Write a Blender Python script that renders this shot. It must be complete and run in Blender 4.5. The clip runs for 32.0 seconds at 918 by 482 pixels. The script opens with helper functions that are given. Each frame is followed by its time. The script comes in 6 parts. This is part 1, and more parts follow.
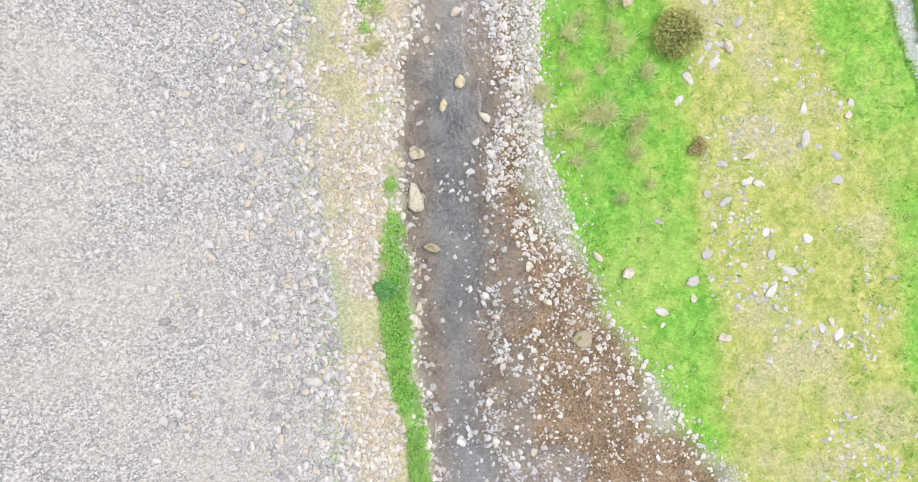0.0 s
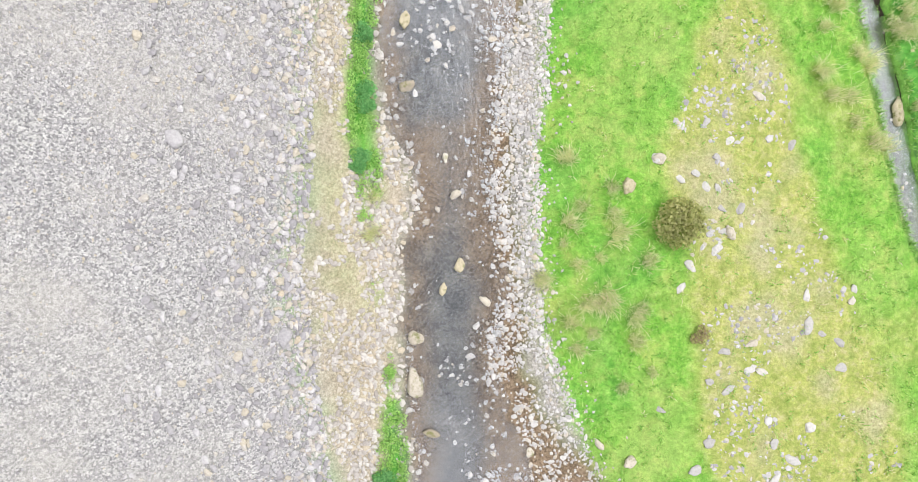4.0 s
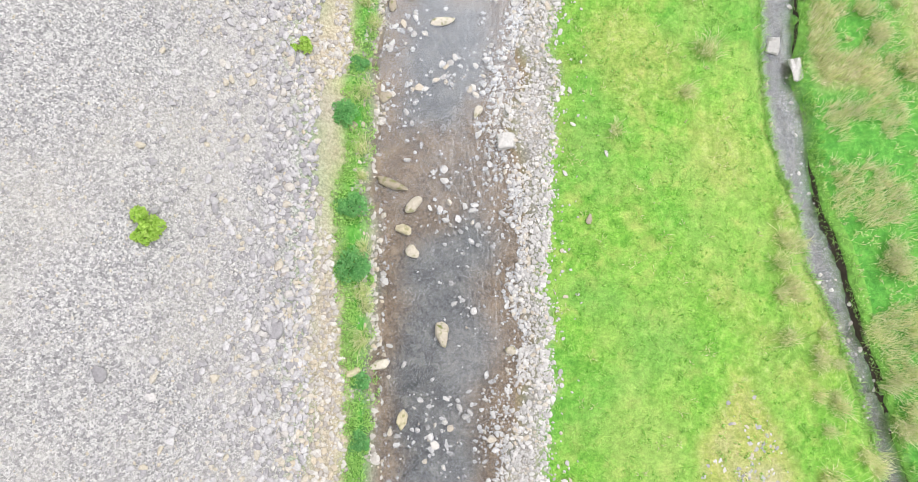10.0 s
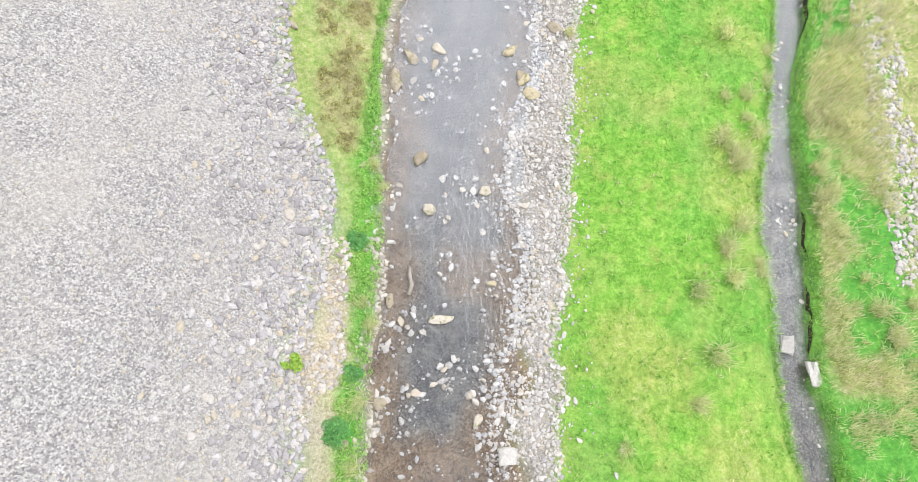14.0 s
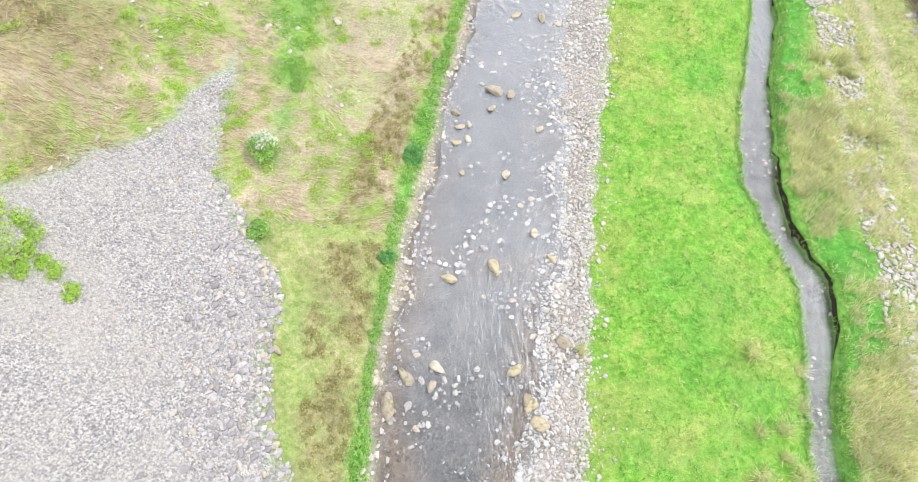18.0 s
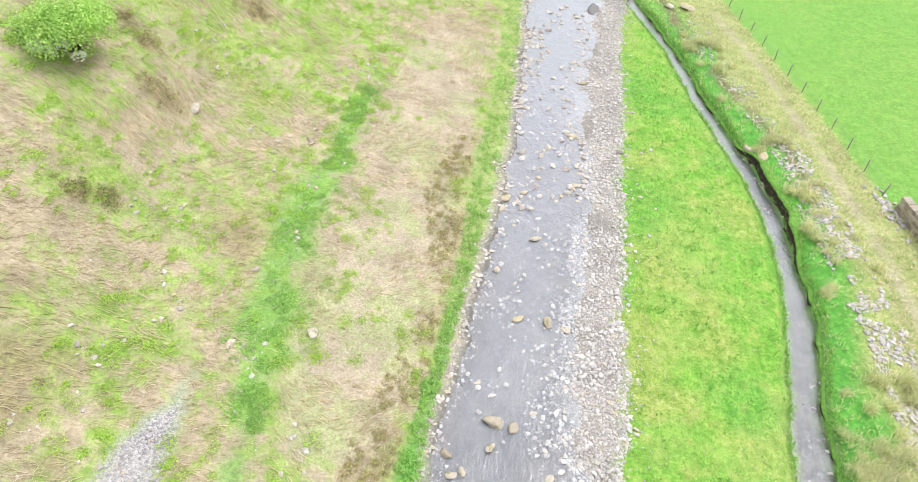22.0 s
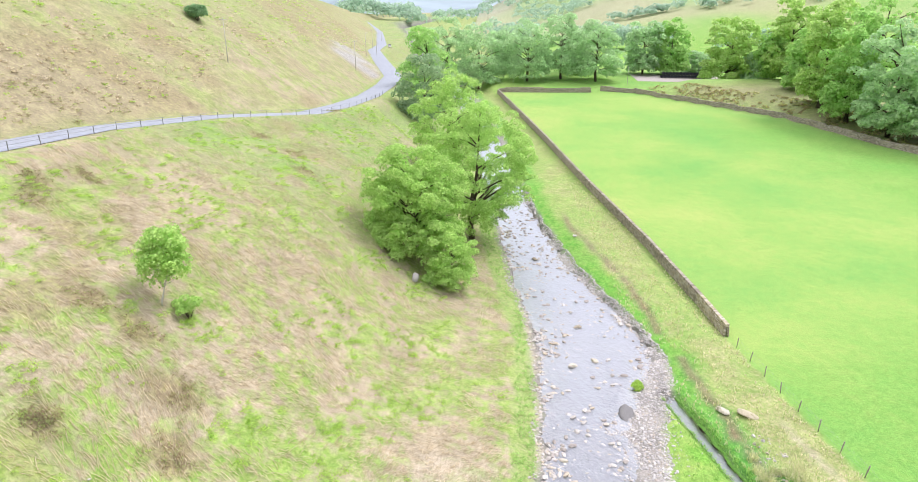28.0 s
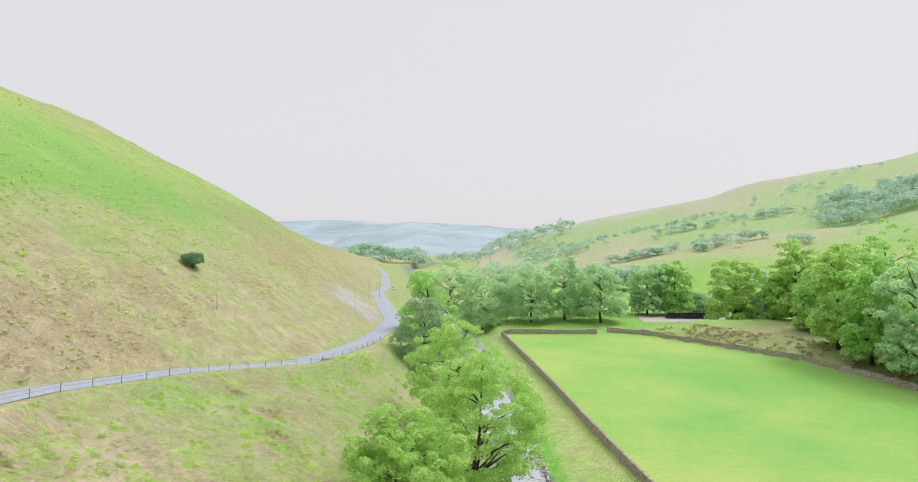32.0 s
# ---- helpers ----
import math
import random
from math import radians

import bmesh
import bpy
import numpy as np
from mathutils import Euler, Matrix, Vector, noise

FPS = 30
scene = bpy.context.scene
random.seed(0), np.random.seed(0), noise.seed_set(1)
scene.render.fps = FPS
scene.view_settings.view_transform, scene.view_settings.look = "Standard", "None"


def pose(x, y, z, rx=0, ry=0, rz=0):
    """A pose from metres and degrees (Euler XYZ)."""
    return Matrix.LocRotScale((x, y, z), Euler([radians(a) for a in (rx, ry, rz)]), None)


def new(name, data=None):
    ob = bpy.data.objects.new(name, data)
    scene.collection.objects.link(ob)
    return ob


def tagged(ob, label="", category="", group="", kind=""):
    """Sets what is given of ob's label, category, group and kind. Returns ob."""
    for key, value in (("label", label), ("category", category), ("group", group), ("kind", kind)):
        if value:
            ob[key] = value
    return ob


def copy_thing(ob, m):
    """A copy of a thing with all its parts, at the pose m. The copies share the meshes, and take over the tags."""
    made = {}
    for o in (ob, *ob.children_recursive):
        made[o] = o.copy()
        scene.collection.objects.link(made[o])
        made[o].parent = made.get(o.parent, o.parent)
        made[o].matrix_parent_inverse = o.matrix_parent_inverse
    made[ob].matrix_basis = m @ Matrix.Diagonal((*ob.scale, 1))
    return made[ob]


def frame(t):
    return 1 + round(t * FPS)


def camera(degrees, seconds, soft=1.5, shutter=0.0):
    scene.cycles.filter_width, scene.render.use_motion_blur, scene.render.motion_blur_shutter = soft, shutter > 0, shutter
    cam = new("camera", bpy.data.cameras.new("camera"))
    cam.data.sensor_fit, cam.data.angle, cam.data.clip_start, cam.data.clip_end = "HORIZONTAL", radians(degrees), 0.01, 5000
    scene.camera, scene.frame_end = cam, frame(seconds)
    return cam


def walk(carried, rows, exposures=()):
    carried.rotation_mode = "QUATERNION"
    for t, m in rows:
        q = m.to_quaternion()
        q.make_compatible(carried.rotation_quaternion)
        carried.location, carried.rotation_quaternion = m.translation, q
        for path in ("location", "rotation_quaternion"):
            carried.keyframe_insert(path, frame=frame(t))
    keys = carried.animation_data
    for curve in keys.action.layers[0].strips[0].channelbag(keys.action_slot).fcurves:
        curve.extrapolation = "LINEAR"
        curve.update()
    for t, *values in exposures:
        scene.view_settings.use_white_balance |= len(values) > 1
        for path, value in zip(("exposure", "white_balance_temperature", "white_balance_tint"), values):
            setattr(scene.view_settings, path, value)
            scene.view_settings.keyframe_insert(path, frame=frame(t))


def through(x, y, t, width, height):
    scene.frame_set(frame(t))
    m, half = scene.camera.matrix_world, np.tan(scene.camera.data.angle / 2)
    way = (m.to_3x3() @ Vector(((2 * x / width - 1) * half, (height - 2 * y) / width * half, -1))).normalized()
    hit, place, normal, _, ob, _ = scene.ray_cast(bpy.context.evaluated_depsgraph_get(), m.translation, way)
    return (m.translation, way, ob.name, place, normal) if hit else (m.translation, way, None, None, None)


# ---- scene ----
cam = camera(71.3, 32.0, 0.7)
METRES, EYE, TILT, LEAN, TURN = 90.0, 33.0, -90.0, 0.0, 0.0
ROWS = [
    (0.0, 0.0, 0.0, 0.0, 0.0, 0.0, -0.0),
    (0.5, -0.0005, 0.0004, 0.0106, -0.05, -0.01, -0.01),
    (1.0, -0.0011, 0.0011, 0.022, -0.12, 0.01, 0.0),
    (1.5, -0.0011, 0.0018, 0.0345, -0.11, 0.01, -0.0),
    (2.0, -0.0009, 0.0026, 0.0476, -0.1, 0.03, -0.01),
    (2.5, -0.0012, 0.0033, 0.0612, -0.13, 0.06, -0.02),
    (3.0, -0.0011, 0.0037, 0.0756, -0.13, -0.03, -0.04),
    (3.5, -0.0011, 0.0039, 0.0898, -0.16, -0.01, -0.04),
    (5.5, -0.0007, 0.0029, 0.148, -0.18, 1.33, -0.1),
    (6.0, -0.0004, 0.0024, 0.1626, -0.2, 1.77, -0.11),
    (6.5, -0.0006, 0.0024, 0.1772, -0.27, 2.27, -0.11),
    (7.0, -0.0004, 0.0021, 0.1919, -0.28, 2.8, -0.14),
    (7.5, -0.0006, 0.0016, 0.207, -0.28, 3.39, -0.19),
    (8.0, -0.0006, 0.0013, 0.2218, -0.3, 4.15, -0.23),
    (8.5, -0.0007, 0.001, 0.2367, -0.33, 5.0, -0.26),
    (9.0, -0.0008, 0.0009, 0.2516, -0.34, 5.88, -0.29),
    (9.5, -0.0011, 0.0006, 0.2666, -0.33, 6.78, -0.33),
    (10.0, -0.0017, 0.0, 0.2816, -0.35, 7.68, -0.37),
    (10.5, -0.002, -0.0007, 0.2967, -0.34, 8.61, -0.43),
    (11.0, -0.0019, -0.0012, 0.3119, -0.35, 9.58, -0.48),
    (11.5, -0.0018, -0.0019, 0.3272, -0.33, 10.59, -0.53),
    (12.0, -0.0018, -0.0023, 0.3427, -0.35, 11.63, -0.57),
    (12.5, -0.0017, -0.0029, 0.3584, -0.35, 12.72, -0.63),
    (13.0, -0.0018, -0.0032, 0.374, -0.37, 13.88, -0.68),
    (13.5, -0.0017, -0.0034, 0.3902, -0.36, 14.98, -0.71),
    (15.5, -0.0016, -0.0039, 0.4522, -0.32, 20.25, -0.92),
    (16.0, -0.0017, -0.0042, 0.4674, -0.32, 21.76, -0.95),
    (16.5, -0.0018, -0.0045, 0.4827, -0.3, 23.35, -0.99),
    (17.0, -0.0019, -0.0049, 0.4981, -0.28, 25.0, -1.05),
    (17.5, -0.002, -0.0053, 0.5138, -0.28, 26.72, -1.11),
    (18.0, -0.0019, -0.0053, 0.5298, -0.25, 28.52, -1.16),
    (18.5, -0.0018, -0.0055, 0.5461, -0.24, 30.37, -1.21),
    (19.0, -0.0014, -0.0056, 0.5627, -0.2, 32.24, -1.29),
    (19.5, -0.001, -0.0056, 0.5795, -0.2, 34.06, -1.37),
    (20.0, -0.0001, -0.0056, 0.5962, -0.18, 35.93, -1.44),
    (20.5, 0.0009, -0.0057, 0.6137, -0.15, 37.76, -1.52),
    (21.0, 0.0017, -0.0053, 0.631, -0.13, 39.7, -1.59),
    (21.5, 0.0025, -0.0051, 0.649, -0.12, 41.63, -1.66),
    (22.0, 0.0033, -0.0046, 0.667, -0.1, 43.64, -1.71),
    (22.5, 0.0042, -0.0041, 0.6851, -0.08, 45.69, -1.78),
    (23.0, 0.0045, -0.0035, 0.7031, -0.05, 47.77, -1.84),
    (23.5, 0.0048, -0.003, 0.7217, -0.04, 49.91, -1.92),
    (24.0, 0.0057, -0.0029, 0.7399, 0.01, 52.06, -2.03),
    (24.5, 0.0061, -0.0029, 0.7581, 0.04, 54.24, -2.09),
    (25.0, 0.0062, -0.0032, 0.777, 0.05, 56.41, -2.14),
    (25.5, 0.0074, -0.0037, 0.7959, 0.12, 58.62, -2.26),
    (26.0, 0.0074, -0.0037, 0.8148, 0.13, 60.87, -2.28),
    (26.5, 0.008, -0.004, 0.8338, 0.16, 63.11, -2.36),
    (28.5, 0.0089, -0.0054, 0.908, 0.27, 72.33, -2.6),
    (29.0, 0.0093, -0.0063, 0.9254, 0.32, 74.83, -2.65),
    (29.5, 0.0096, -0.0071, 0.9429, 0.37, 77.5, -2.7),
    (30.0, 0.0099, -0.0083, 0.9604, 0.4, 80.18, -2.76),
    (30.5, 0.0101, -0.0093, 0.9773, 0.44, 82.87, -2.82),
    (31.0, 0.0096, -0.0103, 0.992, 0.48, 85.56, -2.83),
    (31.5, 0.0103, -0.0107, 0.998, 0.52, 88.29, -2.88),
    (32.0, 0.0112, -0.0107, 0.9988, 0.57, 90.87, -2.9),
]
EXPOSURES = [(0, 0.58, 6450, 9), (6, 0.58, 6450, 9), (13, 0.63, 6450, 9), (19, 0.69, 6450, 10), (25, 0.74, 6400, 13), (26, 0.76, 6350, 15), (28.5, 0.77, 6280, 16),
             (30, 0.63, 6280, 11), (31, 0.48, 6400, 10), (32, 0.41, 6450, 10)]
walk(cam, [(t, pose(0, 0, EYE, TILT, LEAN, TURN) @ pose(METRES * x, METRES * y, METRES * z, 90 + pitch, roll, yaw)) for t, x, y, z, yaw, pitch, roll in ROWS], EXPOSURES)

# ---- world, sun ----
SUN_ELEV, SUN_AZ = 57.0, 68.0          # azimuth clockwise from +y
world = bpy.data.worlds.new("overcast_sky")
scene.world = world
world.use_nodes = True
wn, wl = world.node_tree.nodes, world.node_tree.links
sky = wn.new("ShaderNodeTexSky")
sky.sky_type, sky.sun_disc = "NISHITA", False
sky.sun_elevation, sky.sun_rotation = radians(SUN_ELEV), radians(SUN_AZ)
sky.dust_density, sky.air_density = 4.0, 1.0
sky_bg = wn["Background"]
sky_bg.inputs["Strength"].default_value = 0.10
cloud_bg = wn.new("ShaderNodeBackground")
cloud_bg.inputs["Color"].default_value = (0.90, 0.88, 0.905, 1)
coord, split = wn.new("ShaderNodeTexCoord"), wn.new("ShaderNodeSeparateXYZ")
rise_up = wn.new("ShaderNodeMapRange")          # an overcast sky is brightest overhead
for k, value in ((1, 0.38), (2, 1.0), (3, 0.68), (4, 1.75)):
    rise_up.inputs[k].default_value = value
wl.new(coord.outputs["Generated"], split.inputs[0])
wl.new(split.outputs["Z"], rise_up.inputs[0])
wl.new(rise_up.outputs[0], cloud_bg.inputs["Strength"])
cloud_mix = wn.new("ShaderNodeMixShader")
cloud_mix.inputs[0].default_value = 0.88
wl.new(sky.outputs[0], sky_bg.inputs["Color"])
wl.new(sky_bg.outputs[0], cloud_mix.inputs[1])
wl.new(cloud_bg.outputs[0], cloud_mix.inputs[2])
wl.new(cloud_mix.outputs[0], wn["World Output"].inputs["Surface"])
sun = new("sun", bpy.data.lights.new("sun", "SUN"))
sun.data.energy, sun.data.angle, sun.data.color = 1.3, radians(20), (0.985, 0.985, 0.95)
sun.matrix_world = pose(0, 0, 200, 90 - SUN_ELEV, 0, 180 - SUN_AZ)


# ---- noise and curves in numpy ----
def lattice(ix, iy, seed):
    h = np.sin(ix * 127.1 + iy * 311.7 + seed * 74.7) * 43758.5453
    return h - np.floor(h)


def vnoise(x, y, seed=0):
    x, y = np.asarray(x, float), np.asarray(y, float)
    ix, iy = np.floor(x), np.floor(y)
    fx, fy = x - ix, y - iy
    fx, fy = fx * fx * (3 - 2 * fx), fy * fy * (3 - 2 * fy)
    a, b = lattice(ix, iy, seed), lattice(ix + 1, iy, seed)
    c, d = lattice(ix, iy + 1, seed), lattice(ix + 1, iy + 1, seed)
    return (a + (b - a) * fx) * (1 - fy) + (c + (d - c) * fx) * fy


def fbm(x, y, scale, seed=0, octaves=3):
    total, amp, norm = 0.0, 1.0, 0.0
    for k in range(octaves):
        total = total + amp * vnoise(np.asarray(x) / scale * 2 ** k + 31.7 * k, np.asarray(y) / scale * 2 ** k + 17.3 * k, seed + k)
        norm += amp
        amp *= 0.55
    return total / norm


def step(a, b, v):
    u = np.clip((v - a) / (b - a), 0, 1)
    return u * u * (3 - 2 * u)


def curve(*pairs):
    ks, vs = zip(*pairs)
    return lambda q: np.interp(q, ks, vs)


def wobble(line, amount, length, seed):
    """A plan curve with an uneven, natural edge."""
    return lambda q: line(q) + amount * (vnoise(np.asarray(q, float) / length, np.asarray(q, float) * 0 + seed) - 0.5) * 2 + amount * 0.6 * (vnoise(np.asarray(q, float) / (length * 0.37), np.asarray(q, float) * 0 + seed + 9.3) - 0.5) * 2


# ---- plan ----
river_z = curve((20, 0.0), (78, -0.35), (131, -1.3), (165, -1.3), (210, -0.8), (311, 2.5), (450, 7), (900, 9))
water_left = curve((-40, 1), (-12, -1.2), (-6, -2.1), (0, -2.5), (5, -3.0), (8.5, -2.85), (11.5, -2.3), (13.3, -2.7), (15.5, -3.8), (20, -4.2), (30, -4.35), (50, -4.2), (55, -4.3), (60, -3.8),
                   (64, -3.3), (70, -2.2), (77, -1.5), (83, 0.3), (90, 1.3), (97, 2.6), (106, 4.0), (118, 5.1), (130, 6.25), (143, 6.5), (150, 5.8), (158, 4.5), (175, 3.2), (195, 0.9), (206, 0.4), (240, -3), (300, -9), (450, -40), (900, -110))
water_right = curve((-40, 3), (-12, 2.2), (0, 1.4), (6, 2.0), (9.4, 1.7), (12, 1.9), (16, 2.4), (21, 2.9), (27, 2.7), (30, 3.5), (36, 2.1), (43, 3.0), (50, 2.7), (55, 3.6), (60, 5.0), (64, 6.0), (68, 6.4), (71, 5.6),
                    (77, 6.1), (84, 6.2), (93, 8.0), (100, 9.3), (107, 9.3), (117, 11), (129, 12.5), (134, 14.2), (139, 17.4), (142, 18.0), (149, 16.3), (163, 12.4), (168, 11.5), (180, 9.9), (190, 8.2), (206, 7.3), (240, 4), (300, -3), (450, -33), (900, -104))
grass_right = curve((-40, 18), (-12, 13.8), (-10, 11.7), (-7, 9.8), (-4, 7.7), (-1, 6.5), (1.3, 5.3), (5, 4.0), (12, 3.7), (18, 4.0), (22, 4.45), (28, 4.1), (35, 4.8), (40, 4.7), (45, 5.3), (50, 5.8), (57, 6.1), (64, 6.9),
                    (68, 7.6), (73, 8.0), (80, 9.3), (88, 10.4), (93, 11.3), (100, 11.9), (108, 13.3), (118, 14.6), (130, 16.7), (133, 18.3), (139, 19.4), (149, 17.4), (163, 13.4), (178, 10.8), (186, 9.2), (206, 8.2), (240, 5.5), (300, -1), (450, -31), (900, -102))
leat_left = curve((-40, 38), (0, 26.3), (8.4, 24.0), (11, 23.1), (15, 22.1), (20, 21.2), (23, 20.5), (26, 19.6), (28.5, 18.5), (31, 18.4), (34, 17.2), (37, 16.8), (41, 16.8), (44, 16.9), (47, 16.7), (51, 17.3), (54, 18.0), (58, 18.7), (61, 19.25),
                  (64, 19.6), (67.4, 18.6), (71, 17.8), (75, 18.2), (79, 19.3), (82, 20.2), (86, 21.4), (90, 22.2), (96, 22.8), (101, 22.6), (106, 21.8), (111, 21.1), (121, 20.2), (128, 18.6), (133.5, 17.3), (140, 16.0))
leat_right = curve((-40, 39), (0, 27.3), (8.4, 24.9), (11, 24.0), (15, 23.1), (20, 22.0), (23, 21.4), (26, 20.6), (28.5, 20.2), (31, 19.3), (34, 18.8), (37, 18.7), (39, 18.1), (41, 18.4), (44, 18.6), (47.5, 19.0), (51, 19.1), (54.5, 19.3), (58, 20.1), (61, 21.0),
                   (64, 21.3), (67.5, 19.9), (71, 20.0), (75, 20.4), (79.6, 21.2), (82.5, 22.2), (86.4, 23.2), (91, 23.6), (96.6, 24.2), (101.8, 23.9), (106, 22.9), (111, 22.1), (120.6, 21.1), (128, 19.7), (133, 18.6), (140, 18.0))
gravel_edge = curve((-40, -4), (-12, -5.4), (-4, -6.3), (2, -7.0), (8, -7.7), (13, -7.3), (20, -7.3), (36, -7.4), (39.5, -8.1), (43, -7.2), (48.3, -6.9), (52, -8.1), (54, -9.4), (58.7, -10.3), (60, -9.9), (62.7, -10.5), (64, -11.8), (66, -12.8), (69, -14.9), (73, -15.2), (77, -15.4), (80, -15.8))
strip_left = curve((-20, -2), (-10, -2.6), (-8, -3.3), (-6.5, -3.65), (-5, -3.85), (-3.5, -4.05), (0.4, -4.0), (3, -3.7), (8, -4.4), (12.5, -5.2), (14.5, -5.5), (19, -5.4), (22, -5.5), (24.6, -5.75), (27.6, -6.0), (30, -6.3), (32.5, -6.25), (34, -5.8), (36.5, -6.2), (39, -5.7), (43, -5.8), (50, -5.7), (54, -5.3), (60, -5.0), (66.6, -4.5), (73.5, -3.7), (81, -1.9), (88.4, -0.8), (95.7, 0.0), (102.3, 0.8), (110.7, 1.9), (125.4, 3.4), (141, 4.0), (160, 1.5), (206, -3))
strip_right = curve((-20, -1.2), (-9.7, -1.7), (-8, -1.95), (-6.6, -2.45), (-0.6, -2.6), (1.2, -2.85), (3, -3.3), (8, -3.9), (12.5, -3.95), (16, -4.2), (17.5, -4.5), (19, -4.5), (22, -4.05), (24, -4.3), (30, -4.5), (39, -4.55), (43, -4.4), (47, -4.2), (50.3, -4.5), (56, -4.85), (59, -4.75), (62, -4.35), (66.3, -3.85), (71, -2.95), (74.4, -2.2), (79.2, -1.6), (87.6, 0.1), (93.7, 1.3), (100, 2.4), (107.8, 3.5), (120, 4.8), (133, 5.7), (150, 5.2), (206, 0))
glen_x = curve((60, -12.0), (75.8, -11.5), (82, -12.1), (88, -12.4), (94, -11.9), (99, -10.6), (104.5, -9.7), (114.5, -7.9), (121, -6.3), (140, -3))
field_edge = curve((-40, 36), (86, 33.9), (97, 32.3), (109, 31.4), (121, 29.9), (132, 28.5), (143.5, 27.3), (170, 24.7), (208, 19.3), (240, 15.0), (262, 11.7), (311, 4.3), (330, 0))
wall_right = curve((60, 190), (140, 150), (190, 124), (242, 98), (273, 88), (313, 53), (330, 53))
road_x = curve((-100, -52), (60, -48), (110, -45.5), (130, -44.3), (150, -43.5), (172, -40), (195, -31.5), (210, -28.6), (231, -27.2), (255, -26.6), (279, -28), (320, -38), (370, -49.5), (440, -57), (560, -78), (900, -150))
road_z = curve((-100, 23), (60, 23), (110, 22.8), (130, 22.0), (150, 20.8), (172, 18.6), (195, 15.6), (231, 14.0), (279, 14), (370, 16), (440, 14.5), (560, 17), (900, 18))
field_z = curve((-40, 0.6), (40, 0.3), (100, -0.2), (143, -0.9), (200, 0.6), (311, 5.2), (325, 7.0), (345, 8.4), (360, 8.8), (500, 9.5), (900, 12))
crest_z = curve((-400, 110), (0, 102), (278, 87), (321, 84.5), (387, 77), (484, 60), (596, 46), (768, 34), (1300, 20))
water_left, water_right, grass_right = wobble(water_left, 0.34, 2.3, 1.7), wobble(water_right, 0.75, 3.1, 5.2), wobble(grass_right, 0.36, 1.5, 8.4)
leat_left, leat_right = wobble(leat_left, 0.13, 1.7, 11.6), wobble(leat_right, 0.11, 1.5, 14.9)
SIDE_X = np.arange(-60, 14, 0.5)
SIDE = [  # left valley side: at y, pairs of x and height above the river
    (0, (-60, 24, -40, 20, -24, 11.5, -16.5, 7.6, -12.2, 5.2, -8.35, 3, -6.3, 1.6, -5.1, 0.9, -3.2, 0.3, -1, 0)),
    (27, (-60, 24, -40, 20, -24, 11.4, -16.3, 7.5, -13.3, 6.1, -8.35, 3, -6.3, 1.6, -5.1, 0.9, -4.4, 0.1, -3, 0)),
    (45, (-60, 24, -42, 20.5, -26, 11.5, -18.3, 7.9, -14.9, 6.2, -8, 2.1, -5.4, 0.8, -4.2, 0.1, -3, 0)),
    (60, (-60, 24, -43, 21, -26, 9.5, -19.2, 5.4, -14, 3.3, -9, 1.6, -5.5, 0.8, -3.8, 0.1, -2, 0)),
    (77, (-60, 24, -44, 22.3, -30, 11.5, -24.4, 7.2, -20.6, 3.5, -14.6, 1.9, -9.6, 1.4, -4, 0.8, -1.5, 0.1, 0, 0)),
    (100, (-60, 24, -45, 23.3, -30, 14.8, -23.7, 9.7, -20.7, 6.0, -13.3, 2.3, -6, 1.4, 0.5, 0.8, 3, 0.1, 5, 0)),
    (118, (-60, 24, -45, 23.6, -30, 17.2, -25.8, 15.2, -21, 11, -12, 4.6, -4, 1.9, 2.5, 0.9, 5, 0.1, 7, 0)),
    (150, (-60, 24, -43, 22.3, -34, 19.8, -23, 15, -7.5, 4, -1, 1.6, 3.5, 0.8, 5.8, 0.1, 8, 0)),
    (195, (-60, 17, -31, 16.4, -27, 15.6, -21.8, 12.5, -8, 5, -2, 1.0, 0.9, 0.1, 3, 0)),
    (231, (-60, 14, -26, 14, -20, 12, -14, 7, -6, 1.0, -2, 0.1, 1, 0)),
    (300, (-60, 12, -31, 11.5, -22, 9, -14, 4, -8.5, 0.1, -5, 0)),
    (450, (-60, 8, -52, 7.5, -45, 4, -40, 0.1, -38, 0)),
]
SIDE_Z = np.array([np.interp(SIDE_X, row[0::2], row[1::2]) for _, row in SIDE])
SIDE_Y = np.array([y for y, _ in SIDE], float)


def side_height(x, y):
    v = np.interp(y, SIDE_Y, np.arange(len(SIDE_Y)))
    i = np.clip(v.astype(int), 0, len(SIDE_Y) - 2)
    u = np.clip((x - SIDE_X[0]) / 0.5, 0, len(SIDE_X) - 1.001)
    j = u.astype(int)
    fy, fx = v - i, u - j
    a = SIDE_Z[i, j] * (1 - fx) + SIDE_Z[i, j + 1] * fx
    b = SIDE_Z[i + 1, j] * (1 - fx) + SIDE_Z[i + 1, j + 1] * fx
    return a * (1 - fy) + b * fy


knoll_left = curve((-14, 13.8), (-6.5, 12.7), (-2, 12.3), (2.3, 12.0), (8, 11.2), (13.3, 10.0), (16, 10.6), (20, 12.2), (22.6, 13.4), (24, 14.2))
knoll_right = curve((-14, 24.6), (-3.6, 23.0), (2.3, 22.0), (8.6, 19.4), (14, 17.6), (19, 16.6), (22.2, 15.2), (24, 14.2))


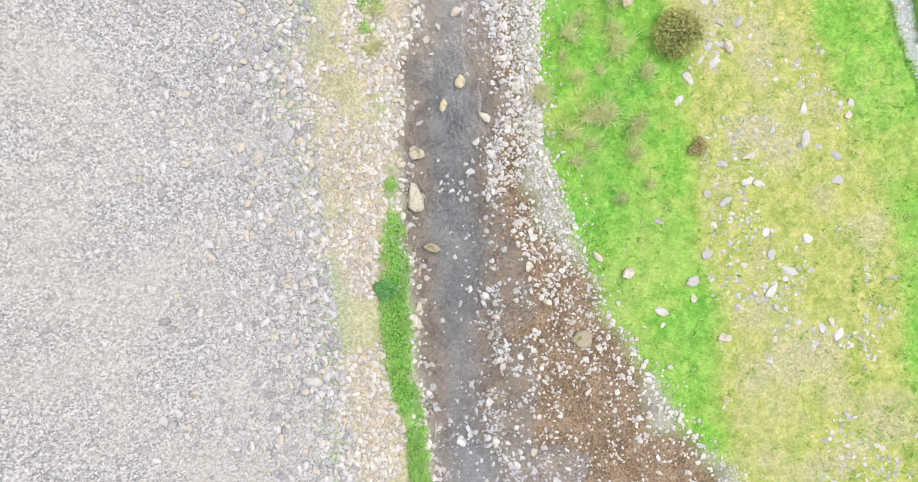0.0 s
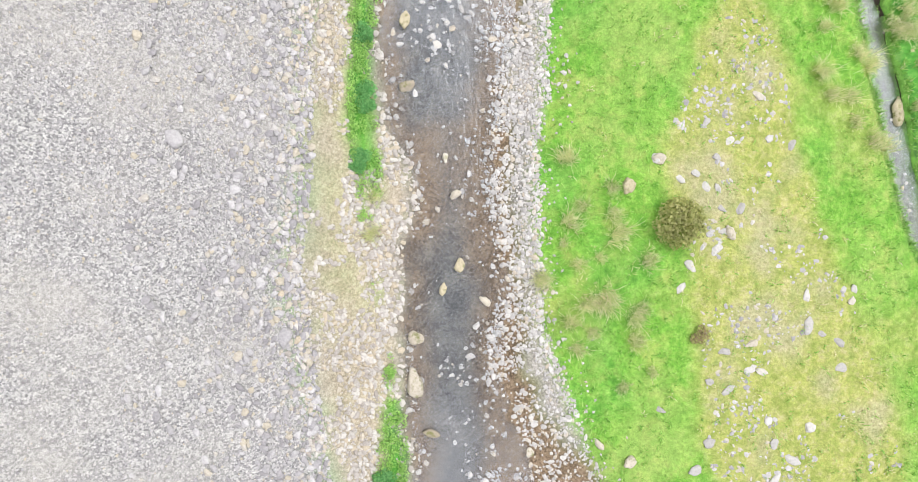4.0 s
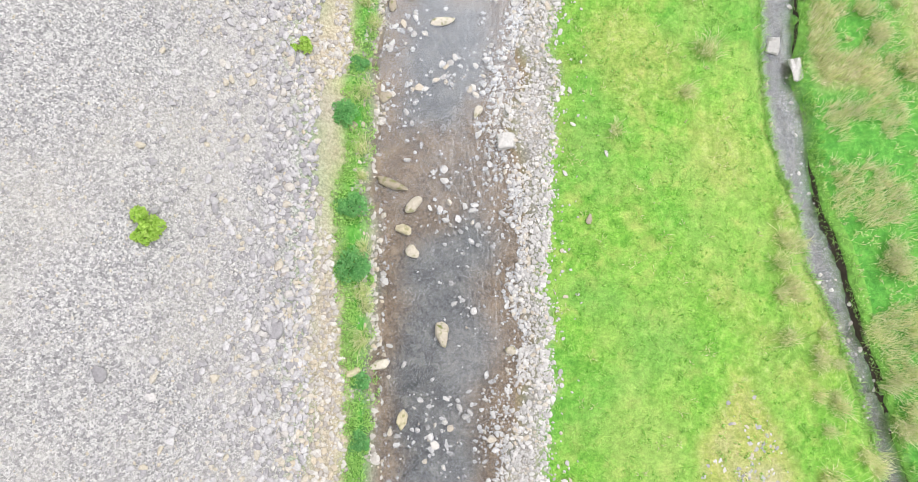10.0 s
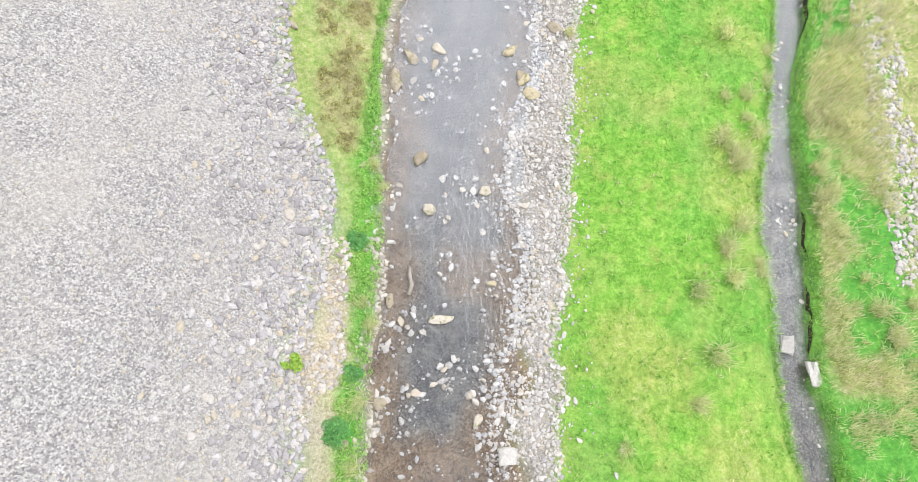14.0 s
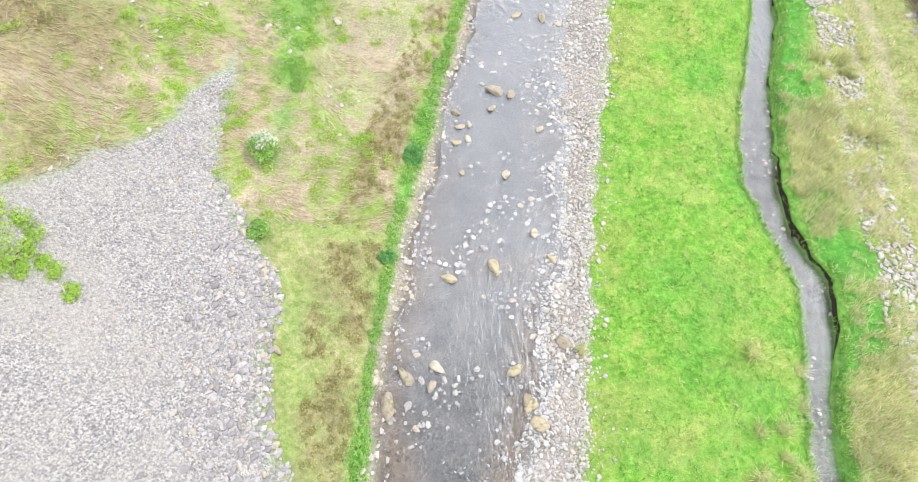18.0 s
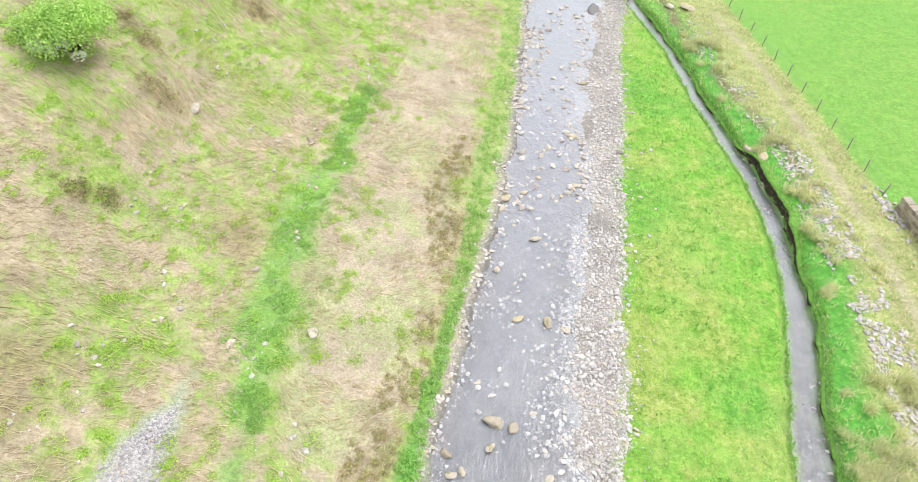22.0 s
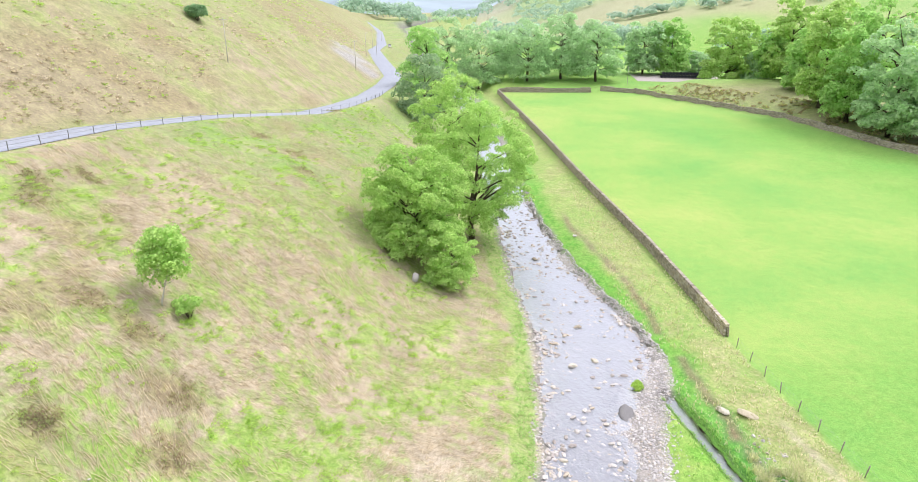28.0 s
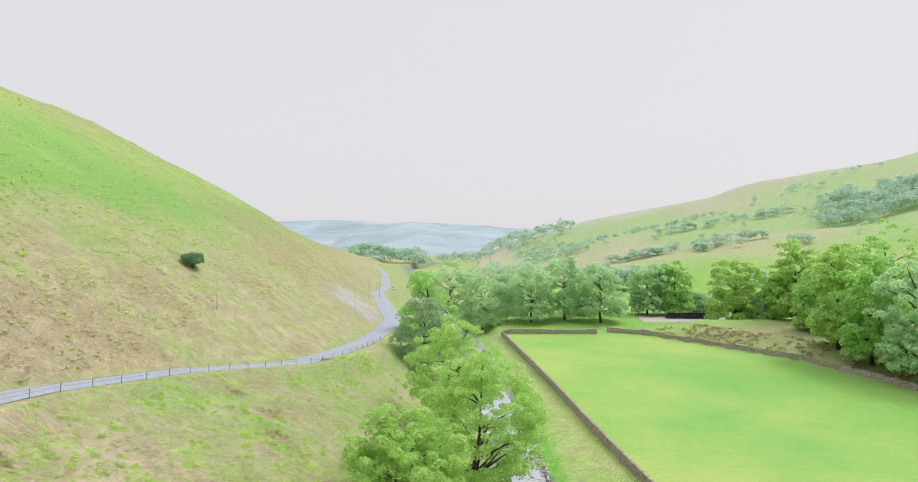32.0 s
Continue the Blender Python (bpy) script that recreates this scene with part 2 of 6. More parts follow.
def knoll_mask(x, y):
    """1 on the dry knoll of the meadow, fading over its edge."""
    return step(-0.6, 1.4, np.minimum(x - knoll_left(y), knoll_right(y) - x)) * (y < 24)


def leat_water(y):
    return river_z(y) + np.interp(y, [100, 133], [-0.55, -0.08])


def height(x, y):
    """Height of the ground at x, y."""
    x, y = np.broadcast_arrays(np.asarray(x, float), np.asarray(y, float))
    rz, wl_, wr_, gr_ = river_z(y), water_left(y), water_right(y), grass_right(y)
    ll, lr, fe = leat_left(y), leat_right(y), field_edge(y)
    n1, n2 = fbm(x, y, 9, 3) - 0.5, fbm(x, y, 1.6, 7) - 0.5
    # left side, road, hill
    z_left = rz + side_height(x, y) + n1 * 0.9 * step(2, 9, wl_ - x) + n2 * 0.35 * step(0.5, 5, wl_ - x)
    rx, rzd = road_x(y), road_z(y)
    z_left = z_left + (rzd - 0.06 - z_left) * (1 - step(3.2, 9, x - rx))
    s = rx - 3.6 - x
    hill_w = np.clip(s / np.maximum(rx - 3.6 + 150, 20), 0, 1)
    hill = rzd + (crest_z(y) - rzd) * (0.8 * hill_w + 0.2 * np.sin(hill_w * math.pi / 2)) + (fbm(x, y, 40, 11) - 0.5) * 2.5 * step(0, 40, s) + n1 * 1.2 * step(0, 8, s) + n2 * 0.4 * step(0, 6, s)
    hill = hill - np.clip(-150 - x, 0, 2000) * 0.02
    z_left = np.where(s > 0, hill, z_left)
    # river bed and gravel bars
    t = (x - wl_) / np.maximum(wr_ - wl_, 0.5)
    z_bed = rz - 0.30 * np.clip(4 * t * (1 - t), 0, 1) ** 0.6 + n2 * 0.16
    z_bar = rz - 0.07 + 0.42 * np.clip((x - wr_) / np.maximum(gr_ - wr_, 0.5), 0, 1) ** 1.4 + n2 * 0.2
    # meadow between river and leat
    t = np.clip((x - gr_) / np.maximum(ll - gr_, 1), 0, 1)
    z_mid = rz + 0.35 + 0.2 * np.sin(t * math.pi) - 0.5 * t * t + 0.08 * np.minimum(x - gr_, 2) + n1 * 0.3 + n2 * 0.14
    # leat and the bank beyond
    lz = leat_water(y)
    t = (x - ll) / np.maximum(lr - ll, 0.3)
    z_leat = lz - 0.22 * np.clip(4 * t * (1 - t), 0, 1) ** 0.5 + n2 * 0.1
    rise = np.interp(y, [20, 60, 100, 150], [0.15, 0.35, 0.7, 1.1])
    z_rb = rz + rise - 0.4 * (1 - step(0, 3.5, x - np.where(y > 133, gr_, lr))) + n1 * 0.5 + n2 * 0.25
    z_rb = z_rb + (field_z(y) - 0.018 * np.clip(x - fe, 0, 200) - z_rb) * step(-3, 1.0, x - fe)
    # bank and wood beyond the far wall of the field
    beyond = np.clip((x - wall_right(y)) * 0.8, 0, 400)
    beyond = beyond * (1 - step(312, 326, y))
    z_rb = z_rb + np.minimum(beyond, 10) * np.interp(y, [245, 268], [0.12, 0.42]) + np.clip(beyond - 10, 0, 300) * 0.05
    join = y > 133
    lr2, ll2 = np.where(join, gr_, lr), np.where(join, gr_ - 0.01, ll)
    bank_r = np.where(join, rz + 0.3, lz)
    w = step(-0.05, 0.45, x - lr2)
    z_right = bank_r + (z_rb - bank_r) * w
    w = step(0, 1.1, ll2 - x)
    z_midl = np.where(join, z_bar, lz + (z_mid - lz) * w)
    z = np.where(x < wl_, z_left, np.where(x < wr_, z_bed, np.where(x < gr_, z_bar, np.where(x < ll2, z_midl, np.where((x < lr2) & ~join, z_leat, z_right)))))
    # distance: right-hand valley side and head of the valley
    dx, dy = x, y - 90
    dist, az = np.hypot(dx, dy), np.degrees(np.arctan2(dx, dy))
    top = 34 + dist * 0
    tan_e = np.interp(az, [-4, 2, 8.3, 14, 20.2, 26, 32.8, 45, 70, 120], [-0.01, 0.012, 0.040, 0.062, 0.083, 0.10, 0.121, 0.14, 0.13, 0.10])
    crest_d = 1500.0
    start = np.interp(az, [0, 10, 20, 35, 60], [900, 520, 380, 330, 300])
    top = 34 + tan_e * crest_d
    u = np.clip((dist - start) / (crest_d - start), 0, 1)
    far = (top - 10) * (0.55 * u + 0.45 * step(0, 1, u)) + (fbm(x, y, 180, 21) - 0.5) * 30 * step(0, 0.35, u)
    far = np.where(dist > crest_d, (top - 10) - (dist - crest_d) * 0.03, far)
    z = z + np.where((az > -4) & (az < 160) & (x > -20), np.maximum(far, -20) * (dist > start) * step(-4, 3, az), 0)
    return z


# ---- ground sheet ----
def axis(lo, dense_lo, dense_hi, hi, fine, grow):
    mid = list(np.arange(dense_lo, dense_hi, fine))
    up, q, d = [], dense_hi, fine
    while q < hi:
        up.append(q)
        d = min(d * grow, 140)
        q += d
    down, q, d = [], dense_lo, fine
    while q > lo:
        d = min(d * grow, 140)
        q -= d
        down.append(q)
    return np.array(down[::-1] + mid + up + [hi])


def put_mesh(name, verts, faces, material, smooth=False, parent=None):
    """A mesh from numpy arrays; every face has the same number of corners."""
    me = bpy.data.meshes.new(name)
    verts, faces = np.asarray(verts, np.float32), np.asarray(faces, np.int32)
    k = faces.shape[1]
    me.vertices.add(len(verts))
    me.vertices.foreach_set("co", verts.ravel())
    me.loops.add(faces.size)
    me.loops.foreach_set("vertex_index", faces.ravel())
    me.polygons.add(len(faces))
    me.polygons.foreach_set("loop_start", np.arange(0, faces.size, k, dtype=np.int32))
    me.polygons.foreach_set("loop_total", np.full(len(faces), k, np.int32))
    me.polygons.foreach_set("use_smooth", np.full(len(faces), smooth))
    me.update(calc_edges=True)
    if material:
        me.materials.append(material)
    ob = new(name, me)
    if parent:
        ob.parent = parent
    return ob


def grid_faces(nx, ny):
    i, j = np.meshgrid(np.arange(nx - 1), np.arange(ny - 1))
    a = (j * nx + i).ravel()
    return np.stack([a, a + 1, a + nx + 1, a + nx], 1)


def add_masks(me, name, r, g, b):
    col = me.color_attributes.new(name, "FLOAT_COLOR", "POINT")
    data = np.ones((len(r), 4), np.float32)
    data[:, 0], data[:, 1], data[:, 2] = r, g, b
    col.data.foreach_set("color", data.ravel())


# ---- materials ----
def material(name, rough=0.8):
    m = bpy.data.materials.new(name)
    m.use_nodes = True
    b = m.node_tree.nodes["Principled BSDF"]
    b.inputs["Roughness"].default_value = rough
    b.inputs["Specular IOR Level"].default_value = 0.25
    return m, m.node_tree.nodes, m.node_tree.links, b


def tex_noise(n, l, scale, detail=4, vec=None, rough=0.6):
    t = n.new("ShaderNodeTexNoise")
    t.inputs["Scale"].default_value, t.inputs["Detail"].default_value, t.inputs["Roughness"].default_value = scale, detail, rough
    if vec:
        l.new(vec, t.inputs["Vector"])
    return t.outputs["Fac"]


def place(n, l, scale=(1, 1, 1), turn=(0, 0, 0)):
    g = n.new("ShaderNodeNewGeometry")
    mp = n.new("ShaderNodeMapping")
    mp.inputs["Scale"].default_value = scale
    mp.inputs["Rotation"].default_value = turn
    l.new(g.outputs["Position"], mp.inputs["Vector"])
    return mp.outputs["Vector"]


def ramp(n, l, fac, *stops):
    r = n.new("ShaderNodeValToRGB")
    e = r.color_ramp.elements
    while len(e) < len(stops):
        e.new(0.5)
    for k, (p, c) in enumerate(stops):
        e[k].position = p
        e[k].color = (*c, 1)
    l.new(fac, r.inputs[0])
    return r.outputs[0]


def mix(n, l, fac, a, b, mode="MIX"):
    m = n.new("ShaderNodeMix")
    m.data_type, m.blend_type = "RGBA", mode
    for socket, v in ((m.inputs[0], fac), (m.inputs[6], a), (m.inputs[7], b)):
        if isinstance(v, (int, float)):
            socket.default_value = v
        elif isinstance(v, tuple):
            socket.default_value = (*v, 1)
        else:
            l.new(v, socket)
    return m.outputs[2]


def bump(n, l, b, fac, strength, dist=0.05):
    k = n.new("ShaderNodeBump")
    k.inputs["Strength"].default_value, k.inputs["Distance"].default_value = strength, dist
    l.new(fac, k.inputs["Height"])
    l.new(k.outputs[0], b.inputs["Normal"])


def spread(n, l, fac, lo, hi):
    r = n.new("ShaderNodeMapRange")
    r.inputs[1].default_value, r.inputs[2].default_value = lo, hi
    l.new(fac, r.inputs[0])
    return r.outputs[0]


def stone_material(name, dark, light, tint=(0.34, 0.28, 0.19), tint_share=0.16, moss=0.0, by="island"):
    m, n, l, b = material(name, 0.85)
    if by == "island":
        g = n.new("ShaderNodeNewGeometry")
        rnd = g.outputs["Random Per Island"]
    else:
        g = n.new("ShaderNodeObjectInfo")
        rnd = g.outputs["Random"]
    base = ramp(n, l, rnd, (0.0, dark), (0.35, tuple(0.6 * p + 0.4 * q for p, q in zip(dark, light))), (0.8, light), (1.0 - tint_share * 0.5, tint))
    vec = place(n, l)
    grain = tex_noise(n, l, 9, 5, vec)
    base = mix(n, l, 0.55, base, ramp(n, l, grain, (0.3, (0.55, 0.55, 0.55)), (0.7, (1.05, 1.05, 1.05))), "MULTIPLY")
    if moss:
        ms = spread(n, l, tex_noise(n, l, 3.1, 3, vec), 0.62 - moss * 0.25, 0.72)
        base = mix(n, l, ms, base, (0.15, 0.16, 0.045))
    l.new(base, b.inputs["Base Color"])
    bump(n, l, b, grain, 0.5)
    return m


def leaf_material(name, dark, light, accent=None, share=0.0, through=0.58):
    m, n, l, b = material(name, 0.6)
    g = n.new("ShaderNodeNewGeometry")
    stops = [(0.0, dark), (0.6, tuple((p + q) / 2 for p, q in zip(dark, light))), (1.0 - share - 0.02, light)]
    if accent:
        stops.append((1.0 - share, accent))
    base = ramp(n, l, g.outputs["Random Per Island"], *stops)
    big = tex_noise(n, l, 0.55, 3, place(n, l))
    base = mix(n, l, 0.5, base, ramp(n, l, big, (0.3, (0.62, 0.66, 0.6)), (0.7, (1.1, 1.1, 1.0))), "MULTIPLY")
    l.new(base, b.inputs["Base Color"])
    tr = n.new("ShaderNodeBsdfTranslucent")
    l.new(base, tr.inputs["Color"])
    ms = n.new("ShaderNodeMixShader")
    ms.inputs[0].default_value = through
    l.new(b.outputs[0], ms.inputs[1])
    l.new(tr.outputs[0], ms.inputs[2])
    l.new(ms.outputs[0], n["Material Output"].inputs["Surface"])
    return m


def plain_material(name, colour, rough=0.6, metal=0.0, vary=0.25, scale=6):
    m, n, l, b = material(name, rough)
    f = tex_noise(n, l, scale, 4, place(n, l))
    l.new(mix(n, l, vary, colour, ramp(n, l, f, (0.3, tuple(c * 0.5 for c in colour)), (0.7, tuple(min(1, c * 1.25) for c in colour)))), b.inputs["Base Color"])
    b.inputs["Metallic"].default_value = metal
    bump(n, l, b, f, 0.25, 0.01)
    return m


def ground_material():
    m, n, l, b = material("ground_cover", 0.95)
    att = {}
    for name in ("zone_a", "zone_b", "zone_c"):
        a = n.new("ShaderNodeVertexColor")
        a.layer_name = name
        s = n.new("ShaderNodeSeparateColor")
        l.new(a.outputs[0], s.inputs[0])
        att[name] = s.outputs
    gravel, sand, bed = att["zone_a"]
    dry, bracken, field = att["zone_b"]
    lush, heath, rough_g = att["zone_c"]
    flat = place(n, l)
    f_big, f_mid, f_fine = tex_noise(n, l, 0.16, 4, flat), tex_noise(n, l, 0.9, 5, flat), tex_noise(n, l, 7, 5, flat, 0.7)
    f_tiny = tex_noise(n, l, 28, 3, flat, 0.7)
    tuft = tex_noise(n, l, 2.6, 6, flat, 0.72)
    # meadow
    grass = ramp(n, l, tuft, (0.30, (0.085, 0.25, 0.028)), (0.5, (0.165, 0.37, 0.05)), (0.66, (0.27, 0.45, 0.095)))
    grass = mix(n, l, spread(n, l, f_mid, 0.5, 0.68), grass, (0.30, 0.40, 0.10))
    pale = spread(n, l, f_big, 0.48, 0.62)
    grass = mix(n, l, mix(n, l, 0.5, (0, 0, 0), pale), grass, (0.31, 0.41, 0.12))
    dry_c = ramp(n, l, tuft, (0.3, (0.20, 0.285, 0.055)), (0.5, (0.335, 0.37, 0.105)), (0.7, (0.45, 0.415, 0.215)))
    c = mix(n, l, dry, grass, dry_c)
    lush_c = ramp(n, l, tuft, (0.3, (0.055, 0.21, 0.035)), (0.5, (0.10, 0.33, 0.05)), (0.7, (0.19, 0.41, 0.09)))
    c = mix(n, l, lush, c, lush_c)
    swell = ramp(n, l, tex_noise(n, l, 1.5, 3, place(n, l, (1.0, 0.7, 1.0)), 0.55), (0.36, (0.87, 0.90, 0.84)), (0.5, (1.0, 1.0, 1.0)), (0.62, (1.13, 1.08, 1.10)))
    c = mix(n, l, 1.0, c, swell, "MULTIPLY")
    # rough pasture with dead bracken
    strand = tex_noise(n, l, 3.2, 5, place(n, l, (0.7, 2.6, 0.5), (0, 0, 0.35)), 0.75)
    dead = ramp(n, l, strand, (0.3, (0.28, 0.225, 0.16)), (0.46, (0.375, 0.315, 0.225)), (0.62, (0.46, 0.40, 0.295)))
    green = ramp(n, l, tuft, (0.3, (0.165, 0.29, 0.06)), (0.5, (0.26, 0.38, 0.09)), (0.7, (0.36, 0.42, 0.16)))
    patch = spread(n, l, mix(n, l, 0.5, f_big, f_mid), 0.445, 0.57)
    c = mix(n, l, bracken, c, mix(n, l, patch, dead, green))
    rough_c = ramp(n, l, tuft, (0.3, (0.17, 0.28, 0.07)), (0.48, (0.30, 0.345, 0.13)), (0.66, (0.43, 0.39, 0.24)))
    c = mix(n, l, rough_g, c, rough_c)
    heath_c = ramp(n, l, tuft, (0.32, (0.19, 0.15, 0.095)), (0.5, (0.31, 0.26, 0.155)), (0.68, (0.38, 0.38, 0.16)))
    c = mix(n, l, heath, c, heath_c)
    field_c = ramp(n, l, mix(n, l, 0.25, tex_noise(n, l, 0.03, 6, flat), f_mid), (0.34, (0.165, 0.375, 0.088)), (0.5, (0.25, 0.41, 0.10)), (0.68, (0.375, 0.45, 0.135)))
    c = mix(n, l, field, c, field_c)
    sand_c = ramp(n, l, f_fine, (0.3, (0.31, 0.26, 0.19)), (0.5, (0.42, 0.365, 0.285)), (0.7, (0.49, 0.44, 0.36)))
    c = mix(n, l, sand, c, sand_c)
    vor = n.new("ShaderNodeTexVoronoi")
    vor.inputs["Scale"].default_value = 13
    l.new(flat, vor.inputs["Vector"])
    sep = n.new("ShaderNodeSeparateColor")
    l.new(vor.outputs["Color"], sep.inputs[0])
    grav_c = ramp(n, l, sep.outputs[0], (0.0, (0.20, 0.195, 0.205)), (0.5, (0.36, 0.35, 0.355)), (1.0, (0.54, 0.525, 0.52)))
    grav_c = mix(n, l, mix(n, l, 0.6, (0, 0, 0), spread(n, l, f_big, 0.44, 0.62)), grav_c, (0.43, 0.41, 0.39))
    c = mix(n, l, gravel, c, grav_c)
    deep = ramp(n, l, mix(n, l, 0.28, f_mid, sep.outputs[1]), (0.3, (0.05, 0.053, 0.056)), (0.5, (0.122, 0.122, 0.122)), (0.7, (0.24, 0.23, 0.215)))
    brown = ramp(n, l, mix(n, l, 0.35, f_mid, sep.outputs[1]), (0.3, (0.11, 0.078, 0.05)), (0.5, (0.215, 0.15, 0.095)), (0.7, (0.32, 0.235, 0.16)))
    bed_c = mix(n, l, dry, deep, brown)
    c = mix(n, l, bed, c, bed_c)
    c = mix(n, l, 0.5, c, ramp(n, l, f_tiny, (0.3, (0.45, 0.45, 0.45)), (0.7, (1.36, 1.36, 1.36))), "MULTIPLY")
    c = mix(n, l, 0.5, c, ramp(n, l, f_fine, (0.32, (0.55, 0.56, 0.52)), (0.66, (1.32, 1.32, 1.32))), "MULTIPLY")
    clump = tex_noise(n, l, 0.42, 9, place(n, l, (0.8, 1.1, 1.4)), 0.78)
    shade = ramp(n, l, clump, (0.36, (0.74, 0.73, 0.70)), (0.5, (0.99, 0.99, 0.98)), (0.62, (1.24, 1.23, 1.20)))
    c = mix(n, l, mix(n, l, 0.8, (0, 0, 0), mix(n, l, 1.0, bracken, rough_g, "LIGHTEN")), c, mix(n, l, 1.0, c, shade, "MULTIPLY"))
    l.new(c, b.inputs["Base Color"])
    bump(n, l, b, mix(n, l, 0.5, tuft, f_fine), 0.9, 0.12)
    return m


def water_material(name, waves, ripples, rough, base, broken, rise):
    """Clear water; gloss grows with the slope of its ripples and with the viewing angle."""
    m, n, l, b = material(name, 0.05)
    n.remove(b)
    flow = place(n, l, (1.7, 0.8, 1), (0, 0, 0.12))
    w1 = tex_noise(n, l, 1.0, 3, flow, 0.6)
    w2 = n.new("ShaderNodeTexNoise")
    w2.inputs["Scale"].default_value, w2.inputs["Detail"].default_value, w2.inputs["Roughness"].default_value, w2.inputs["Distortion"].default_value = 2.6, 3, 0.55, 0.5
    l.new(flow, w2.inputs["Vector"])
    reach = spread(n, l, tex_noise(n, l, 0.35, 3, place(n, l, (1.6, 0.6, 1)), 0.6), 0.36, 0.62)     # riffles and calm runs
    b1, b2 = n.new("ShaderNodeBump"), n.new("ShaderNodeBump")
    b1.inputs["Strength"].default_value, b1.inputs["Distance"].default_value = 1.0, waves
    b2.inputs["Strength"].default_value, b2.inputs["Distance"].default_value = 1.0, ripples
    l.new(w1, b1.inputs["Height"])
    l.new(mix(n, l, mix(n, l, 0.6, (1, 1, 1), reach), (0.5, 0.5, 0.5), w2.outputs["Fac"]), b2.inputs["Height"])
    l.new(b1.outputs[0], b2.inputs["Normal"])
    clear = n.new("ShaderNodeBsdfTransparent")
    clear.inputs[0].default_value = (0.86, 0.87, 0.88, 1)
    gloss = n.new("ShaderNodeBsdfGlossy")
    gloss.inputs["Roughness"].default_value = rough
    gloss.inputs["Color"].default_value = (0.87, 0.92, 1.0, 1)
    l.new(b2.outputs[0], gloss.inputs["Normal"])
    lw = n.new("ShaderNodeLayerWeight")
    lw.inputs["Blend"].default_value = 0.5
    l.new(b2.outputs[0], lw.inputs["Normal"])
    fr = n.new("ShaderNodeFloatCurve")
    curve_ = fr.mapping.curves[0].points
    curve_[0].location, curve_[-1].location = (0.0, base), (1.0, 1.0)
    for px_, py_ in rise:
        curve_.new(px_, py_)
    fr.mapping.update()
    l.new(lw.outputs["Facing"], fr.inputs["Value"])
    foam = n.new("ShaderNodeBsdfDiffuse")
    foam.inputs[0].default_value = (0.62, 0.66, 0.70, 1)
    fm = n.new("ShaderNodeMixShader")
    l.new(mix(n, l, 1.0, spread(n, l, w2.outputs["Fac"], 0.66 - broken, 0.78 - broken), spread(n, l, tex_noise(n, l, 0.8, 3, flow, 0.6), 0.57, 0.70), "MULTIPLY"), fm.inputs[0])
    l.new(clear.outputs[0], fm.inputs[1])
    l.new(foam.outputs[0], fm.inputs[2])
    ms = n.new("ShaderNodeMixShader")
    l.new(fr.outputs[0], ms.inputs[0])
    l.new(fm.outputs[0], ms.inputs[1])
    l.new(gloss.outputs[0], ms.inputs[2])
    l.new(ms.outputs[0], n["Material Output"].inputs["Surface"])
    return m


M_GROUND, M_WATER, M_LEAT = ground_material(), water_material("river_surface", 0.07, 0.07, 0.36, 0.03, 0.02, ((0.03, 0.045), (0.08, 0.11), (0.16, 0.16), (0.35, 0.28), (0.5, 0.45))), water_material("still_surface", 0.03, 0.025, 0.36, 0.014, -0.2, ((0.10, 0.022), (0.2, 0.06), (0.35, 0.22), (0.5, 0.42)))
M_GRAVEL = stone_material("grey_scree", (0.29, 0.278, 0.29), (0.55, 0.532, 0.54), (0.50, 0.45, 0.37), 0.14)
M_SHORE = stone_material("pale_cobble", (0.36, 0.325, 0.295), (0.61, 0.58, 0.545), (0.52, 0.45, 0.35), 0.2)
M_PALE = stone_material("bleached_cobble", (0.38, 0.365, 0.355), (0.61, 0.59, 0.575), (0.50, 0.44, 0.36), 0.10)
M_BOULDER = stone_material("boulder_stone", (0.34, 0.29, 0.22), (0.60, 0.55, 0.47), (0.50, 0.44, 0.31), 0.3, 0.35, "object")
M_SLATE = stone_material("dark_slate", (0.13, 0.13, 0.14), (0.22, 0.22, 0.235), (0.2, 0.19, 0.17), 0.1, 0.0, "object")
M_WALL = stone_material("walling_stone", (0.22, 0.19, 0.155), (0.46, 0.42, 0.36), (0.38, 0.33, 0.25), 0.2)
M_COBBLE = stone_material("cobble_stone", (0.38, 0.365, 0.355), (0.60, 0.58, 0.56), (0.50, 0.45, 0.38), 0.15, 0.0, "object")
M_SCREE_COBBLE = stone_material("scree_cobble", (0.29, 0.278, 0.29), (0.52, 0.502, 0.51), (0.48, 0.43, 0.36), 0.12, 0.0, "object")
M_BARK = plain_material("bark", (0.09, 0.07, 0.05), 0.9, 0, 0.6, 4)
M_LEAF = leaf_material("sycamore_leaves", (0.37, 0.63, 0.20), (0.64, 0.88, 0.36), through=0.6)
M_LEAF_BANK = leaf_material("bank_sycamore_leaves", (0.38, 0.62, 0.16), (0.72, 0.91, 0.36), through=0.54)
M_LEAF_FRESH = leaf_material("fresh_leaves", (0.42, 0.64, 0.18), (0.70, 0.88, 0.36))
M_LEAF_DARK = leaf_material("dark_leaves", (0.20, 0.38, 0.18), (0.40, 0.60, 0.32))
M_LEAF_GREY = leaf_material("willow_leaves", (0.28, 0.44, 0.24), (0.52, 0.66, 0.42))
